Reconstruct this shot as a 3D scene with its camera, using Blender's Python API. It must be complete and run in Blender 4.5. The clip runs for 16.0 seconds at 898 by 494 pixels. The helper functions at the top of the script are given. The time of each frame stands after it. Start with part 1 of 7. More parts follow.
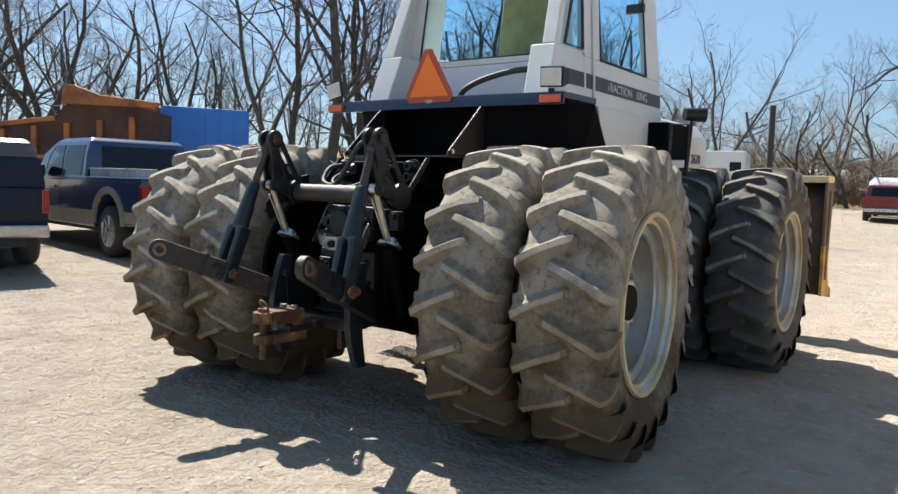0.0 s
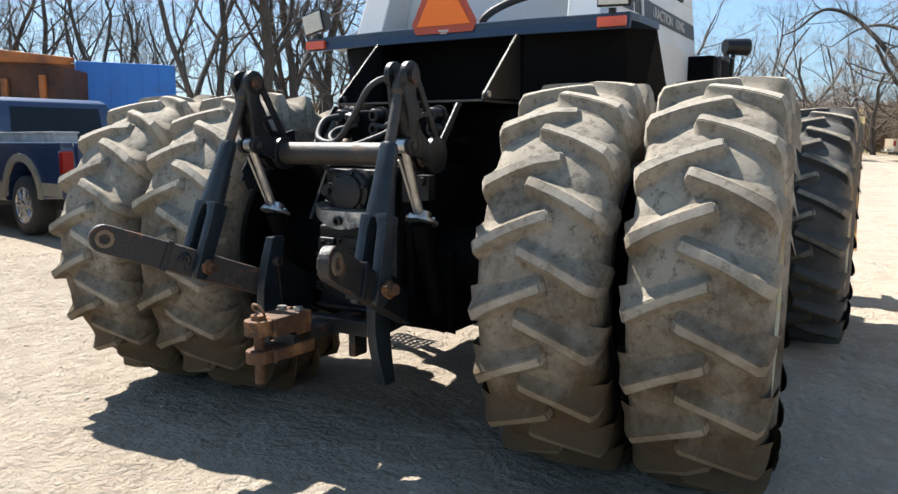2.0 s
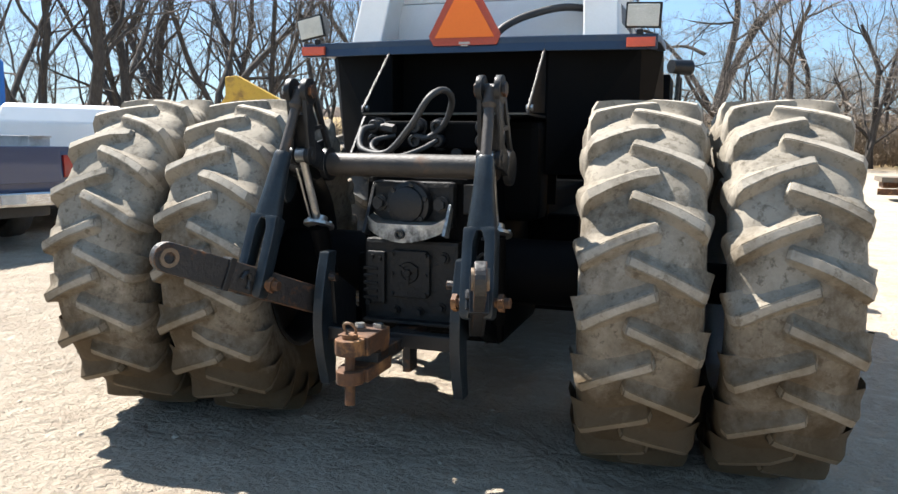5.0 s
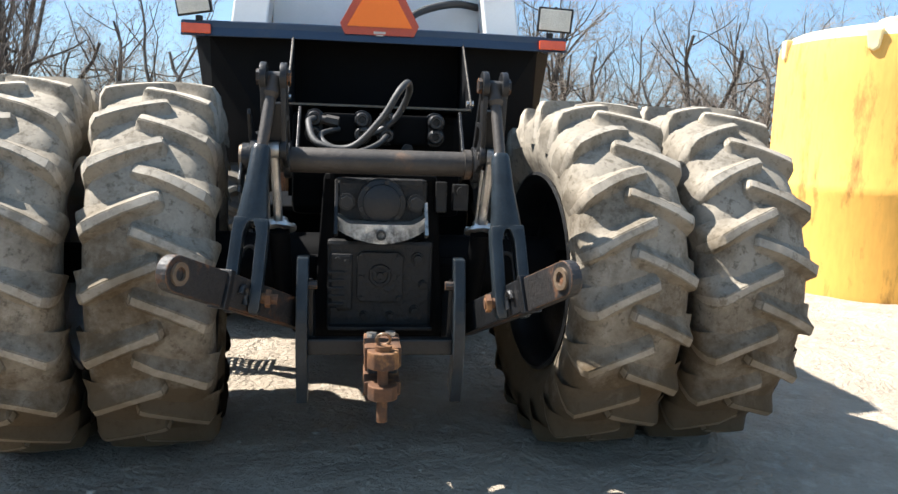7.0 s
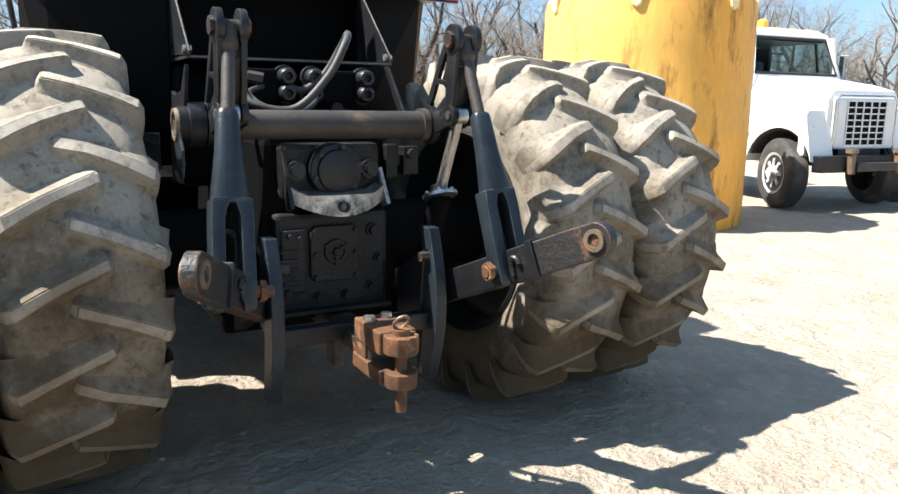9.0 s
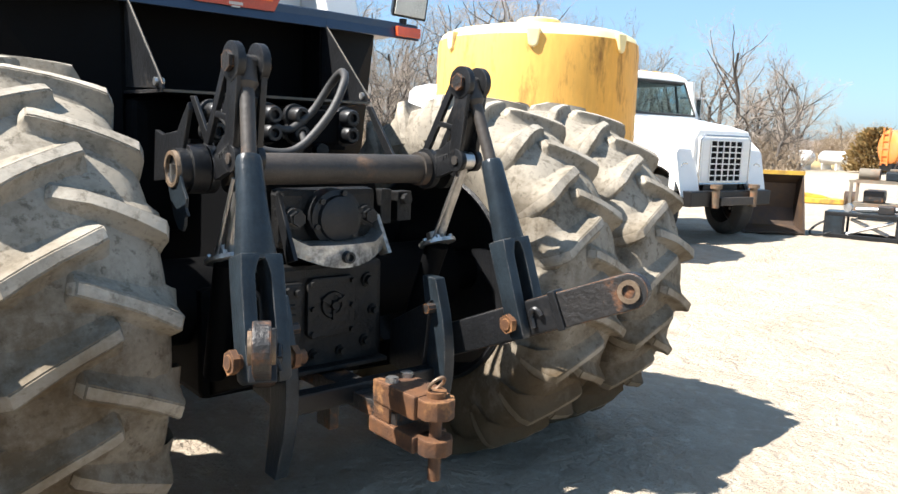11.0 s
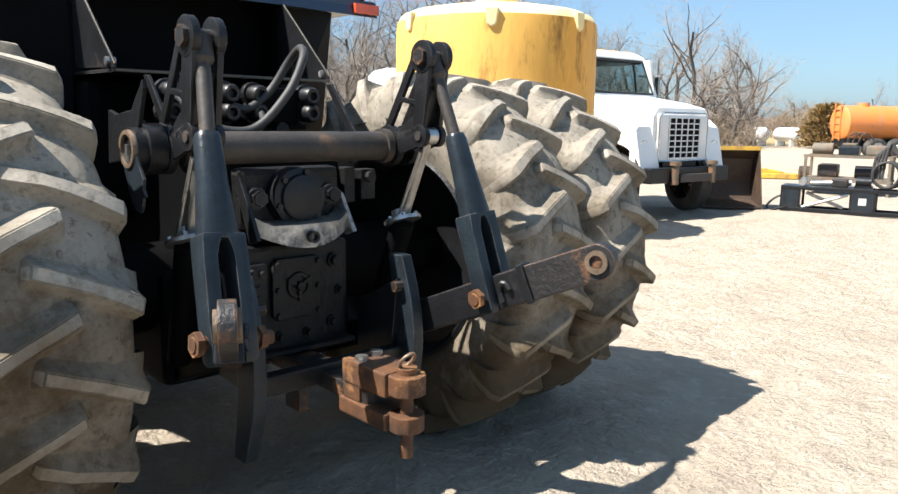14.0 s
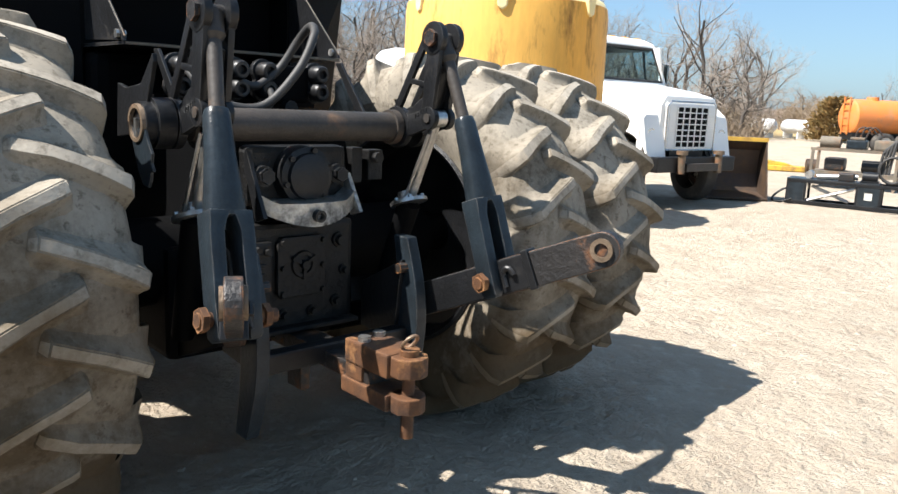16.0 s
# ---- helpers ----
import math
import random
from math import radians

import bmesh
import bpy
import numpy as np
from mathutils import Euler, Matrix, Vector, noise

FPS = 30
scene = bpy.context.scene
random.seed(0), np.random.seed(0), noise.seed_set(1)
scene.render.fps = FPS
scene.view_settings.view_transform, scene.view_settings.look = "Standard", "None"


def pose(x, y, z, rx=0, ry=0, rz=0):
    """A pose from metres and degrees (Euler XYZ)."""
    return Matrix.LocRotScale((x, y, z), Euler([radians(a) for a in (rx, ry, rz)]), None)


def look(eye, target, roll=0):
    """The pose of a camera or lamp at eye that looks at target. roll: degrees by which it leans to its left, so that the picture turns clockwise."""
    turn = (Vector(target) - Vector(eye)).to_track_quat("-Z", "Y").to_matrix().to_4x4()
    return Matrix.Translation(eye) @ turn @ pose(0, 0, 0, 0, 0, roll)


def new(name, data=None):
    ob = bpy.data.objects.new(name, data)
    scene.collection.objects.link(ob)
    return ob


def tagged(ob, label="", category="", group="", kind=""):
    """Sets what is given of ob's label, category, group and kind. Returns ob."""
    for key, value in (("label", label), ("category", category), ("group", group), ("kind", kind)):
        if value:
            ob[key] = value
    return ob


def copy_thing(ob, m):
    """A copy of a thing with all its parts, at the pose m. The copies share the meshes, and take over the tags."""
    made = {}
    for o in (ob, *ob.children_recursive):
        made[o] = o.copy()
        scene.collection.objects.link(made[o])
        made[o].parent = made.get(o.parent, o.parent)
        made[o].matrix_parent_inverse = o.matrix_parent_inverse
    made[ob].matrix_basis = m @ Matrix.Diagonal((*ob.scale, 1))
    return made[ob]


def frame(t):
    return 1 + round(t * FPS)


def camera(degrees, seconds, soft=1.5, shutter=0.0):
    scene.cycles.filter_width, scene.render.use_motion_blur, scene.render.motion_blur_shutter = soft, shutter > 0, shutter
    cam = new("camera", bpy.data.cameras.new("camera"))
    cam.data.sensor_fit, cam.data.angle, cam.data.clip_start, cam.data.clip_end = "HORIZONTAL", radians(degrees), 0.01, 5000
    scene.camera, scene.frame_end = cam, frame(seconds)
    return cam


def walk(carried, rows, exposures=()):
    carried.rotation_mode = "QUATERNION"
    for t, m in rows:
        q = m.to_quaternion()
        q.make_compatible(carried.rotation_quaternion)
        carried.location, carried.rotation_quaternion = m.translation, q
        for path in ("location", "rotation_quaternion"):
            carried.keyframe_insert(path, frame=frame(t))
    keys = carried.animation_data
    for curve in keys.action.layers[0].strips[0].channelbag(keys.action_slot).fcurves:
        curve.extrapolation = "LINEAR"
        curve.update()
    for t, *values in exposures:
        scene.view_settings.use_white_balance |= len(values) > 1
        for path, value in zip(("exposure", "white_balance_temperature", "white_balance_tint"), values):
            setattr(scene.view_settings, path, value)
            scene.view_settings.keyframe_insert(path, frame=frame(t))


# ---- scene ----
cam = camera(60.5, 16.0)
PATH = [
    (0, (2.926, -3.661, 1.491), (1.664, -2.117, 1.331), 1.82),
    (0.5, (2.675, -3.517, 1.486), (1.486, -1.922, 1.289), 1.96),
    (1, (2.391, -3.391, 1.462), (1.245, -1.765, 1.255), 2.85),
    (1.5, (2.054, -3.291, 1.469), (0.943, -1.647, 1.217), 2.11),
    (2, (1.775, -3.104, 1.477), (0.662, -1.464, 1.204), 0.10),
    (2.5, (1.676, -3.115, 1.489), (0.563, -1.474, 1.227), -0.10),
    (3, (1.673, -3.139, 1.509), (0.586, -1.480, 1.253), -0.74),
    (3.2, (1.646, -3.159, 1.514), (0.580, -1.486, 1.260), -0.70),
    (5.3, (0.594, -3.711, 1.498), (0.004, -1.818, 1.239), 1.20),
    (5.5, (0.457, -3.748, 1.504), (-0.027, -1.825, 1.241), 1.29),
    (6, (0.072, -3.738, 1.499), (-0.061, -1.761, 1.227), -0.20),
    (6.5, (-0.332, -3.798, 1.501), (-0.306, -1.814, 1.255), 2.06),
    (7, (-0.644, -3.742, 1.497), (-0.498, -1.765, 1.236), 1.86),
    (7.5, (-0.976, -3.674, 1.512), (-0.621, -1.729, 1.211), 2.09),
    (8, (-1.295, -3.659, 1.543), (-0.690, -1.780, 1.220), 1.77),
    (8.5, (-1.465, -3.483, 1.511), (-0.713, -1.661, 1.174), 1.68),
    (8.7, (-1.530, -3.390, 1.510), (-0.737, -1.590, 1.149), 1.35),
    (10.8, (-2.048, -2.833, 1.549), (-0.864, -1.249, 1.250), 1.95),
    (11, (-2.067, -2.812, 1.553), (-0.872, -1.234, 1.264), 2.06),
    (11.5, (-2.071, -2.802, 1.531), (-0.848, -1.245, 1.249), 1.89),
    (12, (-2.059, -2.788, 1.522), (-0.794, -1.265, 1.234), 1.65),
    (12.5, (-2.075, -2.780, 1.509), (-0.792, -1.274, 1.216), 1.77),
    (13, (-2.072, -2.780, 1.514), (-0.793, -1.275, 1.202), 1.67),
    (13.5, (-2.070, -2.789, 1.519), (-0.796, -1.280, 1.200), 1.07),
    (14, (-2.063, -2.792, 1.517), (-0.797, -1.278, 1.192), 0.86),
    (14.5, (-2.066, -2.801, 1.525), (-0.804, -1.286, 1.189), 1.16),
    (15, (-2.069, -2.801, 1.524), (-0.807, -1.286, 1.185), 1.46),
    (15.5, (-2.069, -2.792, 1.512), (-0.811, -1.278, 1.160), 1.86),
    (16, (-2.072, -2.786, 1.520), (-0.815, -1.275, 1.150), 2.56),
]
walk(cam, [(t, look(eye, target, roll)) for t, eye, target, roll in PATH], [(0, 1.12), (1.5, 1.34), (3.2, 1.50), (5.3, 1.62), (8.7, 1.63), (10.8, 1.65), (13, 1.46), (16, 1.33)])
# world, sun
SUN_DIR = Vector((-0.737, 0.242, 1.085)).normalized()
world = bpy.data.worlds.new("sky")
scene.world = world
world.use_nodes = True
wn = world.node_tree.nodes
sky = wn.new("ShaderNodeTexSky")
sky.sky_type, sky.sun_disc = "NISHITA", False
sky.sun_elevation = math.asin(SUN_DIR.z)
sky.sun_rotation = math.atan2(SUN_DIR.x, SUN_DIR.y)
sky.air_density, sky.dust_density, sky.ozone_density = 1.0, 1.1, 3.0
wn["Background"].inputs[1].default_value = 0.059
tint = wn.new("ShaderNodeMix")
tint.data_type, tint.blend_type = "RGBA", "MULTIPLY"
tint.inputs["Factor"].default_value = 1.0
tint.inputs["B"].default_value = (0.88, 1.025, 1.14, 1)
world.node_tree.links.new(sky.outputs[0], tint.inputs["A"])
even = wn.new("ShaderNodeMix")      # thin bright haze evens out the clear sky
even.data_type = "RGBA"
even.inputs["Factor"].default_value = 0.35
even.inputs["B"].default_value = (2.95, 4.8, 6.7, 1)
world.node_tree.links.new(tint.outputs["Result"], even.inputs["A"])
world.node_tree.links.new(even.outputs["Result"], wn["Background"].inputs[0])
sun_data = bpy.data.lights.new("sun", "SUN")
sun_data.energy, sun_data.angle, sun_data.color = 5.0, radians(0.55), (1.0, 0.957, 0.90)
sun = new("sun", sun_data)
sun.matrix_world = look(SUN_DIR * 30, (0, 0, 0))


# ---- materials ----
def mat(name, color, rough=0.7, metal=0.0, second=None, scale=6.0, amount=0.6, grain=0.15, bump=0.2, bump_scale=60.0,
        dirt=None, dirt_scale=2.0, dirt_low=0.5, dirt_high=0.7, island=0.0, coat=0.0, stretch=(1, 1, 1), spec=0.5, shift=False, edge=None, sun_side=None):
    """A weathered surface: two colours mixed by coarse noise, fine grain, patches of dirt and fine relief."""
    m = bpy.data.materials.new(name)
    m.use_nodes = True
    n, l = m.node_tree.nodes, m.node_tree.links
    b = n["Principled BSDF"]
    b.inputs["Roughness"].default_value, b.inputs["Metallic"].default_value = rough, metal
    b.inputs["Coat Weight"].default_value = coat
    b.inputs["Specular IOR Level"].default_value = spec
    tc = n.new("ShaderNodeTexCoord")
    mp = n.new("ShaderNodeMapping")
    mp.inputs["Scale"].default_value = stretch
    l.new(tc.outputs["Object"], mp.inputs[0])
    if shift:      # alike things get their own stains
        own = n.new("ShaderNodeObjectInfo")
        far_off = n.new("ShaderNodeMath")
        far_off.operation = "MULTIPLY"
        far_off.inputs[1].default_value = 40.0
        l.new(own.outputs["Random"], far_off.inputs[0])
        l.new(far_off.outputs[0], mp.inputs["Location"])

    def noise_at(s, detail=6.0, rgh=0.6):
        t = n.new("ShaderNodeTexNoise")
        t.inputs["Scale"].default_value, t.inputs["Detail"].default_value, t.inputs["Roughness"].default_value = s, detail, rgh
        l.new(mp.outputs[0], t.inputs["Vector"])
        return t.outputs["Fac"]

    def ramp(src, lo, hi):
        r = n.new("ShaderNodeMapRange")
        r.inputs[1].default_value, r.inputs[2].default_value = lo, hi
        l.new(src, r.inputs[0])
        return r.outputs[0]

    def mixed(fac, a, c):
        x = n.new("ShaderNodeMix")
        x.data_type = "RGBA"
        l.new(fac, x.inputs["Factor"])
        for sock, v in ((x.inputs["A"], a), (x.inputs["B"], c)):
            if isinstance(v, (tuple, list)):
                sock.default_value = (*v, 1)
            else:
                l.new(v, sock)
        return x.outputs["Result"]

    second = second or tuple(c * (1 - amount * 0.5) for c in color)
    col = mixed(ramp(noise_at(scale), 0.35, 0.68), color, second)
    if sun_side:      # fading and sunlit glare together, painted paler towards the sun side
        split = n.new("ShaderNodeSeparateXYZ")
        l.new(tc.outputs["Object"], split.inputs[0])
        col = mixed(ramp(split.outputs[0], 0.2, -1.35), col, sun_side)
    if grain:
        g = n.new("ShaderNodeHueSaturation")
        l.new(col, g.inputs["Color"])
        mr = n.new("ShaderNodeMapRange")
        mr.inputs[3].default_value, mr.inputs[4].default_value = 1 - grain * 2, 1 + grain * 2
        l.new(noise_at(bump_scale * 1.7, 3.0), mr.inputs[0])
        l.new(mr.outputs[0], g.inputs["Value"])
        col = g.outputs[0]
    if dirt:
        f = ramp(noise_at(dirt_scale, 8.0, 0.65), dirt_low, dirt_high)
        col = mixed(f, col, dirt)
        rr = n.new("ShaderNodeMapRange")
        rr.inputs[3].default_value, rr.inputs[4].default_value = rough, max(rough, 0.85)
        l.new(f, rr.inputs[0])
        l.new(rr.outputs[0], b.inputs["Roughness"])
        if metal:
            mm = n.new("ShaderNodeMapRange")
            mm.inputs[3].default_value, mm.inputs[4].default_value = metal, 0.0
            l.new(f, mm.inputs[0])
            l.new(mm.outputs[0], b.inputs["Metallic"])
    if island:
        info = n.new("ShaderNodeObjectInfo")
        hs = n.new("ShaderNodeHueSaturation")
        mr = n.new("ShaderNodeMapRange")
        mr.inputs[3].default_value, mr.inputs[4].default_value = 1 - island, 1 + island
        l.new(info.outputs["Random"], mr.inputs[0])
        l.new(mr.outputs[0], hs.inputs["Value"])
        l.new(col, hs.inputs["Color"])
        col = hs.outputs[0]
    if edge:      # a second colour along the edges, in broken runs
        rounded, true_n, dot = n.new("ShaderNodeBevel"), n.new("ShaderNodeNewGeometry"), n.new("ShaderNodeVectorMath")
        rounded.samples = 4
        rounded.inputs["Radius"].default_value = 0.006
        dot.operation = "DOT_PRODUCT"
        l.new(rounded.outputs[0], dot.inputs[0])
        l.new(true_n.outputs["True Normal"], dot.inputs[1])
        broken = n.new("ShaderNodeMath")
        broken.operation = "MULTIPLY"
        l.new(ramp(dot.outputs["Value"], 0.97, 0.80), broken.inputs[0])
        l.new(ramp(noise_at(14.0, 4.0), 0.38, 0.62), broken.inputs[1])
        col = mixed(broken.outputs[0], col, edge)
    l.new(col, b.inputs["Base Color"])
    if bump:
        bp = n.new("ShaderNodeBump")
        bp.inputs["Strength"].default_value, bp.inputs["Distance"].default_value = bump, 0.02
        l.new(noise_at(bump_scale, 5.0), bp.inputs["Height"])
        l.new(bp.outputs[0], b.inputs["Normal"])
    return m


def glass(name, tint, rough=0.02):
    m = bpy.data.materials.new(name)
    m.use_nodes = True
    b = m.node_tree.nodes["Principled BSDF"]
    b.inputs["Base Color"].default_value = (*tint, 1)
    b.inputs["Roughness"].default_value = rough
    b.inputs["Transmission Weight"].default_value = 1.0
    b.inputs["IOR"].default_value = 1.05
    b.inputs["Specular IOR Level"].default_value = 0.9
    return m


def tyre_material(name, dust, dust_2, mud_shade, bare):
    """Grey dust over rubber, bare dark patches, and muddy brown with painted shade, up from the ground to uneven
    heights.
    """
    m = bpy.data.materials.new(name)
    m.use_nodes = True
    n, l = m.node_tree.nodes, m.node_tree.links
    b = n["Principled BSDF"]
    b.inputs["Roughness"].default_value, b.inputs["Specular IOR Level"].default_value = 0.95, 0.2
    where = n.new("ShaderNodeNewGeometry").outputs["Position"]

    def tex(scale, detail=6.0, rgh=0.6):
        t = n.new("ShaderNodeTexNoise")
        t.inputs["Scale"].default_value, t.inputs["Detail"].default_value, t.inputs["Roughness"].default_value = scale, detail, rgh
        l.new(where, t.inputs["Vector"])
        return t.outputs["Fac"]

    def ramp(src, lo, hi, a=0.0, z=1.0):
        r = n.new("ShaderNodeMapRange")
        r.inputs[1].default_value, r.inputs[2].default_value, r.inputs[3].default_value, r.inputs[4].default_value = lo, hi, a, z
        l.new(src, r.inputs[0])
        return r.outputs[0]

    def mixed(fac, a, c):
        x = n.new("ShaderNodeMix")
        x.data_type = "RGBA"
        l.new(fac, x.inputs["Factor"])
        for sock, v in ((x.inputs["A"], a), (x.inputs["B"], c)):
            if isinstance(v, tuple):
                sock.default_value = (*v, 1)
            else:
                l.new(v, sock)
        return x.outputs["Result"]

    col = mixed(ramp(tex(1.7, 4), 0.36, 0.66), dust, dust_2)
    col = mixed(ramp(tex(5.5, 9, 0.75), 0.49, 0.64, 0, 0.66), col, bare)
    col = mixed(ramp(tex(26.0, 5, 0.7), 0.55, 0.65, 0, 0.65), col, bare)
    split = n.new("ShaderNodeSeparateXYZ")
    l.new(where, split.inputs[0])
    reach = n.new("ShaderNodeMath")      # height of the muddy brown shade, from coarse and fine noise
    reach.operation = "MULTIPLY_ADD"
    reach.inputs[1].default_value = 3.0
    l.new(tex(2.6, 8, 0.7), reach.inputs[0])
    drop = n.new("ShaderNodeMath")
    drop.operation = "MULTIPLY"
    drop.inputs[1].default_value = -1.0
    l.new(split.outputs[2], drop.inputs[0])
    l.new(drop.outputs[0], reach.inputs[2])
    # darkens the colour towards the ground, part dirt and part painted shade
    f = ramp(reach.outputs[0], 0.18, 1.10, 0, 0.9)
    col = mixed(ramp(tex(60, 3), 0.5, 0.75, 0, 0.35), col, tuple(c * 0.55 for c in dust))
    col = mixed(f, col, mud_shade)
    l.new(col, b.inputs["Base Color"])
    bp = n.new("ShaderNodeBump")
    bp.inputs["Strength"].default_value, bp.inputs["Distance"].default_value = 0.11, 0.02
    l.new(tex(48, 5), bp.inputs["Height"])
    l.new(bp.outputs[0], b.inputs["Normal"])
    return m


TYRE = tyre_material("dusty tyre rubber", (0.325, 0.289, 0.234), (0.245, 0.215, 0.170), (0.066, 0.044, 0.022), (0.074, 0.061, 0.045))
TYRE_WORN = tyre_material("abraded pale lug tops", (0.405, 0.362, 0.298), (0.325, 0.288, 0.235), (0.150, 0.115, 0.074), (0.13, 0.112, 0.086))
# darker flank colour deepens the shade on the sides of the lugs
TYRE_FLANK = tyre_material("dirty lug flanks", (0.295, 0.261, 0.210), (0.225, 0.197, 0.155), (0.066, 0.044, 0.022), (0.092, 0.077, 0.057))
TYRE_DARK = mat("dark tyre rubber", (0.040, 0.039, 0.037), 0.75, second=(0.07, 0.066, 0.058), scale=4.0, grain=0.15, bump=0.3,
                dirt=(0.16, 0.14, 0.11), dirt_scale=3.0, dirt_low=0.56, dirt_high=0.8)
TYRE_ROAD = mat("road tyre rubber", (0.035, 0.034, 0.032), 0.8, grain=0.1, dirt=(0.11, 0.1, 0.085), dirt_scale=3.0)
RIM = mat("galvanised wheel rim", (0.52, 0.52, 0.50), 0.42, 0.55, second=(0.40, 0.40, 0.38), scale=5, grain=0.08, bump=0.08,
          dirt=(0.45, 0.33, 0.17), dirt_scale=3.0, dirt_low=0.55, dirt_high=0.75)
RIM_EDGE = mat("yellowed rim flange", (0.55, 0.42, 0.18), 0.6, 0.2, second=(0.6, 0.55, 0.42), scale=8, grain=0.1, dirt=(0.3, 0.2, 0.1))
BLACK = mat("worn black chassis paint", (0.0068, 0.0071, 0.0078), 0.40, second=(0.011, 0.0115, 0.013), scale=7, grain=0.2, bump=0.15, bump_scale=45, spec=0.35,
            dirt=(0.055, 0.045, 0.036), dirt_scale=4.0, dirt_low=0.60, dirt_high=0.82, edge=(0.085, 0.080, 0.075))
# blacker than the paint itself, so sheets and recessed parts sink into shade
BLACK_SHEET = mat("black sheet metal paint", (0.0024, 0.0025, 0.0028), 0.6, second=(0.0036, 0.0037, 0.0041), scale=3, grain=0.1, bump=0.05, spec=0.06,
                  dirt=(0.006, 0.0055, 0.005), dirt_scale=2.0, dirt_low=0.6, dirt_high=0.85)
NAVY = mat("blue black deck paint", (0.018, 0.034, 0.066), 0.30, second=(0.026, 0.046, 0.082), scale=4, grain=0.1, bump=0.05, dirt=(0.1, 0.1, 0.1), dirt_scale=3, dirt_low=0.6, dirt_high=0.9)
SLATE = mat("worn slate grey paint", (0.019, 0.027, 0.034), 0.33, second=(0.011, 0.014, 0.017), scale=9, grain=0.2, bump=0.12, bump_scale=60, spec=0.3,
            dirt=(0.075, 0.055, 0.04), dirt_scale=5.0, dirt_low=0.62, dirt_high=0.78, edge=(0.15, 0.14, 0.13))
RUSTY = mat("rusted black steel", (0.010, 0.0098, 0.010), 0.5, second=(0.020, 0.017, 0.0155), scale=6, grain=0.25, bump=0.35, bump_scale=50,
            dirt=(0.19, 0.075, 0.024), dirt_scale=8.0, dirt_low=0.55, dirt_high=0.70, edge=(0.34, 0.135, 0.036))
RUST = mat("bare rust", (0.108, 0.043, 0.014), 0.75, second=(0.034, 0.017, 0.010), scale=9, grain=0.25, bump=0.2, bump_scale=110,
           dirt=(0.26, 0.125, 0.045), dirt_scale=10.0, dirt_low=0.53, dirt_high=0.66, edge=(0.28, 0.13, 0.05))
BRASSY = mat("rust stained steel ring", (0.20, 0.145, 0.098), 0.5, 0.45, scale=20, grain=0.2, dirt=(0.2, 0.09, 0.04), dirt_scale=12)
STEEL = mat("worn bright steel", (0.55, 0.54, 0.52), 0.32, 0.9, second=(0.38, 0.37, 0.35), scale=12, grain=0.1, bump=0.1, dirt=(0.12, 0.1, 0.08), dirt_scale=7, dirt_low=0.55, dirt_high=0.75)
SHAFT = mat("bronze brown oily steel", (0.050, 0.041, 0.034), 0.55, 0.1, second=(0.026, 0.023, 0.020), scale=8, grain=0.15, bump=0.15, dirt=(0.14, 0.08, 0.045), dirt_scale=5, dirt_low=0.58, dirt_high=0.75)
SHIELD = mat("scratched aluminium plate", (0.55, 0.54, 0.51), 0.34, 0.85, second=(0.26, 0.25, 0.23), scale=10, grain=0.2, bump=0.2, dirt=(0.05, 0.042, 0.034), dirt_scale=9, dirt_low=0.46, dirt_high=0.62)
GRIME = mat("oily grimed gearbox casting", (0.0058, 0.0056, 0.0055), 0.5, second=(0.0032, 0.0032, 0.0035), scale=11, grain=0.25, bump=0.35, bump_scale=40, spec=0.4,
            dirt=(0.032, 0.027, 0.022), dirt_scale=12.0, dirt_low=0.56, dirt_high=0.74)
RUBBER = mat("black hose rubber", (0.034, 0.033, 0.032), 0.6, grain=0.1, bump=0.1)
WHITE_CAB = mat("off white cab paint", (0.70, 0.70, 0.67), 0.42, second=(0.62, 0.61, 0.57), scale=2.0, grain=0.03, bump=0.03, dirt=(0.5, 0.47, 0.4), dirt_scale=2.5, dirt_low=0.6, dirt_high=0.9)
STRIPE = mat("dark brown stripe decal", (0.055, 0.05, 0.048), 0.5, grain=0.05, bump=0.0)
LETTER = mat("pale lettering", (0.62, 0.6, 0.55), 0.6, grain=0.02, bump=0.0)
CAB_GLASS = glass("cab glass", (0.74, 0.92, 0.98))
TRUCK_GLASS = glass("truck glass", (0.62, 0.76, 0.80))
SEPIA_GREY = mat("pale grey tool box paint", (0.50, 0.50, 0.49), 0.5, grain=0.05, bump=0.03, dirt=(0.3, 0.28, 0.25), dirt_scale=3)
AUTO_GLASS = mat("dark vehicle glass", (0.010, 0.013, 0.017), 0.08, grain=0.0, bump=0.0, spec=0.25)
SEAT = mat("olive yellow seat cloth", (0.42, 0.36, 0.16), 0.9, grain=0.15, bump=0.3)
ORANGE = mat("fluorescent orange film", (1.0, 0.22, 0.025), 0.6, second=(0.98, 0.2, 0.025), scale=5, grain=0.03, bump=0.02)
REDREF = mat("red reflective film", (0.48, 0.07, 0.035), 0.45, second=(0.42, 0.07, 0.04), scale=40, grain=0.1, bump=0.05)
AMBER = mat("red orange marker lens", (0.75, 0.10, 0.03), 0.25, grain=0.05, bump=0.05, coat=0.4)
LENS = mat("milky lamp lens", (0.62, 0.62, 0.56), 0.2, second=(0.5, 0.5, 0.45), scale=9, grain=0.1, bump=0.3, bump_scale=90, coat=0.5)
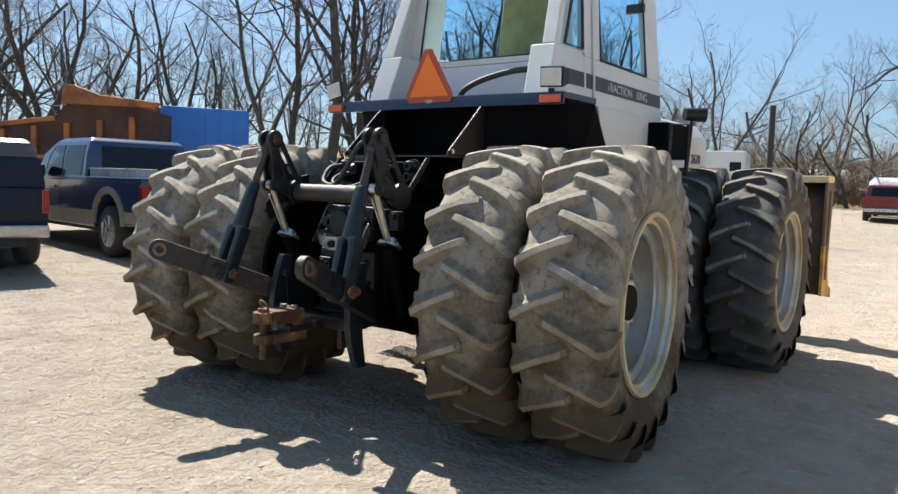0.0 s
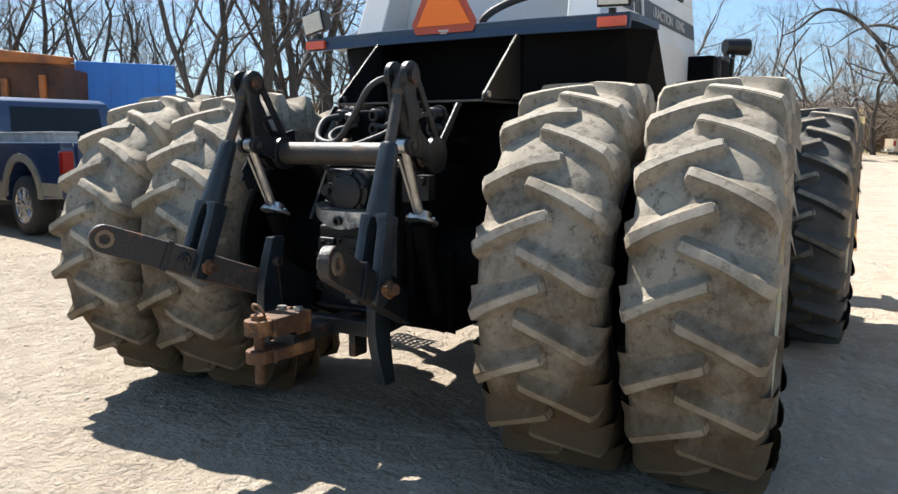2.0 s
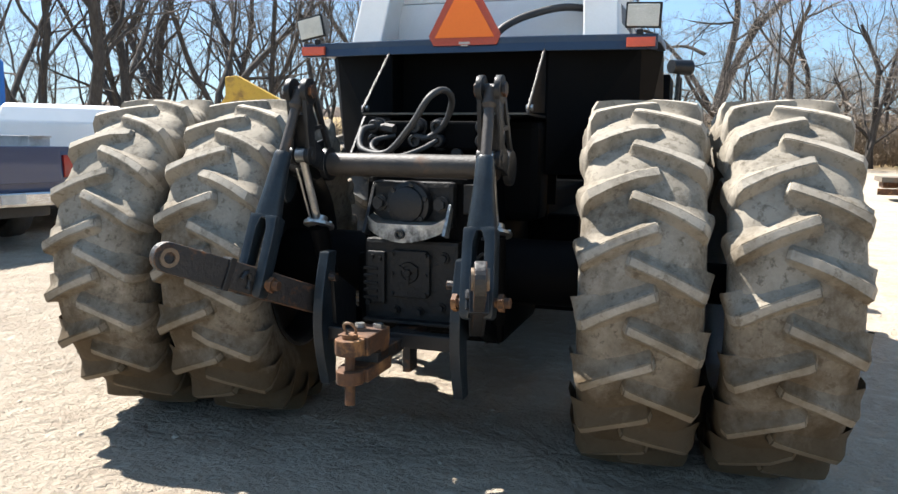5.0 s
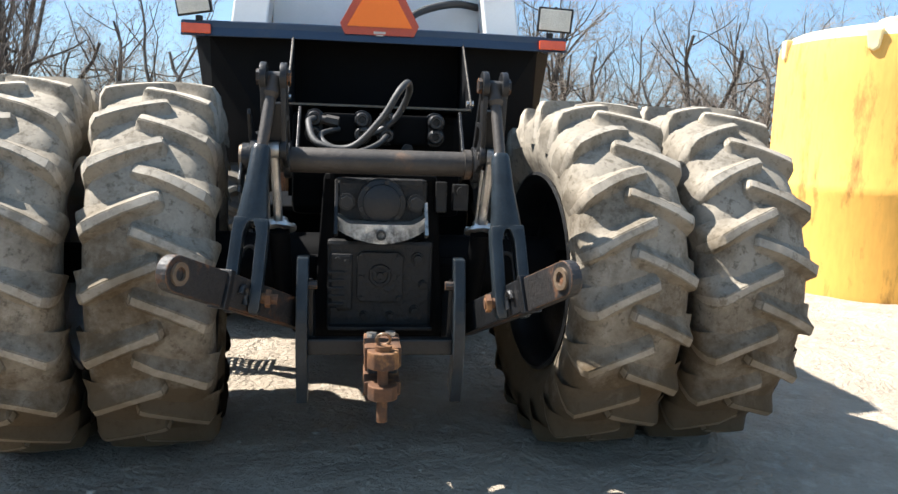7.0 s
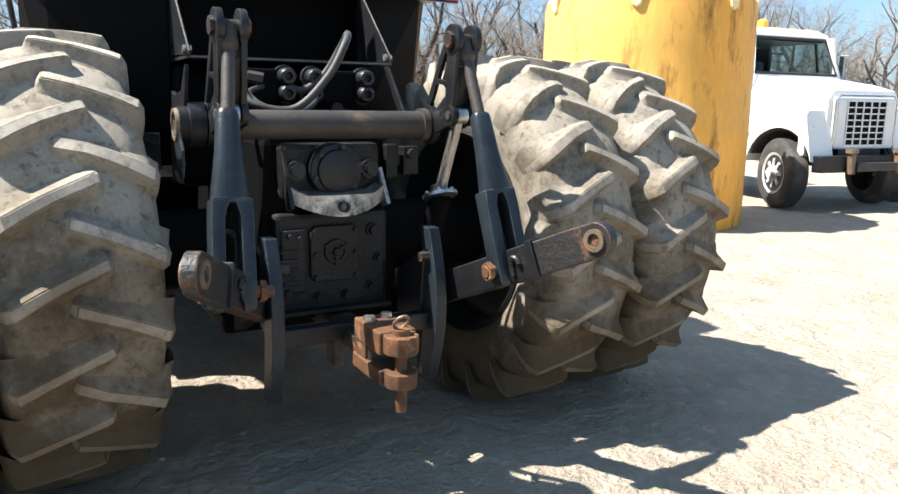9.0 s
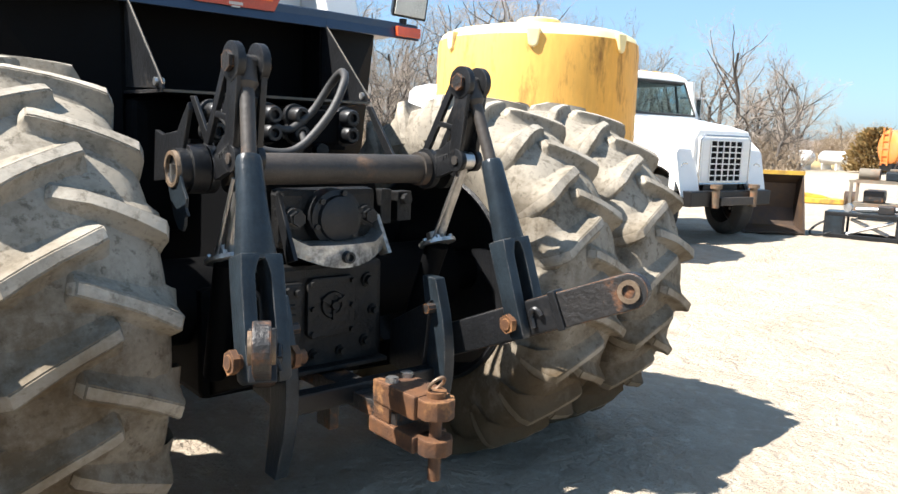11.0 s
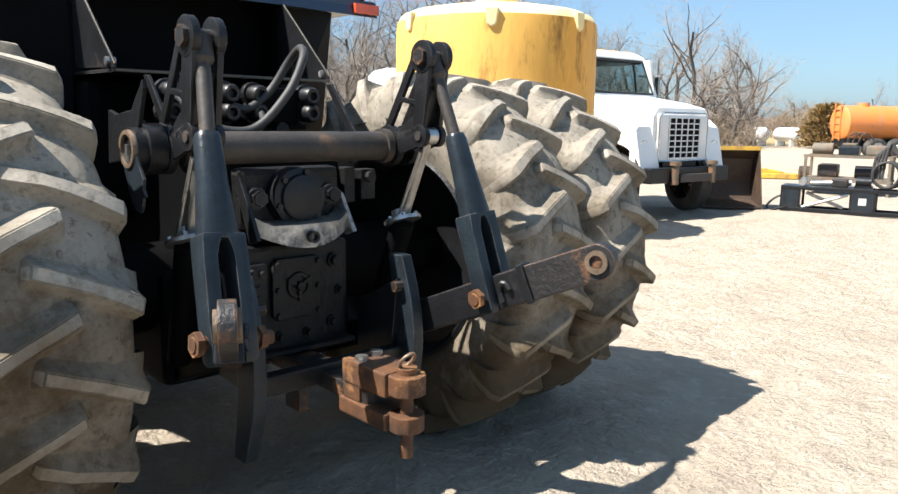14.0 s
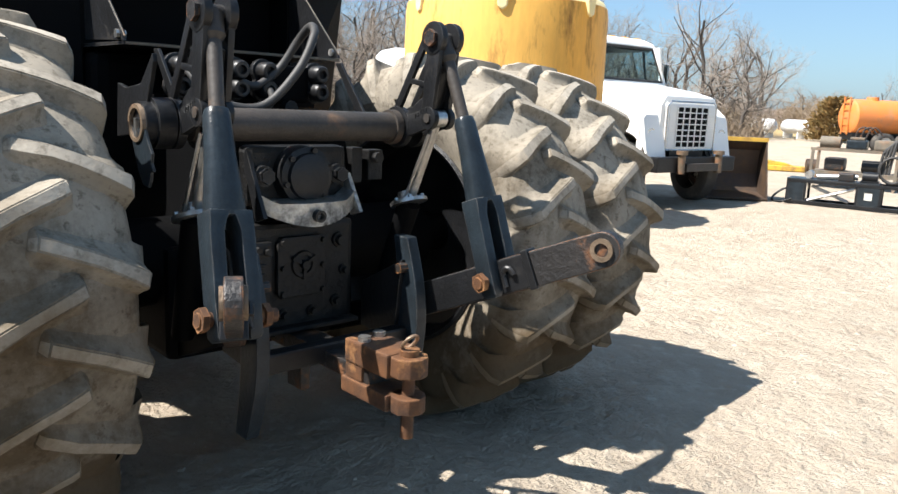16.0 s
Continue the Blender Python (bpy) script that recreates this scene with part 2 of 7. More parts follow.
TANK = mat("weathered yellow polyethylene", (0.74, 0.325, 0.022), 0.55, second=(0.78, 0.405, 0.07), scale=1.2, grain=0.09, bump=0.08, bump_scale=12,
           dirt=(0.20, 0.085, 0.018), dirt_scale=5.0, dirt_low=0.53, dirt_high=0.72, stretch=(1, 1, 0.26), sun_side=(0.79, 0.46, 0.11))
TANK_TOP = mat("sun bleached yellow plastic", (0.82, 0.71, 0.42), 0.6, second=(0.80, 0.62, 0.25), scale=1.5, grain=0.04, bump=0.06, dirt=(0.6, 0.5, 0.3), dirt_scale=2)
WHITE = mat("white vehicle paint", (0.78, 0.78, 0.76), 0.35, second=(0.72, 0.72, 0.70), scale=1.5, grain=0.02, bump=0.02, coat=0.3, dirt=(0.45, 0.42, 0.36), dirt_scale=2.0, dirt_low=0.64, dirt_high=0.9)
CHROME = mat("dull chrome", (0.6, 0.6, 0.6), 0.25, 1.0, grain=0.05, bump=0.05)
BLUE_PAINT = mat("dark blue vehicle paint", (0.014, 0.030, 0.085), 0.28, second=(0.018, 0.036, 0.095), scale=2, grain=0.02, bump=0.0, coat=0.6, dirt=(0.10, 0.10, 0.11), dirt_scale=2.5, dirt_low=0.62, dirt_high=0.95)
SUV_PAINT = mat("midnight blue vehicle paint", (0.005, 0.008, 0.019), 0.35, second=(0.007, 0.010, 0.023), scale=2, grain=0.02, bump=0.0, coat=0.0, spec=0.3, dirt=(0.02, 0.022, 0.028), dirt_scale=2.5, dirt_low=0.62, dirt_high=0.95)
TAN_TRIM = mat("tan lower trim paint", (0.33, 0.29, 0.22), 0.4, grain=0.03, bump=0.02, dirt=(0.4, 0.36, 0.3), dirt_scale=3)
RED_PAINT = mat("dark red vehicle paint", (0.22, 0.018, 0.015), 0.35, grain=0.03, bump=0.0, coat=0.4)
BEIGE_PAINT = mat("beige vehicle paint", (0.42, 0.36, 0.25), 0.4, grain=0.03, bump=0.0)
RED_LAMP = mat("red tail lamp lens", (0.30, 0.014, 0.010), 0.2, grain=0.05, bump=0.0, coat=0.5)
# base darkened to put the box's shadow side into the colour
DUMP = mat("rusty orange dump box paint", (0.10, 0.036, 0.014), 0.7, second=(0.04, 0.018, 0.011), scale=2.0, grain=0.15, bump=0.2, dirt=(0.035, 0.022, 0.018), dirt_scale=1.5, dirt_low=0.45)
DUMP_LIP = mat("scraped orange steel", (0.40, 0.125, 0.025), 0.6, second=(0.26, 0.085, 0.022), scale=2.0, grain=0.12, bump=0.1, dirt=(0.12, 0.06, 0.035), dirt_scale=2.0)
BLUE_BOX = mat("bright blue painted steel", (0.010, 0.135, 0.46), 0.5, second=(0.012, 0.155, 0.50), scale=1.5, grain=0.04, bump=0.06, dirt=(0.05, 0.13, 0.35), dirt_scale=2.5)
ORANGE_TANK = mat("faded orange tank paint", (0.62, 0.20, 0.04), 0.5, second=(0.55, 0.19, 0.06), scale=1.2, grain=0.06, bump=0.05, dirt=(0.42, 0.2, 0.1), dirt_scale=2)
YELLOW = mat("chipped machine yellow", (0.62, 0.38, 0.045), 0.55, second=(0.55, 0.33, 0.05), scale=3, grain=0.1, bump=0.1, dirt=(0.22, 0.12, 0.05), dirt_scale=3)
BUCKET = mat("brown worn bucket steel", (0.075, 0.045, 0.028), 0.6, 0.2, second=(0.04, 0.03, 0.024), scale=3, grain=0.2, bump=0.2, dirt=(0.12, 0.065, 0.025), dirt_scale=2.5)
WEATHERED = mat("weathered tan steel", (0.17, 0.145, 0.11), 0.8, second=(0.10, 0.085, 0.065), scale=5, grain=0.15, bump=0.1, dirt=(0.2, 0.11, 0.06), dirt_scale=4)
PIPE = mat("dark weathered post steel", (0.05, 0.045, 0.04), 0.8, grain=0.1)
BARK = mat("grey brown bark", (0.084, 0.073, 0.064), 0.95, second=(0.048, 0.040, 0.033), scale=9, grain=0.25, bump=0.7, bump_scale=22, island=0.25, stretch=(1, 1, 0.35))
TWIG = mat("bare twig bark", (0.175, 0.152, 0.132), 0.95, second=(0.105, 0.090, 0.078), scale=3, grain=0.1, bump=0.0, island=0.3)
# lighter copy of TWIG, with the scrubby trees' sunlit look in its colour
PALE_TWIG = mat("weathered pale twig bark", (0.30, 0.255, 0.21), 0.95, second=(0.18, 0.15, 0.125), scale=3, grain=0.1, bump=0.0, island=0.3)
BRUSH = mat("dry brush stems", (0.20, 0.15, 0.10), 0.95, second=(0.13, 0.10, 0.07), scale=0.4, grain=0.1, bump=0.0)
WOODS = mat("far bare woods", (0.125, 0.092, 0.072), 0.95, second=(0.070, 0.054, 0.045), scale=0.35, grain=0.25, bump=0.0, bump_scale=1.2, stretch=(1, 1, 0.25),
            dirt=(0.19, 0.15, 0.115), dirt_scale=0.9, dirt_low=0.5, dirt_high=0.7)
CEDAR = mat("brown green cedar", (0.24, 0.14, 0.045), 0.95, second=(0.12, 0.09, 0.03), scale=2, grain=0.2, bump=0.0)


def ground_material():
    m = bpy.data.materials.new("dry gravel and dirt")
    m.use_nodes = True
    n, l = m.node_tree.nodes, m.node_tree.links
    b = n["Principled BSDF"]
    b.inputs["Roughness"].default_value = 0.95
    b.inputs["Specular IOR Level"].default_value = 0.2
    tc = n.new("ShaderNodeTexCoord")

    def tex(scale, detail=8, stretch=None, kind="ShaderNodeTexNoise"):
        t = n.new(kind)
        t.inputs["Scale"].default_value = scale
        if kind == "ShaderNodeTexNoise":
            t.inputs["Detail"].default_value = detail
            t.inputs["Roughness"].default_value = 0.62
        src = tc.outputs["Object"]
        if stretch:
            mp = n.new("ShaderNodeMapping")
            mp.inputs["Scale"].default_value = stretch
            mp.inputs["Rotation"].default_value = (0, 0, radians(14))
            l.new(src, mp.inputs[0])
            src = mp.outputs[0]
        l.new(src, t.inputs["Vector"])
        return t

    def ramp(src, lo, hi, a=0.0, z=1.0):
        r = n.new("ShaderNodeMapRange")
        r.inputs[1].default_value, r.inputs[2].default_value, r.inputs[3].default_value, r.inputs[4].default_value = lo, hi, a, z
        l.new(src, r.inputs[0])
        return r.outputs[0]

    def mixed(fac, a, c):
        x = n.new("ShaderNodeMix")
        x.data_type = "RGBA"
        l.new(fac, x.inputs["Factor"])
        for sock, v in ((x.inputs["A"], a), (x.inputs["B"], c)):
            if isinstance(v, tuple):
                sock.default_value = (*v, 1)
            else:
                l.new(v, sock)
        return x.outputs["Result"]

    col = mixed(ramp(tex(0.35).outputs["Fac"], 0.35, 0.65), (0.409, 0.346, 0.270), (0.350, 0.297, 0.231))
    col = mixed(ramp(tex(2.2).outputs["Fac"], 0.45, 0.72), col, (0.286, 0.232, 0.176))
    col = mixed(ramp(tex(9.0, 6).outputs["Fac"], 0.52, 0.75), col, (0.474, 0.415, 0.335))
    tracks = ramp(tex(1.1, 6, (0.35, 2.4, 1)).outputs["Fac"], 0.48, 0.70)
    col = mixed(ramp(tracks, 0, 1, 0, 0.5), col, (0.359, 0.297, 0.228))
    clod = tex(26, 5)
    col = mixed(ramp(clod.outputs["Fac"], 0.58, 0.76, 0, 0.4), col, (0.220, 0.188, 0.152))
    col = mixed(ramp(tex(170, 3).outputs["Fac"], 0.55, 0.75, 0, 0.5), col, (0.506, 0.450, 0.375))
    dark = ramp(tex(0.9, 7).outputs["Fac"], 0.64, 0.76, 0, 0.5)
    col = mixed(dark, col, (0.196, 0.153, 0.112))
    # far away the yard gives way to dead grass
    far = n.new("ShaderNodeVectorMath")
    far.operation = "LENGTH"
    l.new(tc.outputs["Object"], far.inputs[0])
    edge = n.new("ShaderNodeMath")
    edge.operation = "MULTIPLY_ADD"
    edge.inputs[1].default_value = 25.0
    l.new(tex(0.05, 4).outputs["Fac"], edge.inputs[0])
    l.new(far.outputs["Value"], edge.inputs[2])
    col = mixed(ramp(edge.outputs[0], 66, 76), col, (0.333, 0.242, 0.118))
    l.new(col, b.inputs["Base Color"])
    h = n.new("ShaderNodeMath")
    h.operation = "ADD"
    l.new(ramp(clod.outputs["Fac"], 0.35, 0.75, 0, 0.55), h.inputs[0])
    l.new(ramp(tex(7, 10).outputs["Fac"], 0.25, 0.75, 0, 1.3), h.inputs[1])
    h2 = n.new("ShaderNodeMath")
    h2.operation = "ADD"
    l.new(h.outputs[0], h2.inputs[0])
    l.new(ramp(tracks, 0, 1, 0, 0.35), h2.inputs[1])
    bp = n.new("ShaderNodeBump")
    bp.inputs["Strength"].default_value, bp.inputs["Distance"].default_value = 0.9, 0.05
    # churned dirt on the side of the parked cars, packed smooth on the other
    axes = n.new("ShaderNodeSeparateXYZ")
    l.new(tc.outputs["Object"], axes.inputs[0])
    churned = ramp(axes.outputs["X"], 1.5, -2.5, 0.55, 1.15)
    relief = n.new("ShaderNodeMath")
    relief.operation = "MULTIPLY"
    l.new(h2.outputs[0], relief.inputs[0])
    l.new(churned, relief.inputs[1])
    l.new(relief.outputs[0], bp.inputs["Height"])
    l.new(bp.outputs[0], b.inputs["Normal"])
    return m


GROUND = ground_material()


# ---- mesh helpers ----
def part(name, bm, material, parent=None, label="", smooth=False, bevel=0.0, m=None):
    """Links a bmesh as one mesh object under a thing or a part."""
    if bevel:
        edges = [e for e in bm.edges if len(e.link_faces) == 2 and e.calc_face_angle() > 0.5]
        if edges:
            bmesh.ops.bevel(bm, geom=edges, offset=bevel, segments=2, profile=0.6, affect="EDGES", clamp_overlap=True)
    if smooth:
        for f in bm.faces:
            f.smooth = True
        for e in bm.edges:
            if len(e.link_faces) == 2 and e.calc_face_angle() > 0.65:
                e.smooth = False
    me = bpy.data.meshes.new(name)
    bm.to_mesh(me)
    bm.free()
    me.materials.append(material)
    ob = new(name, me)
    if parent:
        ob.parent = parent
    if m is not None:
        ob.matrix_basis = m
    if label:
        ob["label"] = label
    return ob


def thing(name, m, label, category, group=""):
    ob = new(name)
    ob.matrix_basis = m
    return tagged(ob, label, category, group)


def box(x0, x1, y0, y1, z0, z1, bm=None, m=None):
    bm = bm or bmesh.new()
    r = bmesh.ops.create_cube(bm, size=1)
    for v in r["verts"]:
        v.co = Vector(((x0 + x1) / 2 + v.co.x * (x1 - x0), (y0 + y1) / 2 + v.co.y * (y1 - y0), (z0 + z1) / 2 + v.co.z * (z1 - z0)))
        if m is not None:
            v.co = m @ v.co
    return bm


def prism(points, lo, hi, axis="x", bm=None, lo_scale=None, hi_scale=None):
    """A polygon pushed along an axis. points are the other two coordinates, in order (y, z), (x, z) or (x, y)."""
    bm = bm or bmesh.new()

    def at(p, d):
        return {"x": (d, p[0], p[1]), "y": (p[0], d, p[1]), "z": (p[0], p[1], d)}[axis]

    a = [bm.verts.new(at(p, lo)) for p in points]
    c = [bm.verts.new(at(p, hi)) for p in points]
    k = len(points)
    new_faces = [bm.faces.new(a), bm.faces.new(c[::-1])]
    for i in range(k):
        new_faces.append(bm.faces.new((a[i], c[i], c[(i + 1) % k], a[(i + 1) % k])))
    bmesh.ops.recalc_face_normals(bm, faces=new_faces)
    return bm


def rod(p0, p1, r0, r1=None, seg=16, bm=None):
    bm = bm or bmesh.new()
    p0, p1 = Vector(p0), Vector(p1)
    r1 = r0 if r1 is None else r1
    d = p1 - p0
    turn = d.to_track_quat("Z", "Y").to_matrix().to_4x4()
    bmesh.ops.create_cone(bm, cap_ends=True, segments=seg, radius1=r0, radius2=r1, depth=d.length,
                          matrix=Matrix.Translation((p0 + p1) / 2) @ turn)
    return bm


def tube(points, r, seg=8, bm=None, closed=False, r_end=None):
    """A round bar along a path."""
    bm = bm or bmesh.new()
    pts = [Vector(p) for p in points]
    rings = []
    k = len(pts)
    ref = Vector((0.13, 0.31, 0.94))
    for i, p in enumerate(pts):
        if closed:
            d = pts[(i + 1) % k] - pts[i - 1]
        else:
            d = pts[min(i + 1, k - 1)] - pts[max(i - 1, 0)]
        d.normalize()
        u = d.cross(ref).normalized()
        w = d.cross(u)
        rr = r if r_end is None else r + (r_end - r) * i / (k - 1)
        rings.append([bm.verts.new(p + rr * (math.cos(2 * math.pi * j / seg) * u + math.sin(2 * math.pi * j / seg) * w)) for j in range(seg)])
    for i in range(k if closed else k - 1):
        a, c = rings[i], rings[(i + 1) % k]
        for j in range(seg):
            bm.faces.new((a[j], a[(j + 1) % seg], c[(j + 1) % seg], c[j]))
    if not closed:
        bm.faces.new(rings[0][::-1])
        bm.faces.new(rings[-1])
    bmesh.ops.recalc_face_normals(bm, faces=bm.faces)
    return bm


def smooth_path(points, steps=6):
    """Catmull-Rom through the points."""
    p = [Vector(q) for q in points]
    p = [2 * p[0] - p[1]] + p + [2 * p[-1] - p[-2]]
    out = []
    for i in range(1, len(p) - 2):
        for s in range(steps):
            t = s / steps
            out.append(0.5 * (2 * p[i] + (p[i + 1] - p[i - 1]) * t + (2 * p[i - 1] - 5 * p[i] + 4 * p[i + 1] - p[i + 2]) * t * t
                              + (3 * p[i] - p[i - 1] - 3 * p[i + 1] + p[i + 2]) * t ** 3))
    out.append(p[-2])
    return out


def lathe(profile, seg=32, axis="x", bm=None, closed=False, m=None):
    """A profile of (along the axis, radius) turned round the axis."""
    bm = bm or bmesh.new()
    rings = []
    for u, r in profile:
        ring = []
        for j in range(seg):
            c, s = r * math.cos(2 * math.pi * j / seg), r * math.sin(2 * math.pi * j / seg)
            co = Vector({"x": (u, c, s), "y": (c, u, s), "z": (c, s, u)}[axis])
            ring.append(bm.verts.new(m @ co if m is not None else co))
        rings.append(ring)
    k = len(rings)
    fs = []
    for i in range(k if closed else k - 1):
        a, c = rings[i], rings[(i + 1) % k]
        for j in range(seg):
            fs.append(bm.faces.new((a[j], a[(j + 1) % seg], c[(j + 1) % seg], c[j])))
    if not closed:
        fs += [bm.faces.new(rings[0]), bm.faces.new(rings[-1])]
    bmesh.ops.recalc_face_normals(bm, faces=fs)
    return bm


def letters(text, size, material, parent, m, name="lettering", depth=0.002):
    c = bpy.data.curves.new(name, "FONT")
    c.body, c.size, c.extrude, c.align_x, c.align_y = text, size, depth, "CENTER", "CENTER"
    tmp = bpy.data.objects.new(name, c)
    scene.collection.objects.link(tmp)
    me = bpy.data.meshes.new_from_object(tmp.evaluated_get(bpy.context.evaluated_depsgraph_get()))
    bpy.data.objects.remove(tmp)
    me.materials.clear()
    me.materials.append(material)
    ob = new(name, me)
    ob.parent = parent
    ob.matrix_basis = m
    return ob


# ---- ground ----
def hill(x, y):
    """The field beyond the yard climbs towards the far wood."""
    far_off = math.hypot(x, y)
    if far_off < 28 or y < 0:
        return 0.0
    u = max(0.0, min(1.0, (math.degrees(math.atan2(y, x)) - 66) / 18))
    return u * u * (3 - 2 * u) * (0.018 * min(far_off - 28, 50) + 0.064 * max(0.0, min(far_off - 78, 122)))


def ground_z(x, y):
    rise = 0.030 * max(0.0, -x - 3.5) if x > -14 else 0.315
    if math.hypot(x, y) < 12:
        rise += 0.016 * noise.noise((x * 0.9, y * 1.3, 9.2)) + 0.014 * noise.noise((x * 2.4, y * 3.4, 2.2)) + 0.011 * noise.noise((x * 6.5, y * 8.0, 3.3)) + 0.006 * noise.noise((x * 13, y * 16, 5.3))
    z = rise + 0.035 * noise.noise((x * 0.35, y * 0.35, 0.3)) * min(1, max(0, math.hypot(x + 0.7, y - 1.5) - 3.0) / 3)
    if math.hypot(x, y) < 40:
        z += 0.010 * noise.noise((x * 1.7, y * 1.7, 1.7)) + 0.006 * noise.noise((x * 5.0, y * 5.0, 4.1))
    return z + hill(x, y)


def build_ground():
    bm = bmesh.new()
    radii = [0.0]
    while radii[-1] < 2500:
        r = radii[-1]
        radii.append(r + (0.05 if r < 8 else 0.02 * r))
    seg = 420
    rings = []
    for r in radii:
        if r == 0:
            rings.append([bm.verts.new((0, 0, ground_z(0, 0)))])
            continue
        ring = []
        for j in range(seg):
            a = 2 * math.pi * j / seg
            x, y = r * math.cos(a), r * math.sin(a)
            ring.append(bm.verts.new((x, y, ground_z(x, y))))
        rings.append(ring)
    for j in range(seg):
        bm.faces.new((rings[0][0], rings[1][j], rings[1][(j + 1) % seg]))
    for i in range(1, len(rings) - 1):
        a, c = rings[i], rings[i + 1]
        for j in range(seg):
            bm.faces.new((a[j], c[j], c[(j + 1) % seg], a[(j + 1) % seg]))
    ob = part("ground", bm, GROUND, smooth=True)
    tagged(ob, "dry tan gravel and packed dirt farm yard", "ground", kind="structure")


build_ground()


# ---- the tractor ----
TRACTOR = pose(-0.722, 0.184, 0, 0, 0, 2.92)
tractor = thing("tractor", TRACTOR, "white and black four-wheel-drive farm tractor with dual tyres and three-point hitch", "tractor")


LUG_R, LUG_W = 0.886, 0.244


def carcass_profile(R, w, rim_r):
    rc = R - 0.047
    return [(0.0, rc), (w * 0.35, rc - 0.004), (w * 0.65, rc - 0.014), (w * 0.86, rc - 0.034), (w * 0.97, rc - 0.066), (w * 1.03, rc - 0.115),
            (w * 1.05, rc - 0.175), (w * 1.01, rc - 0.235), (w * 0.93, rc - 0.285), (w * 0.85, rim_r + 0.02), (w * 0.80, rim_r - 0.005)]


def tyre_mesh(R, w, rim_r):
    """The carcass of a tractor tyre round the x axis."""
    half = carcass_profile(R, w, rim_r)
    profile = [(-u, r) for u, r in half[::-1]] + half[1:] + [(w * 0.72, rim_r - 0.012), (-w * 0.72, rim_r - 0.012)]
    return lathe(profile, 96, "x", closed=True)


def lug_mesh(R, w, side, chipped=False):
    """One angled tread bar that starts past the middle of the tread, at angle 0, and runs over the shoulder."""
    half = carcass_profile(R, w, 0.5)
    rc = half[0][1]

    def carcass(u):
        u = abs(u)
        for (u0, r0), (u1, r1) in zip(half, half[1:]):
            if u <= u1:
                return r0 + (r1 - r0) * (u - u0) / max(u1 - u0, 1e-6)
        return half[6][1]

    bm = bmesh.new()
    secs = []
    stations = [(-0.064, 0.35, 0.85), (-0.052, 0.93, 1.05), (-0.03, 1.0, 1.08), (0.03, 1.0, 1.0), (0.09, 1.0, 1.0), (0.15, 1.0, 1.08), (0.20, 1.0, 1.18),
                (w * 0.92, 0.985, 1.22), (w * 1.005, 0.95, 1.28), (w * 1.045, 0.75, 1.28), (w * 1.052, 0.55, 1.1)]
    for s, (u, hf, wf) in enumerate(stations):
        ang = (0.42 * (u + 0.05) + 0.14 * max(0, u - 0.12)) / R
        if s == 8:
            low, top = rc - 0.078, R - 0.046
        elif s == 9:
            low, top = rc - 0.12, rc - 0.066
        elif s == 10:
            low, top = rc - 0.175, rc - 0.150
        else:
            low = carcass(u) - 0.010
            top = low + (R - 0.012 * (abs(u) / w) ** 2 - low) * hf
        if chipped and s in (1, 2):
            top -= 0.016
        wt, wb = 0.0175 * wf, 0.088 * wf
        ring = []
        for da, up in ((-wb, 0.0), (-wt - 0.032, 0.26), (-wt - 0.013, 0.66), (-wt, 1.0), (wt, 1.0), (wt + 0.008, 0.66), (wt + 0.022, 0.28), (wb, 0.0)):
            a, r = ang + da / R, low + (top - low) * up
            ring.append(bm.verts.new((side * (u - 0.25 * da), r * math.cos(a), r * math.sin(a))))
        secs.append(ring)
    for a, c in zip(secs, secs[1:]):
        for j in range(7):      # the worn top strip is paler than the flanks, darkened as shade
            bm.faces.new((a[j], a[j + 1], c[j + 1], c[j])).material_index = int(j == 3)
    bm.faces.new(secs[0])
    bm.faces.new(secs[-1])
    bmesh.ops.recalc_face_normals(bm, faces=bm.faces)
    edges = [e for e in bm.edges if len(e.link_faces) == 2 and e.calc_face_angle() > 0.9]
    bmesh.ops.bevel(bm, geom=edges, offset=0.007, segments=2, affect="EDGES", clamp_overlap=True)
    bm.normal_update()
    me = bpy.data.meshes.new("lug")
    for f in bm.faces:
        f.smooth = True
    for e in bm.edges:
        if len(e.link_faces) == 2 and e.calc_face_angle() > 0.75:
            e.smooth = False
    bm.to_mesh(me)
    bm.free()
    return me


LUGS = {}
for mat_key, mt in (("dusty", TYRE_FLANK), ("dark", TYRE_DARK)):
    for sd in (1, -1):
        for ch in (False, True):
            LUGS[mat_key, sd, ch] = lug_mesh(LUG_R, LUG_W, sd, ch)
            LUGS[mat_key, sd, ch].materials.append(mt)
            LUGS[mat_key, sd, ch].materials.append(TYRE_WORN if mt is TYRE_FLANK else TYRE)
LUG_COUNT = 20


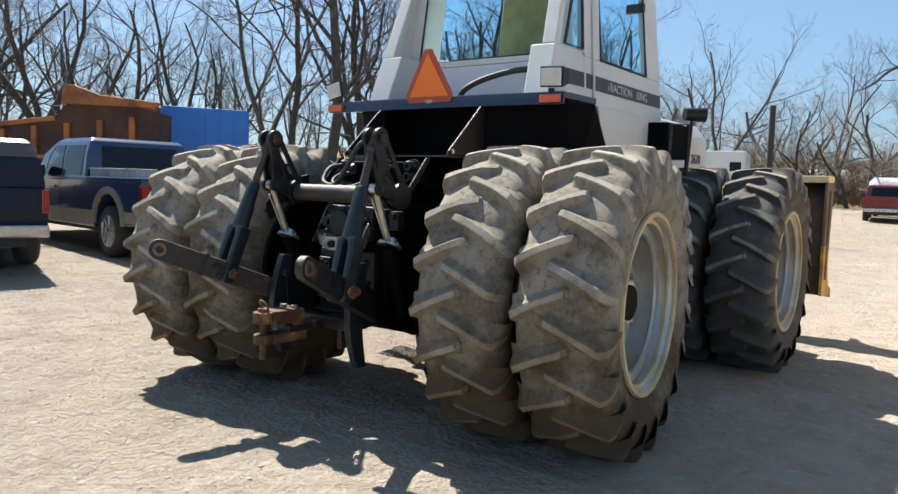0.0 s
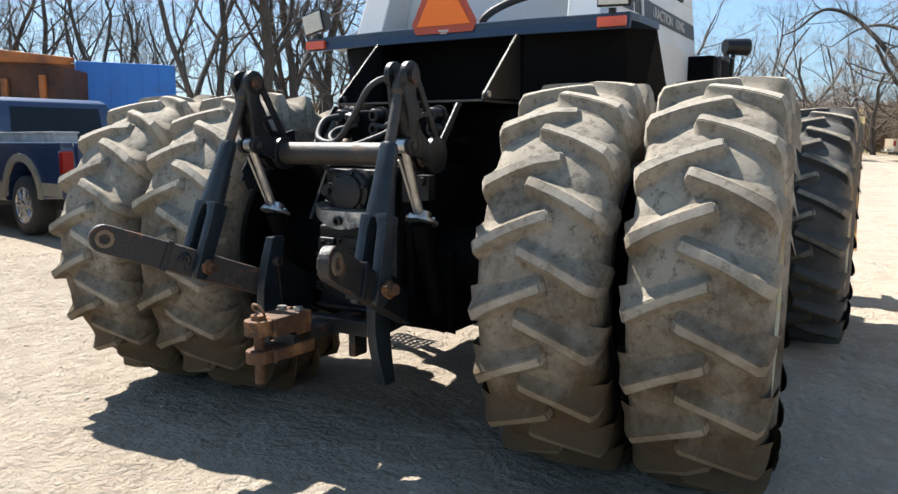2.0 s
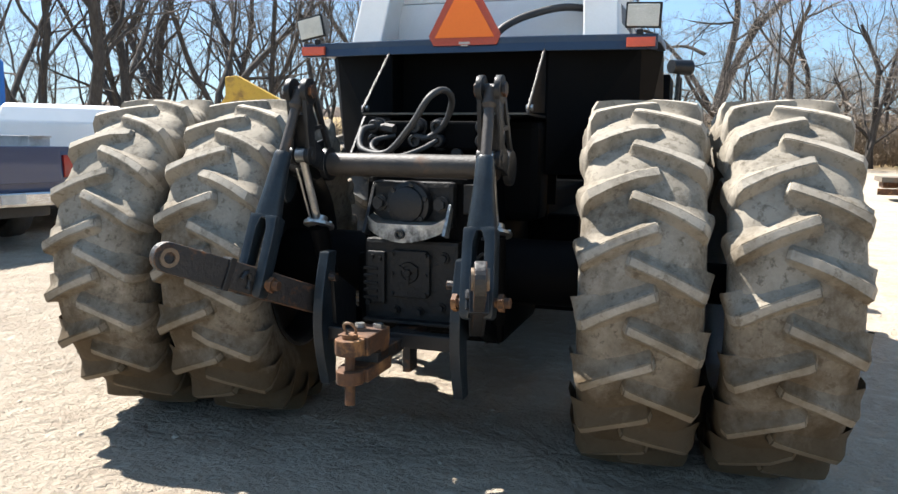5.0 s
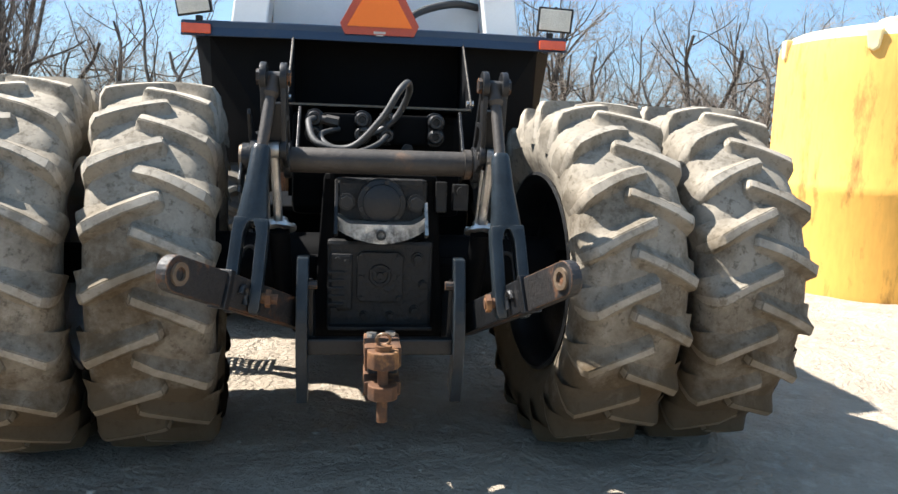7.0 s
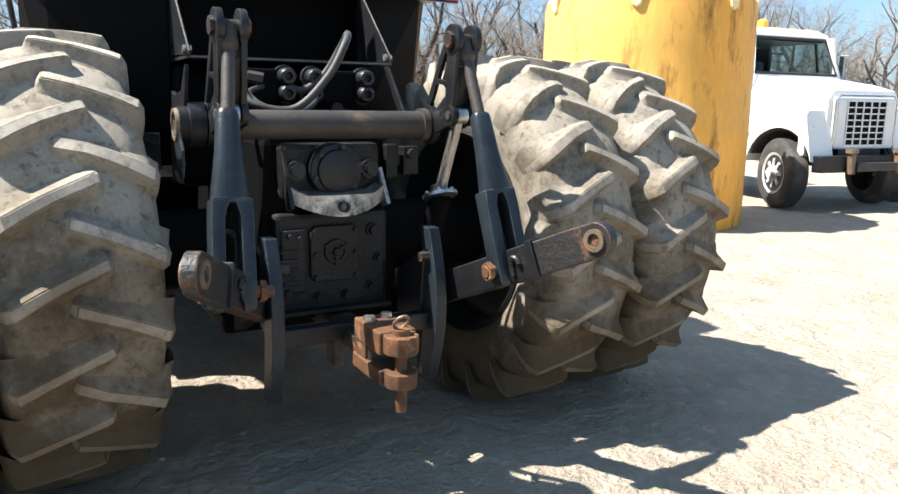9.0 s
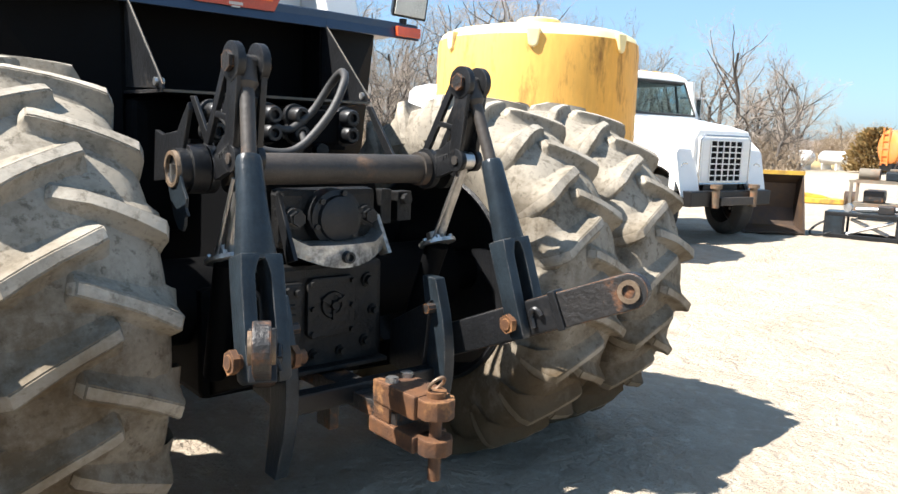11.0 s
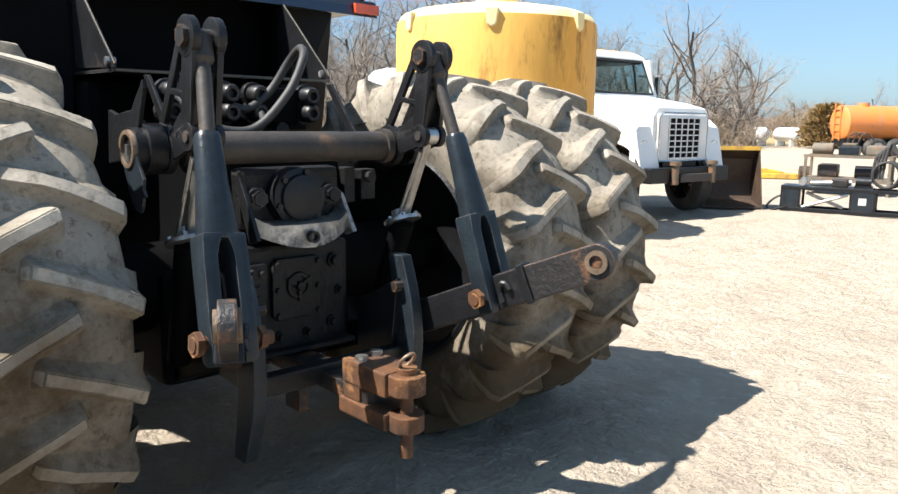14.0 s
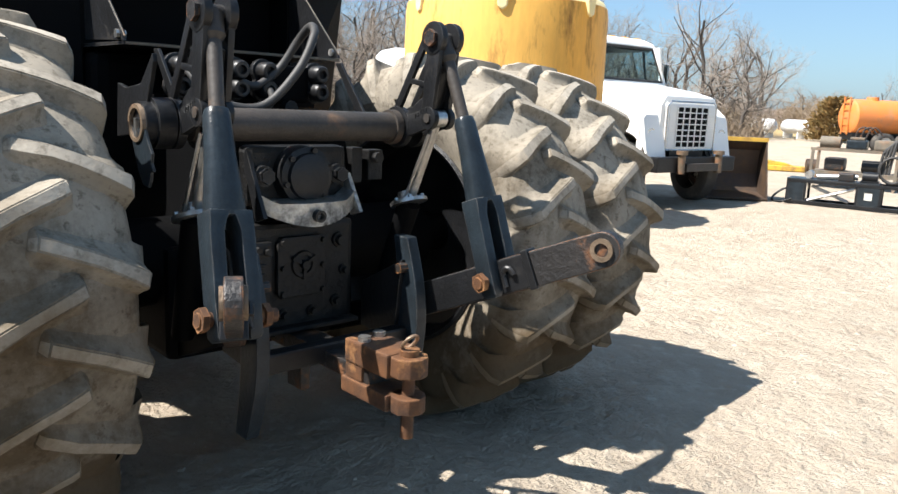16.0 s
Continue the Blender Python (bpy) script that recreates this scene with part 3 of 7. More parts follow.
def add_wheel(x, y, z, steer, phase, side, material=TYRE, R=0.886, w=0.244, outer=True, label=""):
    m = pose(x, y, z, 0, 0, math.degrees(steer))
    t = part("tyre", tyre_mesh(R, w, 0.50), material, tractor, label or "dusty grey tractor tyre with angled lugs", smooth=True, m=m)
    s = side
    pick = random.Random(int(phase * 10 + x * 7))
    for sd in (1, -1):
        for i in range(LUG_COUNT):
            lug = new("lug", LUGS["dark" if material is TYRE_DARK else "dusty", sd, pick.random() > 0.88])
            lug.parent = t
            wear = 1 - 0.006 * pick.random()
            turn = phase + 2.6 + 360 / LUG_COUNT * (i + (0.0 if sd == 1 else 0.50)) + pick.gauss(0, 0.25)
            lug.matrix_basis = pose(0, 0, 0, turn) @ Matrix.Diagonal((1, wear, wear, 1))
    rim = [(-0.19, 0.505), (-0.215, 0.515), (-0.222, 0.50), (-0.20, 0.478), (-0.17, 0.470), (-0.10, 0.455), (0.10, 0.455), (0.17, 0.470), (0.20, 0.478), (0.222, 0.50),
           (0.215, 0.515), (0.19, 0.505), (0.16, 0.49), (-0.16, 0.49)]
    part("rim", lathe(rim, 64, "x", closed=True), RIM if outer else BLACK, t, "galvanised steel rim" if outer else "black inner rim", smooth=True)
    flange = [(s * 0.216, 0.522), (s * 0.232, 0.515), (s * 0.232, 0.492), (s * 0.216, 0.485)]
    part("rim_flange", lathe(flange, 64, "x", closed=True), RIM_EDGE if outer else RUSTY, t, "yellowed rim edge" if outer else "", smooth=True)
    ring2 = [(s * 0.12, 0.462), (s * 0.135, 0.455), (s * 0.135, 0.40), (s * 0.12, 0.395)]
    part("rim_ring", lathe(ring2, 64, "x", closed=True), RIM if outer else BLACK, t, smooth=True)
    disc = [(s * -0.03, 0.455), (s * -0.02, 0.40), (s * 0.03, 0.30), (s * 0.035, 0.14), (s * 0.10, 0.12), (s * 0.10, 0.02), (s * 0.06, 0.02), (s * 0.015, 0.15), (s * 0.0, 0.30), (s * -0.05, 0.40), (s * -0.05, 0.455)]
    part("wheel_disc", lathe(disc, 48, "x", closed=True), RIM if outer else BLACK, t, smooth=True)
    if outer:
        for k in range(10):
            a = 2 * math.pi * k / 10
            part("wheel_nut", rod((s * 0.03, 0.22 * math.cos(a), 0.22 * math.sin(a)), (s * 0.065, 0.22 * math.cos(a), 0.22 * math.sin(a)), 0.02, seg=6), STEEL, t)
        ring3 = [(s * 0.175, 0.474), (s * 0.19, 0.474), (s * 0.19, 0.452), (s * 0.175, 0.452)]
        part("rim_step", lathe(ring3, 64, "x", closed=True), RIM_EDGE, t, smooth=True)
    return t


STEER_R, STEER_L, STEER_F = radians(5.6), radians(7.0), radians(1.6)
for s, hub_x, hub_z, steer, phases in ((1, 1.031, 0.863, STEER_R, (163.4, 160.0)), (-1, -1.033, 0.877, STEER_L, (160.5, 170.0))):
    for k in range(2):
        off = s * 0.59 * k
        add_wheel(hub_x + off * math.cos(steer), off * math.sin(steer), hub_z, steer, phases[k], s, outer=k == 1)
    for k in range(2):
        off = s * 0.59 * k
        add_wheel(s * 1.09 + off * math.cos(STEER_F), 2.98 + off * math.sin(STEER_F), 0.845, STEER_F, 150 + 7 * k, s, TYRE_DARK, outer=k == 1, label="black front tyre")

# axles and drive train
# near-black stands in for the deep shade behind the hitch
bm = rod((-1.75, 0, 0.87), (1.75, 0, 0.87), 0.10, seg=20)
rod((-0.9, 0, 0.87), (0.9, 0, 0.87), 0.17, seg=20, bm=bm)
part("rear_axle", bm, BLACK_SHEET, tractor, smooth=True)
bm = rod((-1.75, 2.98, 0.85), (1.75, 2.98, 0.85), 0.10, seg=20)
rod((-0.9, 2.98, 0.85), (0.9, 2.98, 0.85), 0.17, seg=20, bm=bm)
part("front_axle", bm, BLACK_SHEET, tractor, smooth=True)
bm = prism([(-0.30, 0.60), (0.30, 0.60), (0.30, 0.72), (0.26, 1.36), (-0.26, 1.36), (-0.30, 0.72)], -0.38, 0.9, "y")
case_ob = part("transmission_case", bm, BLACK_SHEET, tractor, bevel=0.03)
bm = box(-0.24, 0.24, -0.45, -0.375, 0.64, 1.06)
part("rear_cover", bm, GRIME, case_ob, bevel=0.02)
bm = prism([(-0.105, 0.80), (-0.085, 0.78), (0.085, 0.78), (0.105, 0.80), (0.105, 0.99), (0.085, 1.01), (-0.085, 1.01), (-0.105, 0.99)], -0.475, -0.449, "y")
plate = part("shaft_plate", bm, GRIME, case_ob, "square bolted plate grey with oil and dust", bevel=0.006)
bm = lathe([(-0.474, 0.052), (-0.486, 0.048), (-0.486, 0.036), (-0.478, 0.034), (-0.478, 0.016), (-0.500, 0.014), (-0.500, 0.001)], 24, "y", m=Matrix.Translation((0.0, 0, 0.905)))
part("shaft_seal", bm, GRIME, plate, smooth=True)
for k in range(3):
    part("seal_spoke", box(-0.006, 0.006, -0.492, -0.474, 0.018, 0.056, None, Matrix.Translation((0, 0, 0.905)) @ pose(0, 0, 0, 0, 120 * k + 60, 0)), GRIME, plate)
for x in (-0.085, 0.085):
    for z in (0.80, 0.895, 0.99):
        part("plate_bolt", rod((x, -0.474, z), (x, -0.490, z), 0.011, seg=6), GRIME, plate)
fins = part("side_housing", box(-0.225, -0.125, -0.478, -0.449, 0.74, 1.0), GRIME, case_ob, bevel=0.012)
for k in range(5):
    part("fin", box(-0.232, -0.16, -0.488, -0.476, 0.765 + 0.036 * k, 0.779 + 0.036 * k), GRIME, fins, bevel=0.003)
for x, z in ((-0.19, 0.975), (-0.15, 0.965), (-0.205, 0.75)):
    part("housing_bolt", rod((x, -0.477, z), (x, -0.498, z), 0.013, seg=6), GRIME, fins)
for x, z, r in ((0.17, 0.98, 0.020), (0.195, 0.86, 0.014), (0.16, 0.74, 0.016), (0.05, 0.715, 0.014), (-0.07, 0.715, 0.014)):
    part("cover_boss", lathe([(-0.448, r * 1.5), (-0.462, r * 1.4), (-0.462, r), (-0.482, r * 0.9), (-0.482, 0.001)], 14, "y", m=Matrix.Translation((x, 0, z))), GRIME, case_ob, smooth=True)
part("pan_lip", box(-0.23, 0.24, -0.50, -0.44, 0.655, 0.672), GRIME, case_ob, bevel=0.004)
bm = box(-0.21, 0.21, -0.44, -0.36, 1.12, 1.34)
part("upper_housing", bm, GRIME, case_ob, bevel=0.025)
for x0_, x1_, z0_, z1_ in ((0.25, 0.30, 1.19, 1.33), (0.33, 0.40, 1.20, 1.32)):
    part("side_bracket", box(x0_, x1_, -0.42, -0.36, z0_, z1_), GRIME, case_ob, bevel=0.005)
part("bracket_bolt", rod((0.365, -0.42, 1.29), (0.365, -0.445, 1.29), 0.022, seg=8), GRIME, case_ob)
bm = lathe([(-0.43, 0.11), (-0.50, 0.105), (-0.505, 0.085), (-0.525, 0.082), (-0.53, 0.07), (-0.53, 0.001)], 32, "y", m=Matrix.Translation((0, 0, 1.234)))
cap = part("shaft_cap", bm, BLACK, tractor, "round black shaft cover", smooth=True)
for k in range(6):
    a = 2 * math.pi * k / 6 + 0.3
    bm = rod((0.094 * math.cos(a), -0.49, 1.234 + 0.094 * math.sin(a)), (0.094 * math.cos(a), -0.517, 1.234 + 0.094 * math.sin(a)), 0.011, seg=6)
    part("cap_bolt", bm, BLACK, cap)
for s in (-1, 1):
    bm = rod((s * 0.155, -0.43, 1.235), (s * 0.155, -0.50, 1.235), 0.027, seg=6)
    rod((s * 0.155, -0.45, 1.235), (s * 0.155, -0.47, 1.235), 0.038, seg=16, bm=bm)
    part("bolt", bm, BLACK, tractor, smooth=True)

# pale shield plate under the shaft cover
bm = bmesh.new()
n = 15
cols = []
for i in range(n):
    u = -1 + 2 * i / (n - 1)
    x = 0.195 * u
    y = -0.575 + 0.055 * u * u
    z1 = 1.145 + 0.03 * max(0, abs(u) - 0.75) / 0.25
    z0 = 1.06 + 0.055 * u * u
    cols.append(((x, y, z0), (x, y, z1), (x, y + 0.08, z1 + 0.01)))
front = [[bm.verts.new(p) for p in c] for c in cols]
back = [[bm.verts.new((p[0], p[1] + 0.012, p[2] - (0.012 if k == 2 else 0))) for k, p in enumerate(c)] for c in cols]
fs = []
for i in range(n - 1):
    for k in range(2):
        fs.append(bm.faces.new((front[i][k], front[i + 1][k], front[i + 1][k + 1], front[i][k + 1])))
        fs.append(bm.faces.new((back[i][k], back[i][k + 1], back[i + 1][k + 1], back[i + 1][k])))
    fs.append(bm.faces.new((front[i][0], back[i][0], back[i + 1][0], front[i + 1][0])))
    fs.append(bm.faces.new((front[i][2], front[i + 1][2], back[i + 1][2], back[i][2])))
for i in (0, n - 1):
    for k in range(2):
        fs.append(bm.faces.new((front[i][k], front[i][k + 1], back[i][k + 1], back[i][k])))
bmesh.ops.recalc_face_normals(bm, faces=bm.faces)
shield = part("drawbar_shield", bm, SHIELD, tractor, "scratched bare metal shield plate", smooth=True)
bm = lathe([(-0.60, 0.022), (-0.60, 0.014), (-0.55, 0.014), (-0.55, 0.022)], 20, "y", closed=True, m=Matrix.Translation((-0.003, 0, 1.10)))
part("eyelet", bm, BLACK, shield, smooth=True)
for s in (-1, 1):
    bm = prism([(-0.56, 1.10), (-0.50, 1.08), (-0.44, 1.21), (-0.47, 1.24)] if s > 0 else [(-0.56, 1.10), (-0.50, 1.08), (-0.40, 1.30), (-0.43, 1.33)], s * 0.20 - 0.008, s * 0.20 + 0.008, "x")
    part("shield_bracket", bm, BLACK if s < 0 else SHIELD, shield, bevel=0.003)

# rockshaft with lift arms
bm = rod((-0.44, -0.50, 1.415), (0.44, -0.50, 1.415), 0.055, seg=28)
rock = part("rockshaft", bm, SHAFT, tractor, "brown oily steel rockshaft tube", smooth=True)
bm = rod((0.36, -0.50, 1.415), (0.39, -0.50, 1.415), 0.066, seg=28)
part("shaft_collar", bm, SHAFT, rock, smooth=True)
for s in (-1,):
    bm = rod((s * 0.51, -0.50, 1.415), (s * 0.565, -0.50, 1.415), 0.080, seg=28)
    rod((s * 0.565, -0.50, 1.415), (s * 0.60, -0.50, 1.415), 0.066, seg=24, bm=bm)
    hub = part("shaft_hub", bm, BLACK, rock, smooth=True)
    bm = lathe([(s * 0.598, 0.060), (s * 0.612, 0.058), (s * 0.612, 0.046), (s * 0.598, 0.044)], 28, "x", closed=True, m=Matrix.Translation((0, -0.50, 1.415)))
    part("hub_cap", bm, BRASSY, hub, "rust stained hub ring", smooth=True)
    part("hub_bolt", box(s * 0.60 - 0.012, s * 0.60 + 0.012, -0.508, -0.492, 1.375, 1.43), STEEL, hub)

ROCK = Vector((-0.50, 1.415))
LIFT = radians(59.0)      # the hitch stands raised


def on_arm(u, v):
    """A point of the lift arm's plane: u along the arm from the rockshaft, v square to it on the cylinder's side."""
    p = ROCK + u * Vector((-math.cos(LIFT), math.sin(LIFT))) + v * Vector((-math.sin(LIFT), -math.cos(LIFT)))
    return (p.x, p.y)


ARM_Y, ARM_Z = on_arm(0.387, 0.0)
CYL_Y, CYL_Z = on_arm(0.133, 0.140)


def bar(b, p, q, w0, w1, lo, hi):
    """A flat tapered bar in the y, z plane from p to q."""
    p, q = Vector(p), Vector(q)
    d = (q - p).normalized()
    nrm = Vector((-d.y, d.x))
    prism([tuple(p + nrm * w0), tuple(q + nrm * w1), tuple(q - nrm * w1), tuple(p - nrm * w0)], lo, hi, "x", b)


def boss(b, p, r, lo, hi):
    rod((lo, p[0], p[1]), (hi, p[0], p[1]), r, seg=24, bm=b)


def cheek(x_mid):
    """One cast cheek of a lift arm: raised rims and a rib round a slot, a gusset at its foot, round bosses."""
    b = bmesh.new()
    lo, hi = x_mid - 0.009, x_mid + 0.009
    bar(b, on_arm(0.03, -0.040), on_arm(0.36, -0.038), 0.016, 0.015, lo, hi)
    bar(b, on_arm(0.125, 0.130), on_arm(0.39, 0.010), 0.030, 0.036, lo - 0.001, hi + 0.001)
    bar(b, on_arm(0.02, 0.035), on_arm(0.133, 0.140), 0.040, 0.034, lo - 0.002, hi + 0.002)
    bar(b, on_arm(0.190, -0.030), on_arm(0.235, 0.080), 0.010, 0.010, lo + 0.001, hi - 0.001)
    prism([on_arm(0.03, 0.0), on_arm(0.165, 0.060), on_arm(0.215, 0.098), on_arm(0.14, 0.150), on_arm(0.09, 0.11)], lo + 0.001, hi - 0.001, "x", b)
    prism([on_arm(0.20, 0.004), on_arm(0.35, 0.004), on_arm(0.35, 0.03), on_arm(0.20, 0.105)], lo + 0.006, hi - 0.006, "x", b)
    boss(b, (ARM_Y, ARM_Z), 0.060, lo - 0.004, hi + 0.004)
    boss(b, (CYL_Y, CYL_Z), 0.042, lo - 0.003, hi + 0.003)
    boss(b, ROCK, 0.080, lo - 0.005, hi + 0.005)
    return b


for s in (-1, 1):
    x0 = 0.45 * s
    arm = part("lift_arm", cheek(x0 - 0.040), BLACK, tractor, "black lift arm of two open cheek plates", bevel=0.003, smooth=True)
    part("cheek_plate", cheek(x0 + 0.040), BLACK, arm, bevel=0.003, smooth=True)
    b = bmesh.new()
    bar(b, on_arm(0.11, 0.105), on_arm(0.30, 0.050), 0.020, 0.020, x0 - 0.030, x0 + 0.030)
    part("web_plate", b, BLACK, arm)
    bm = rod((x0 - 0.062, ARM_Y, ARM_Z), (x0 + 0.062, ARM_Y, ARM_Z), 0.024, seg=16)
    for d in (-1, 1):
        rod((x0 + d * 0.054, ARM_Y, ARM_Z), (x0 + d * 0.068, ARM_Y, ARM_Z), 0.032, seg=6, bm=bm)
    part("arm_pin", bm, RUSTY, arm, "rusty pin and nuts", smooth=True)
    bm = rod((x0 - 0.058, CYL_Y, CYL_Z), (x0 + 0.058, CYL_Y, CYL_Z), 0.017, seg=12)
    part("cylinder_pin", bm, SHAFT, arm, smooth=True)
    for k in range(5):      # cast figures on the gusset
        y_, z_ = on_arm(0.10 + 0.014 * k, 0.075 + 0.010 * k)
        part("cast_mark", box(x0 - 0.0535, x0 - 0.0495, y_ - 0.004, y_ + 0.004, z_ - 0.007, z_ + 0.007), BLACK, arm)
    # lift cylinder
    bm = rod((x0, CYL_Y, CYL_Z), (x0 * 0.985, -0.548, 1.13), 0.019, seg=16)
    boss(bm, (CYL_Y, CYL_Z), 0.034, x0 - 0.022, x0 + 0.022)
    rod((x0 - 0.033, CYL_Y + 0.01, CYL_Z - 0.06), (x0 - 0.033, -0.548, 1.14), 0.006, seg=10, bm=bm)
    cyl = part("lift_cylinder", bm, STEEL, tractor, "bright steel hydraulic rod with flange", smooth=True)
    bm = lathe([(0.0, 0.075), (0.014, 0.075), (0.014, 0.04), (0.05, 0.036), (0.05, 0.02), (0.0, 0.02)], 28, "z", closed=True, m=pose(x0 * 0.985, -0.545, 1.115, -22))
    fl = part("cylinder_flange", bm, STEEL, cyl, smooth=True)
    for k in range(6):
        a = k * math.pi / 3
        bm = rod(pose(x0 * 0.985, -0.545, 1.115, -22) @ Vector((0.06 * math.cos(a), 0.06 * math.sin(a), 0.012)), pose(x0 * 0.985, -0.545, 1.115, -22) @ Vector((0.06 * math.cos(a), 0.06 * math.sin(a), 0.026)), 0.009, seg=6)
        part("flange_bolt", bm, STEEL, cyl)
    bm = rod((x0 * 0.985, -0.545, 1.115), (x0 * 0.94, -0.38, 0.68), 0.046, 0.040, seg=20)
    part("cylinder_barrel", bm, BLACK_SHEET, cyl, smooth=True)

# lift links: threaded rod in a tapered, forked casting, down to the lower links
FORK = {1: Vector((0.500, -1.005, 0.895)), -1: Vector((-0.535, -0.985, 0.905))}
TOPS = {1: Vector((0.464, -0.815, 1.467)), -1: Vector((-0.488, -0.790, 1.472))}
EYE_AT = {1: Vector((0.612, -1.378, 1.056)), -1: Vector((-0.710, -1.330, 1.050))}
for s in (-1, 1):
    pin = Vector((0.45 * s, ARM_Y, ARM_Z))
    top, low = TOPS[s], FORK[s]
    bm = rod(pin, pin.lerp(top, 0.24), 0.030, 0.034, seg=16)
    rod(pin.lerp(top, 0.24), pin.lerp(top, 0.30), 0.036, 0.024, seg=16, bm=bm)
    rod(pin.lerp(top, 0.28), top.lerp(low, 0.1), 0.023, seg=16, bm=bm)
    rodp = part("lift_link", bm, SHAFT, tractor, "forked lift link with a brown threaded rod", smooth=True)
    # casting, in a frame that hangs from its top
    zax = (top - low).normalized()
    xl = zax.cross(Vector((0, -1, 0))).normalized() * -1
    yl = zax.cross(xl).normalized()
    fr = Matrix(((xl.x, yl.x, zax.x, low.x), (xl.y, yl.y, zax.y, low.y), (xl.z, yl.z, zax.z, low.z), (0, 0, 0, 1)))
    L = (top - low).length
    bm = bmesh.new()
    secs = [(L, 0.032, 0.030), (L - 0.02, 0.038, 0.034), (L - 0.14, 0.044, 0.038), (0.285, 0.064, 0.042)]
    rings = []
    for z, hx, hy in secs:
        rings.append([bm.verts.new(fr @ Vector((hx * math.copysign(abs(math.cos(q)) ** 0.75, math.cos(q)), hy * math.copysign(abs(math.sin(q)) ** 0.75, math.sin(q)), z)))
                      for q in [2 * math.pi * (k + 0.5) / 16 for k in range(16)]])
    for a, c in zip(rings, rings[1:]):
        for j in range(16):
            bm.faces.new((a[j], a[(j + 1) % 16], c[(j + 1) % 16], c[j]))
    bm.faces.new(rings[0])
    bm.faces.new(rings[-1])
    for d in (-1, 1):
        pr = []
        for z, xi, xo, hy in ((0.30, 0.0, 0.065, 0.042), (0.275, 0.014, 0.066, 0.042), (0.24, 0.024, 0.068, 0.040), (0.05, 0.027, 0.070, 0.038), (-0.05, 0.027, 0.068, 0.036), (-0.065, 0.032, 0.060, 0.028)):
            pr.append([bm.verts.new(fr @ Vector((d * xx, yy, z))) for xx, yy in ((xi, -hy), (xo, -hy), (xo, hy), (xi, hy))])
        for a, c in zip(pr, pr[1:]):
            for j in range(4):
                bm.faces.new((a[j], a[(j + 1) % 4], c[(j + 1) % 4], c[j]))
        bm.faces.new(pr[0])
        bm.faces.new(pr[-1])
    bmesh.ops.recalc_face_normals(bm, faces=bm.faces)
    part("forked_casting", bm, SLATE, rodp, "worn slate grey forked casting", bevel=0.006, smooth=True)
    for i in range(9):
        zz = L - 0.16 - 0.022 * i
        if i % 5 != 4:
            part("cast_mark", box(-0.007, 0.007, -0.003, 0.003, -0.007, 0.007, None, fr @ Matrix.Translation((-0.018, -0.043, zz))), SLATE, rodp)
            part("cast_mark", box(-0.007, 0.007, -0.003, 0.003, -0.006, 0.006, None, fr @ Matrix.Translation((0.006, -0.043, zz))), SLATE, rodp)
    bm = rod(fr @ Vector((-0.13, 0, 0)), fr @ Vector((0.11, 0, 0)), 0.021, seg=14)
    rod(fr @ Vector((-0.105, 0, 0)), fr @ Vector((-0.085, 0, 0)), 0.036, seg=6, bm=bm)
    rod(fr @ Vector((0.085, 0, 0)), fr @ Vector((0.105, 0, 0)), 0.036, seg=6, bm=bm)
    part("link_bolt", bm, RUST, rodp, "rusty bolt and nuts", smooth=True)
    bm = tube([fr @ Vector((0.03 * math.cos(a), -0.048, 0.16 + 0.045 * math.sin(a))) for a in [math.pi * k / 8 for k in range(9)]] + [fr @ Vector((-0.03, -0.048, 0.05)), fr @ Vector((-0.03, -0.048, 0.0))], 0.008, 8)
    part("lock_wire", bm, SHAFT, rodp, smooth=True)
    # lower link
    eye = EYE_AT[s]
    path = [Vector((0.33 * s, -0.10, 0.545)), eye + (low - eye) * ((eye.y + 0.66) / (eye.y - low.y)), eye]
    a0, a1 = path[1], path[2]
    d = (a1 - a0).normalized()
    side = Vector((d.y, -d.x, 0)).normalized() * s * -1
    upv = side.cross(d).normalized()
    if upv.z < 0:
        upv = -upv
    length = (a1 - a0).length
    fr2 = Matrix(((d.x, side.x, upv.x, a0.x), (d.y, side.y, upv.y, a0.y), (d.z, side.z, upv.z, a0.z), (0, 0, 0, 1)))
    outline = [(-0.05, -0.062), (length * 0.5, -0.066)] + [(length + 0.063 * math.cos(radians(a)), 0.063 * math.sin(radians(a))) for a in range(-90, 91, 15)] + [(length * 0.5, 0.066), (-0.05, 0.062)]
    bm = prism([(u, v) for u, v in outline], -0.022, 0.022, "y")
    bmesh.ops.transform(bm, matrix=fr2, verts=bm.verts)
    link = part("lower_link", bm, RUSTY, tractor, "black lower link bar with rust along its edges", bevel=0.006)
    bm = box(-0.10, length * 0.66, -0.034, 0.034, -0.060, 0.064)
    bmesh.ops.transform(bm, matrix=fr2, verts=bm.verts)
    part("link_sleeve", bm, BLACK if s > 0 else RUSTY, link, bevel=0.006)
    bm = box(length * 0.64, length * 0.675, -0.037, 0.037, -0.070, 0.074)
    bmesh.ops.transform(bm, matrix=fr2, verts=bm.verts)
    part("sleeve_collar", bm, BLACK, link, bevel=0.004)
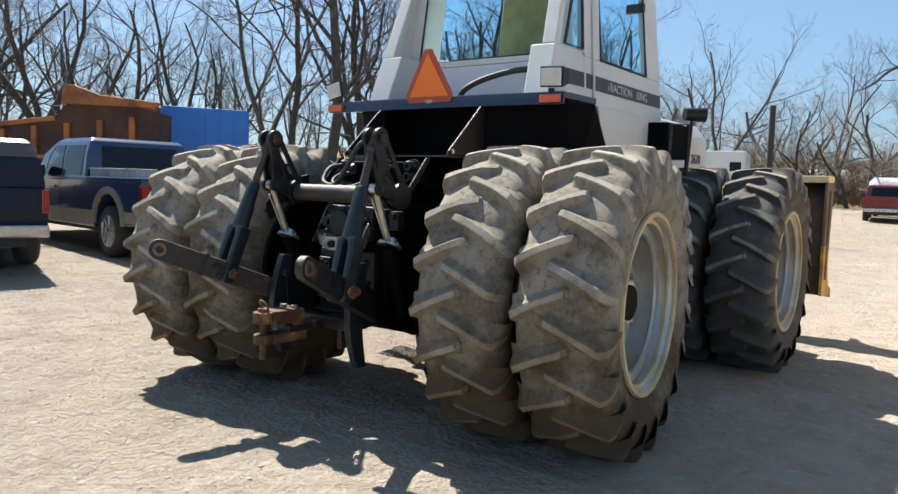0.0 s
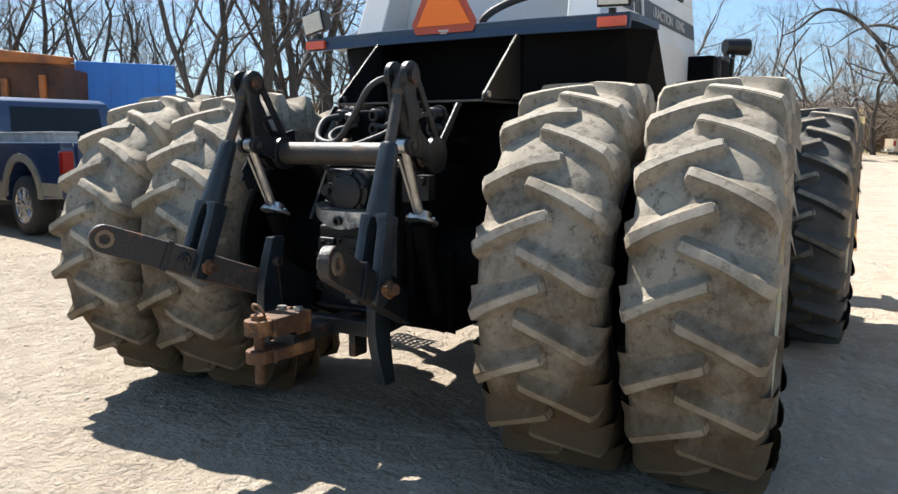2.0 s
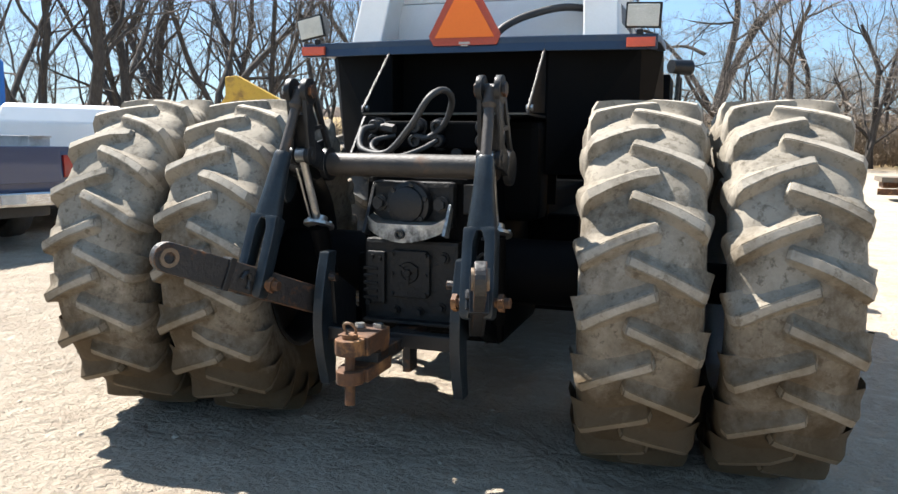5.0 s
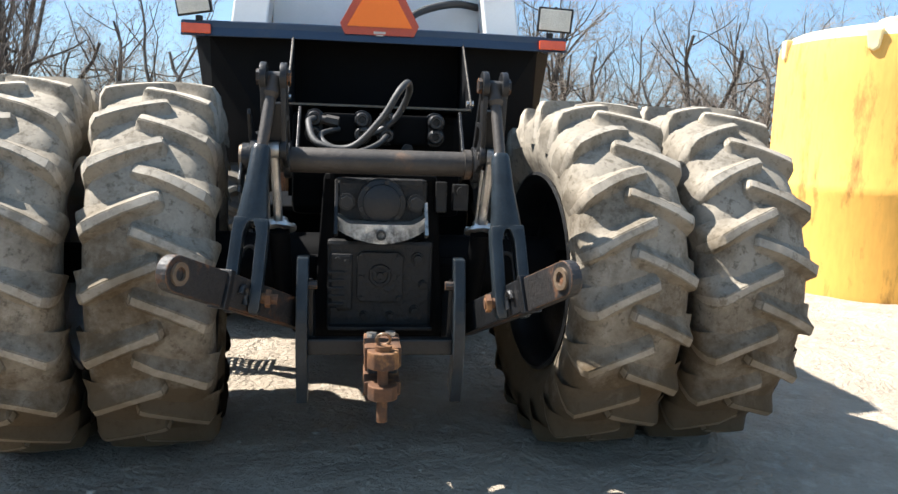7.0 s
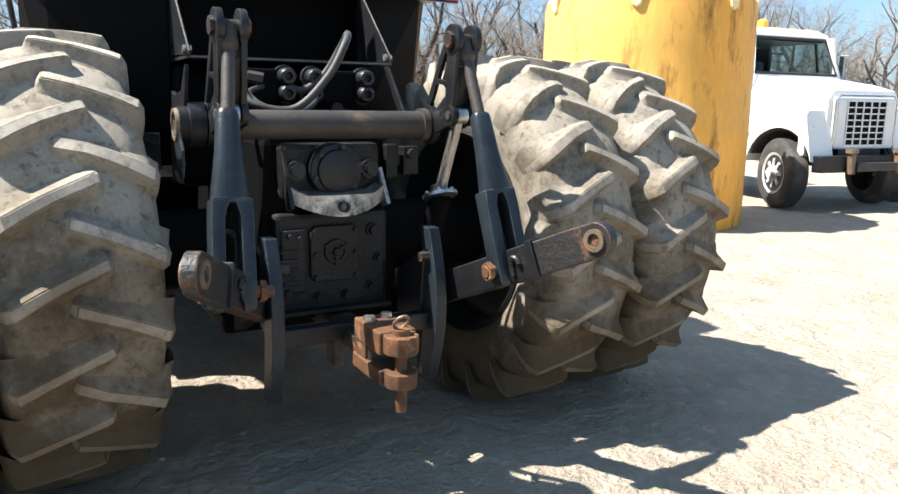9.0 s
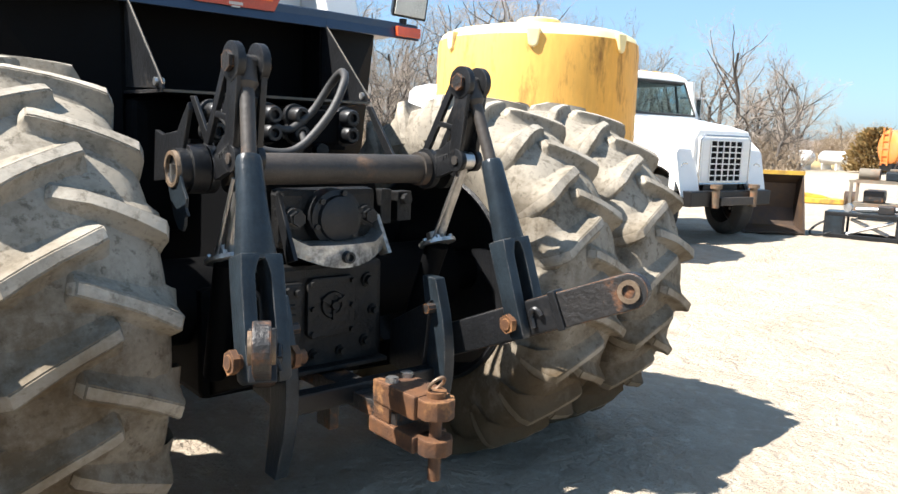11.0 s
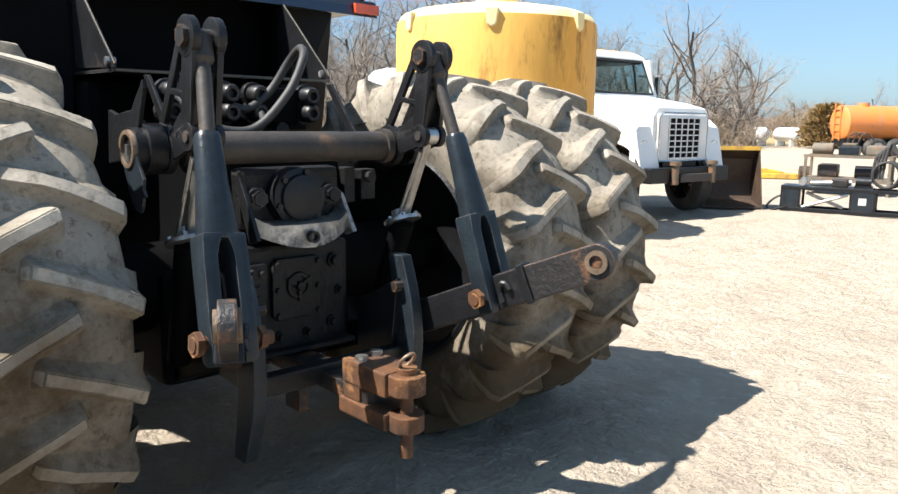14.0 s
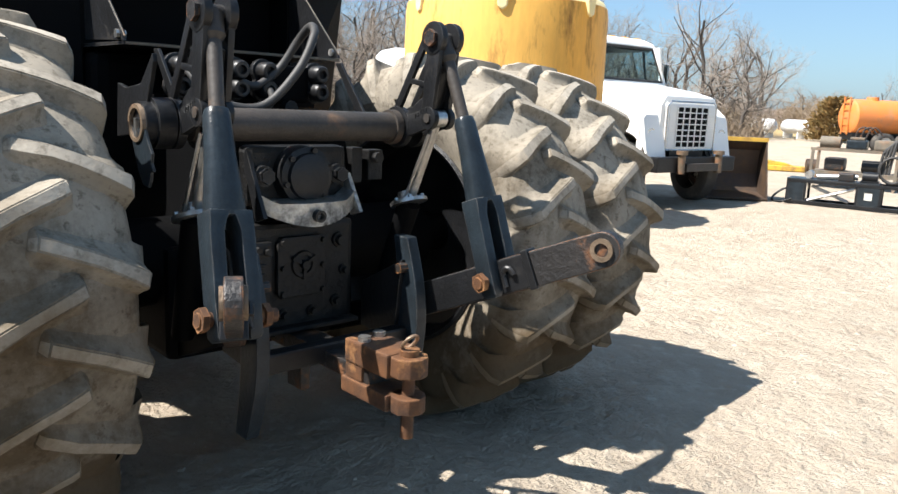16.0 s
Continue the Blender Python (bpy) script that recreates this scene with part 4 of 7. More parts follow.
    bm = tube([fr2 @ Vector((length * 0.56 + 0.02 * math.cos(t), -0.042, 0.0 + 0.03 * math.sin(t))) for t in [math.pi * k / 6 for k in range(7)]] + [fr2 @ Vector((length * 0.56 - 0.02, -0.042, -0.035))], 0.011, 8)
    part("latch", bm, BLACK, link, smooth=True)
    bm = lathe([(-0.032, 0.040), (-0.032, 0.024), (0.032, 0.024), (0.032, 0.040)], 24, "y", closed=True, m=fr2 @ Matrix.Translation((length, 0, 0)))
    part("ball_eye", bm, BRASSY, link, "rusty ball eye", smooth=True)
    bm = box(-0.045, 0.045, -0.03, 0.03, 0, (path[1] - path[0]).length, m=Matrix.Translation(path[0]) @ (path[1] - path[0]).to_track_quat("Z", "X").to_matrix().to_4x4())
    part("link_front", bm, BLACK_SHEET, link, bevel=0.006)

# crescent guide plates with a cross bar
for s in (-1, 1):
    outer, inner = [], []
    for k in range(13):
        v = k / 12
        z = 0.385 + 0.63 * v
        bow = math.sin(math.pi * min(max(v, 0), 1)) * 0.075
        outer.append((-0.735 - bow + 0.03, z))
        inner.append((-0.655 - bow * 0.55 + 0.03, z))
    bm = prism(outer + inner[::-1], 0.33 * s - 0.024, 0.33 * s + 0.024, "x")
    gp = part("guide_plate", bm, SLATE, tractor, "worn grey crescent shaped guide plate", bevel=0.006)
    bm = prism([(-0.70, 0.93), (-0.45, 0.80), (-0.45, 0.62), (-0.66, 0.60)], 0.33 * s - 0.012 - s * 0.03, 0.33 * s + 0.012 - s * 0.03, "x")
    part("guide_web", bm, BLACK, gp, bevel=0.003)
    bm = rod((0.33 * s - s * 0.06, -0.70, 0.90), (0.33 * s + s * 0.01, -0.70, 0.90), 0.02, seg=8)
    part("guide_bolt", bm, RUSTY, gp, smooth=True)
bm = box(-0.31, 0.31, -0.72, -0.66, 0.60, 0.67)
part("cross_bar", bm, BLACK, tractor, bevel=0.008)

# drawbar with a rusty clevis and pin
bm = box(-0.06, 0.06, -0.98, 0.2, 0.585, 0.645)
drawbar = part("drawbar", bm, RUSTY, tractor, "flat rusty steel drawbar", bevel=0.008)
bm = box(-0.075, 0.065, -1.09, -0.86, 0.655, 0.735)
part("hammer_strap", bm, RUST, drawbar, "rust brown clevis block", bevel=0.008)
bm = box(-0.075, 0.065, -1.09, -0.84, 0.545, 0.600)
part("lower_strap", bm, RUST, drawbar, bevel=0.008)
bm = box(-0.07, 0.06, -0.95, -0.86, 0.60, 0.66)
part("spacer", bm, RUST, drawbar, bevel=0.006)
bm = rod((-0.005, -1.115, 0.665), (-0.005, -1.115, 0.73), 0.062, seg=10)
part("pin_collar", bm, RUST, drawbar, bevel=0.006)
part("pin_collar", rod((-0.005, -1.115, 0.545), (-0.005, -1.115, 0.60), 0.058, seg=10), RUST, drawbar, bevel=0.006)
bm = rod((-0.005, -1.115, 0.455), (-0.005, -1.115, 0.70), 0.021, seg=16)
rod((-0.005, -1.115, 0.73), (-0.005, -1.115, 0.75), 0.032, seg=16, bm=bm)
part("hitch_pin", bm, RUST, drawbar, "rusty hitch pin", smooth=True)
bm = tube([(-0.005 + 0.026 * math.cos(t), -1.115 - 0.020 * math.sin(t), 0.772 + 0.026 * math.sin(t)) for t in [2 * math.pi * k / 18 for k in range(18)]], 0.006, 8, closed=True)
part("pin_ring", bm, BRASSY, drawbar, "bent pin ring", smooth=True)
for x, y in ((-0.045, -0.93), (0.03, -0.91)):
    part("strap_bolt", rod((x, y, 0.73), (x, y, 0.752), 0.022, seg=6), STEEL, drawbar)
bm = box(-0.02, 0.02, -0.50, -0.40, 0.42, 0.60)
part("drawbar_hanger", bm, RUSTY, drawbar, bevel=0.005)

# hydraulic remote valves
bm = box(-0.28, -0.10, -0.13, 0.10, 1.49, 1.635)
valve = part("valve_block", bm, BLACK_SHEET, tractor, "black hydraulic valve block with paired couplers", bevel=0.015)
part("valve_half", box(0.045, 0.235, -0.13, 0.10, 1.49, 1.635), BLACK_SHEET, valve, bevel=0.015)
part("valve_spool", rod((0.13, -0.13, 1.47), (0.13, -0.17, 1.47), 0.028, seg=14), BLACK, valve, smooth=True)
part("valve_rail", box(-0.36, 0.33, -0.02, 0.08, 1.47, 1.50), BLACK_SHEET, valve)
for x in (-0.315, -0.09, 0.03, 0.265):
    pair = [(x + 0.048 * math.sin(a), 1.605 + 0.048 * math.cos(a)) for a in [radians(-105 + 21 * k) for k in range(11)]]
    pair += [(x + 0.034, 1.57)] + [(x + 0.048 * math.sin(a), 1.535 + 0.048 * math.cos(a)) for a in [radians(75 + 21 * k) for k in range(11)]] + [(x - 0.034, 1.57)]
    plate_ = part("coupler_plate", prism(pair, -0.125, -0.10, "y"), BLACK, valve, bevel=0.004)
    for z in (1.605, 1.535):
        bm = lathe([(-0.10, 0.036), (-0.175, 0.036), (-0.185, 0.030), (-0.185, 0.018), (-0.165, 0.016), (-0.165, 0.001)], 20, "y", m=Matrix.Translation((x, 0, z)))
        part("coupler", bm, BLACK, valve, smooth=True)
        bm = lathe([(-0.187, 0.026), (-0.187, 0.018), (-0.178, 0.018), (-0.178, 0.026)], 20, "y", closed=True, m=Matrix.Translation((x, 0, z)))
        part("coupler_ring", bm, SHAFT, plate_, smooth=True)
bm = rod((-0.30, -0.16, 1.60), (-0.22, -0.17, 1.60), 0.02, seg=12)
rod((-0.26, -0.17, 1.60), (-0.20, -0.18, 1.59), 0.026, seg=6, bm=bm)
part("hose_fitting", bm, SHAFT, valve, smooth=True)
hose = smooth_path([(-0.315, -0.18, 1.605), (-0.335, -0.28, 1.58), (-0.29, -0.38, 1.49), (-0.14, -0.42, 1.475), (-0.01, -0.44, 1.60), (0.07, -0.42, 1.73), (0.115, -0.33, 1.775), (0.125, -0.23, 1.73), (0.07, -0.18, 1.62), (-0.02, -0.17, 1.55), (-0.09, -0.17, 1.56)], 8)
part("hydraulic_hose", tube(hose, 0.016, 10), RUBBER, tractor, "looped black hydraulic hose", smooth=True)
hose = smooth_path([(0.03, -0.18, 1.535), (-0.02, -0.28, 1.49), (-0.12, -0.34, 1.455), (-0.24, -0.34, 1.48), (-0.28, -0.26, 1.53), (-0.20, -0.17, 1.56)], 8)
part("hydraulic_hose", tube(hose, 0.013, 10), RUBBER, tractor, smooth=True)
for s in (-1, 1):
    bm = prism([(-0.14, 1.66), (-0.10, 1.66), (-0.28, 1.43), (-0.34, 1.43)], s * 0.385 - 0.006, s * 0.385 + 0.006, "x")
    part("valve_strut", bm, BLACK, valve, bevel=0.002)
bm = prism([(-0.24, 1.36), (-0.26, 1.535), (-0.33, 1.52), (-0.46, 1.535), (-0.555, 1.625), (-0.56, 1.60), (-0.50, 1.47), (-0.44, 1.38)], -0.575, -0.56, "x")
part("side_plate", bm, BLACK, tractor, "torn black side plate", bevel=0.003)
bm = prism([(-0.45, 1.40), (-0.463, 1.348), (-0.50, 1.27), (-0.538, 1.23), (-0.575, 1.225), (-0.592, 1.245), (-0.598, 1.272), (-0.621, 1.278), (-0.602, 1.30), (-0.610, 1.33), (-0.58, 1.365), (-0.56, 1.40)], -0.606, -0.596, "x")
part("side_flap", bm, SLATE, tractor, bevel=0.003)

# fender deck with its brackets, shelf and panels
bm = prism([(-1.05, 0.425), (-0.457, 0.372), (0.457, 0.372), (1.05, 0.425), (1.065, 0.52), (1.07, 0.86), (0.86, 0.90), (0.86, 1.30), (-0.86, 1.30), (-0.86, 0.90), (-1.07, 0.86), (-1.065, 0.52)], 2.075, 2.115, "z")
deck = part("fender_deck", bm, NAVY, tractor, "blue black sheet metal rear deck", bevel=0.006)
for x0_, y0_, x1_, y1_ in ((-1.05, 0.425, -0.457, 0.372), (-0.457, 0.372, 0.457, 0.372), (0.457, 0.372, 1.05, 0.425)):
    bm = bmesh.new()
    lip = [[bm.verts.new((x, y + dy, z)) for dy, z in ((-0.012, 2.035), (0.006, 2.035), (0.030, 2.118), (0.010, 2.118))] for x, y in ((x0_, y0_), (x1_, y1_))]
    for k in range(4):
        bm.faces.new((lip[0][k], lip[0][(k + 1) % 4], lip[1][(k + 1) % 4], lip[1][k]))
    bm.faces.new(lip[0])
    bm.faces.new(lip[1])
    bmesh.ops.recalc_face_normals(bm, faces=bm.faces)
    part("deck_lip", bm, NAVY, deck, bevel=0.003)
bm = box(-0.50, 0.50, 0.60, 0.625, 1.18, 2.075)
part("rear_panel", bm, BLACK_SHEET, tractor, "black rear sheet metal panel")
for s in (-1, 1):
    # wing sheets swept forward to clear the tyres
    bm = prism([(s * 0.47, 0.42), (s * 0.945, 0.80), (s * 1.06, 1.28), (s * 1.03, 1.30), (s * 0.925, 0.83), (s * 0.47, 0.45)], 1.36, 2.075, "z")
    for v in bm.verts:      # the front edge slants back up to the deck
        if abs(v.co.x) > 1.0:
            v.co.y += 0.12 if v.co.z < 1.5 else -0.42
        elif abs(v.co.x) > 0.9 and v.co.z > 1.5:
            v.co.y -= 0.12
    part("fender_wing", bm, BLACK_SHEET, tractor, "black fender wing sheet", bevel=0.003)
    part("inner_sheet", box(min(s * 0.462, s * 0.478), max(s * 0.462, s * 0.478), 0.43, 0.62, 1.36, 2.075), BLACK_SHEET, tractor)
    bm = prism([(0.37, 2.05), (0.395, 2.05), (0.395, 1.70), (-0.015, 1.685), (0.0, 1.715)], s * 0.457 - 0.006, s * 0.457 + 0.006, "x")
    br = part("deck_bracket", bm, BLACK, tractor, "black triangular bracket plate", bevel=0.002)
    part("bare_edge", rod((s * 0.457, -0.014, 1.70), (s * 0.457, 0.366, 2.045), 0.003, seg=6), WEATHERED, br)
    bm = rod((s * 0.44, 0.03, 1.71), (s * 0.475, 0.03, 1.71), 0.016, seg=8)
    part("bracket_bolt", bm, STEEL, br, smooth=True)
bm = box(-0.46, 0.46, -0.01, 0.60, 1.672, 1.684)
shelf = part("shelf_plate", bm, BLACK, tractor, "thin black shelf plate")
part("bare_edge", box(-0.455, 0.455, -0.0135, -0.0105, 1.674, 1.682), WEATHERED, shelf, "pale strip along the front edge")
bm = box(-0.46, 0.46, 0.30, 0.60, 1.10, 1.66)
part("seat_tank", bm, BLACK_SHEET, tractor, bevel=0.05)

def loft_box(w0, h0, w1, h1, depth, m):
    """A housing that narrows from its front, at y = 0, to its back."""
    b = bmesh.new()
    zc = h0
    f = [b.verts.new(m @ Vector((x * w0, 0, zc + z * h0))) for x, z in ((-1, -1), (1, -1), (1, 1), (-1, 1))]
    k = [b.verts.new(m @ Vector((x * w1, depth, zc + z * h1))) for x, z in ((-1, -1), (1, -1), (1, 1), (-1, 1))]
    b.faces.new(f)
    b.faces.new(k[::-1])
    for i in range(4):
        b.faces.new((f[i], k[i], k[(i + 1) % 4], f[(i + 1) % 4]))
    bmesh.ops.recalc_face_normals(b, faces=b.faces)
    return b


# slow moving vehicle emblem
SMV = pose(0.0, 0.372, 2.10, 4, 0, 0)


def emblem(y, w_bottom, cut, z0, height, bm=None):
    h = w_bottom / 2
    return prism([(-h + cut * 0.5, z0), (h - cut * 0.5, z0), (h, z0 + cut), (cut * 0.62, z0 + height), (-cut * 0.62, z0 + height), (-h, z0 + cut)], y, y + 0.006, "y", bm)


smv = part("smv_emblem", emblem(-0.012, 0.425, 0.055, -0.025, 0.375), REDREF, tractor, "orange slow vehicle triangle with red border", bevel=0.002, m=SMV)
part("orange_triangle", prism([(-0.175, 0.018), (0.175, 0.018), (0.165, 0.045), (0.012, 0.315), (-0.012, 0.315), (-0.165, 0.045)][:2] + [(0.0, 0.322)], -0.018, -0.0125, "y"), ORANGE, smv)
bm = box(-0.032, 0.032, -0.0145, -0.0125, -0.018, -0.006)
box(-0.02, 0.02, -0.0145, -0.0125, -0.030, -0.022, bm)
part("emblem_label", bm, LETTER, smv)
bm = box(-0.02, 0.02, 0.0, 0.02, -0.05, 0.2)
part("emblem_bracket", bm, BLACK, smv, m=Matrix.Identity(4))

# lamps on the deck corners
for s in (-1, 1):
    at_lamp = pose(s * 0.97, 0.40, 2.14, 7, -8 if s < 0 else 4, -11)
    bm = loft_box(0.098, 0.068, 0.07, 0.045, 0.09, at_lamp)
    lamp = part("work_lamp", bm, BLACK, tractor, "rectangular work lamp with milky lens", bevel=0.006)
    bm = box(-0.085, 0.085, -0.010, -0.001, 0.012, 0.124, m=at_lamp)
    part("lamp_lens", bm, LENS, lamp, "milky glass lens", bevel=0.004)
    bm = rod((s * 0.955, 0.43, 2.11), (s * 0.955, 0.43, 2.14), 0.02, seg=12)
    part("lamp_foot", bm, BLACK, lamp)
    bm = box(s * 0.965 - 0.075, s * 0.965 + 0.075, 0.385, 0.408, 2.045, 2.095)
    part("marker_light", bm, AMBER, tractor, "small red orange marker light", bevel=0.004)

# cab
bm = bmesh.new()
CB = [(-0.80, 0.98), (0.80, 0.98), (0.84, 1.15), (0.80, 2.75), (-0.80, 2.75), (-0.84, 1.15)]


def ring_at(z):
    v = (z - 2.118) / 1.4
    return [(x * (1 - 0.15 * v), 0.98 + (y - 0.98) * (1 - 0.10 * v) + 0.10 * v, z) for x, y in CB]


def shell(zs, faces_skip=()):
    b = bmesh.new()
    rings = [[b.verts.new(p) for p in ring_at(z)] for z in zs]
    for a, c in zip(rings, rings[1:]):
        for j in range(6):
            b.faces.new((a[j], a[(j + 1) % 6], c[(j + 1) % 6], c[j]))
    b.faces.new(rings[0][::-1])
    b.faces.new(rings[-1])
    bmesh.ops.recalc_face_normals(b, faces=b.faces)
    return b


cab = part("cab", shell((2.118, 2.30, 2.47)), WHITE_CAB, tractor, "off white operator cab with tinted glass", bevel=0.012)
part("cab_roof", shell((3.38, 3.45, 3.56)), WHITE_CAB, cab, bevel=0.03)


def cab_pt(u, j, z):
    """A point u of the way along the cab's side j at height z."""
    r = ring_at(z)
    a, c = Vector(r[j]), Vector(r[(j + 1) % 6])
    return a.lerp(c, u)


def post(j, u0, u1, z0=2.47, z1=3.38, t=0.05):
    b = bmesh.new()
    lo = [cab_pt(u0, j, z0), cab_pt(u1, j, z0)]
    hi = [cab_pt(u0, j, z1), cab_pt(u1, j, z1)]
    nrm = (lo[1] - lo[0]).cross(hi[0] - lo[0]).normalized()
    q = [lo[0], lo[1], hi[1], hi[0]]
    a = [b.verts.new(p) for p in q]
    c = [b.verts.new(p - nrm * t) for p in q]
    b.faces.new(a)
    b.faces.new(c[::-1])
    for i in range(4):
        b.faces.new((a[i], c[i], c[(i + 1) % 4], a[(i + 1) % 4]))
    bmesh.ops.recalc_face_normals(b, faces=b.faces)
    return b


for j, u0, u1 in ((0, 0.0, 0.095), (0, 0.905, 1.0), (2, 0.0, 0.17), (2, 0.79, 1.0), (4, 0.0, 0.21), (4, 0.83, 1.0), (3, 0.0, 0.05), (3, 0.95, 1.0)):
    part("cab_post", post(j, u0, u1), WHITE_CAB, cab, bevel=0.006)


def pane(j, u0, u1, name, z0=2.47, z1=3.38):
    b = post(j, u0, u1, z0, z1, 0.006)
    bmesh.ops.translate(b, verts=b.verts, vec=(0, 0, 0))
    ob = part(name, b, CAB_GLASS, cab, "tinted cab glass")
    ob.visible_shadow = False
    fr_ = tube([cab_pt(u0 + (u1 - u0) * 0.01, j, z0 + 0.01), cab_pt(u1 - (u1 - u0) * 0.01, j, z0 + 0.01), cab_pt(u1 - (u1 - u0) * 0.01, j, z1), cab_pt(u0 + (u1 - u0) * 0.01, j, z1)], 0.012, 6, closed=True)
    part("window_seal", fr_, RUBBER, ob)


pane(0, 0.095, 0.905, "rear_window")
pane(2, 0.17, 0.79, "door_window")
pane(4, 0.21, 0.83, "door_window")


def flank(s, y, z, out=0.0):
    """A point on the cab's side behind the door."""
    v = (z - 2.118) / 1.4
    return Vector((s * ((0.84 - 0.03 * max(0.0, 1.15 - y)) * (1 - 0.15 * v) + out), 0.98 + (y - 0.98) * (1 - 0.10 * v) + 0.10 * v, z))


def rear_y(z):
    return 0.62 + 0.34 * (z - 2.118)


def slab(q, inward):
    """A flat four-cornered plate with thickness."""
    b = bmesh.new()
    a = [b.verts.new(p) for p in q]
    c = [b.verts.new(p + Vector(inward)) for p in q]
    b.faces.new(a)
    b.faces.new(c[::-1])
    for i in range(4):
        b.faces.new((a[i], c[i], c[(i + 1) % 4], a[(i + 1) % 4]))
    bmesh.ops.recalc_face_normals(b, faces=b.faces)
    return b


for s in (-1, 1):
    # boxed rear corner: solid below, a slanting post above with the quarter window in its side
    for z0, z1, depth in ((2.118, 2.50, 1.14), (2.50, 3.38, None)):
        rings = []
        for z in (z0, z1):
            y0 = rear_y(z)
            y1 = depth or y0 + 0.07
            xo0, xo1 = abs(flank(s, y0, z).x), abs(flank(s, y1, z).x)
            w_ = 0.20 if depth else 0.11
            rings.append([(s * (xo0 - w_), y0, z), (s * xo0, y0, z), (s * xo1, y1, z), (s * (xo1 - w_), y1, z)])
        b = bmesh.new()
        rs = [[b.verts.new(p) for p in r] for r in rings]
        for i in range(4):
            b.faces.new((rs[0][i], rs[0][(i + 1) % 4], rs[1][(i + 1) % 4], rs[1][i]))
        b.faces.new(rs[0])
        b.faces.new(rs[1])
        bmesh.ops.recalc_face_normals(b, faces=b.faces)
        part("corner_cover" if depth else "rear_post", b, WHITE_CAB, cab, "white boxed rear corner", bevel=0.01)
    part("roof_corner", slab([flank(s, rear_y(3.38), 3.36), flank(s, 1.2, 3.36), flank(s, 1.2, 3.50), flank(s, rear_y(3.38), 3.50)], (-s * 0.2, 0, 0)), WHITE_CAB, cab, bevel=0.01)
    part("window_reveal", slab([Vector((s * 0.735, rear_y(2.47) + 0.02, 2.47)), Vector((s * 0.735, 1.0, 2.47)), Vector((s * 0.645, 1.09, 3.38)), Vector((s * 0.645, rear_y(3.38) + 0.02, 3.38))], (s * 0.03, 0, 0)), WHITE_CAB, cab)
    ya, yb = 0.845, 1.125
    qw = part("quarter_window", slab([flank(s, ya, 2.50), flank(s, yb, 2.50), flank(s, yb, 3.38), flank(s, ya + 0.28, 3.38)], (-s * 0.006, 0, 0)), CAB_GLASS, cab, "tinted cab glass")
    qw.visible_shadow = False
    part("window_seal", tube([flank(s, ya, 2.515), flank(s, yb - 0.01, 2.515), flank(s, yb - 0.01, 3.37), flank(s, ya + 0.28, 3.37)], 0.012, 6, closed=True), RUBBER, qw)
    part("side_post", slab([flank(s, yb, 2.49), flank(s, 1.17, 2.49), flank(s, 1.17, 3.38), flank(s, yb, 3.38)], (-s * 0.05, 0, 0)), WHITE_CAB, cab, bevel=0.004)
    part("side_stripe", slab([flank(s, 0.80, 2.235, 0.003), flank(s, 1.13, 2.235, 0.003), flank(s, 1.13, 2.345, 0.003), flank(s, 0.80, 2.345, 0.003)], (-s * 0.006, 0, 0)), STRIPE, cab, "dark brown stripe")
pane(3, 0.05, 0.95, "windscreen")
for j, ua, ub in ((2, 0.0, 1.0), (4, 0.0, 1.0)):
    b = bmesh.new()
    for u0, u1 in ((0.01, 0.075), (0.09, 0.985)):
        if j == 4:
            u0, u1 = 1 - u1, 1 - u0
        q = [cab_pt(u0, j, 2.235), cab_pt(u1, j, 2.235), cab_pt(u1, j, 2.345), cab_pt(u0, j, 2.345)]
        nrm = (q[1] - q[0]).cross(q[3] - q[0]).normalized()
        a = [b.verts.new(p + nrm * 0.004) for p in q]
        c = [b.verts.new(p - nrm * 0.004) for p in q]
        b.faces.new(a)
        b.faces.new(c[::-1])
        for i in range(4):
            b.faces.new((a[i], c[i], c[(i + 1) % 4], a[(i + 1) % 4]))
    bmesh.ops.recalc_face_normals(b, faces=b.faces)
    part("side_stripe", b, STRIPE, cab, "dark brown stripe")
q0, q1, q2 = cab_pt(0.2, 2, 2.29), cab_pt(0.9, 2, 2.29), cab_pt(0.2, 2, 2.34)
ex, ez = (q1 - q0).normalized(), (q2 - q0).normalized()
ny = ex.cross(ez).normalized()
for word, at_u in (("TRACTION", 0.40), ("KING", 0.70)):
    c0 = cab_pt(at_u, 2, 2.285) + ny * 0.006
    letters(word, 0.098, LETTER, cab, Matrix(((ex.x, ez.x, ny.x, c0.x), (ex.y, ez.y, ny.y, c0.y), (ex.z, ez.z, ny.z, c0.z), (0, 0, 0, 1))))
bm = rod(cab_pt(0.08, 2, 2.13) + ny * 0.012, cab_pt(0.08, 2, 3.35) + ny * 0.012, 0.01, seg=8)
part("door_hinge_rod", bm, WHITE_CAB, cab, smooth=True)


# rear ledge under the window, side wings and cable
bm = box(-0.74, 0.74, 0.955, 0.985, 2.425, 2.47)
part("window_ledge", bm, WHITE_CAB, cab, bevel=0.006)
bm = prism([(0.88, 2.118), (0.985, 2.118), (0.985, 2.42), (0.945, 2.42)], -0.62, 0.62, "x")
part("sloped_panel", bm, WHITE_CAB, cab, "sloped white rear panel", bevel=0.008)
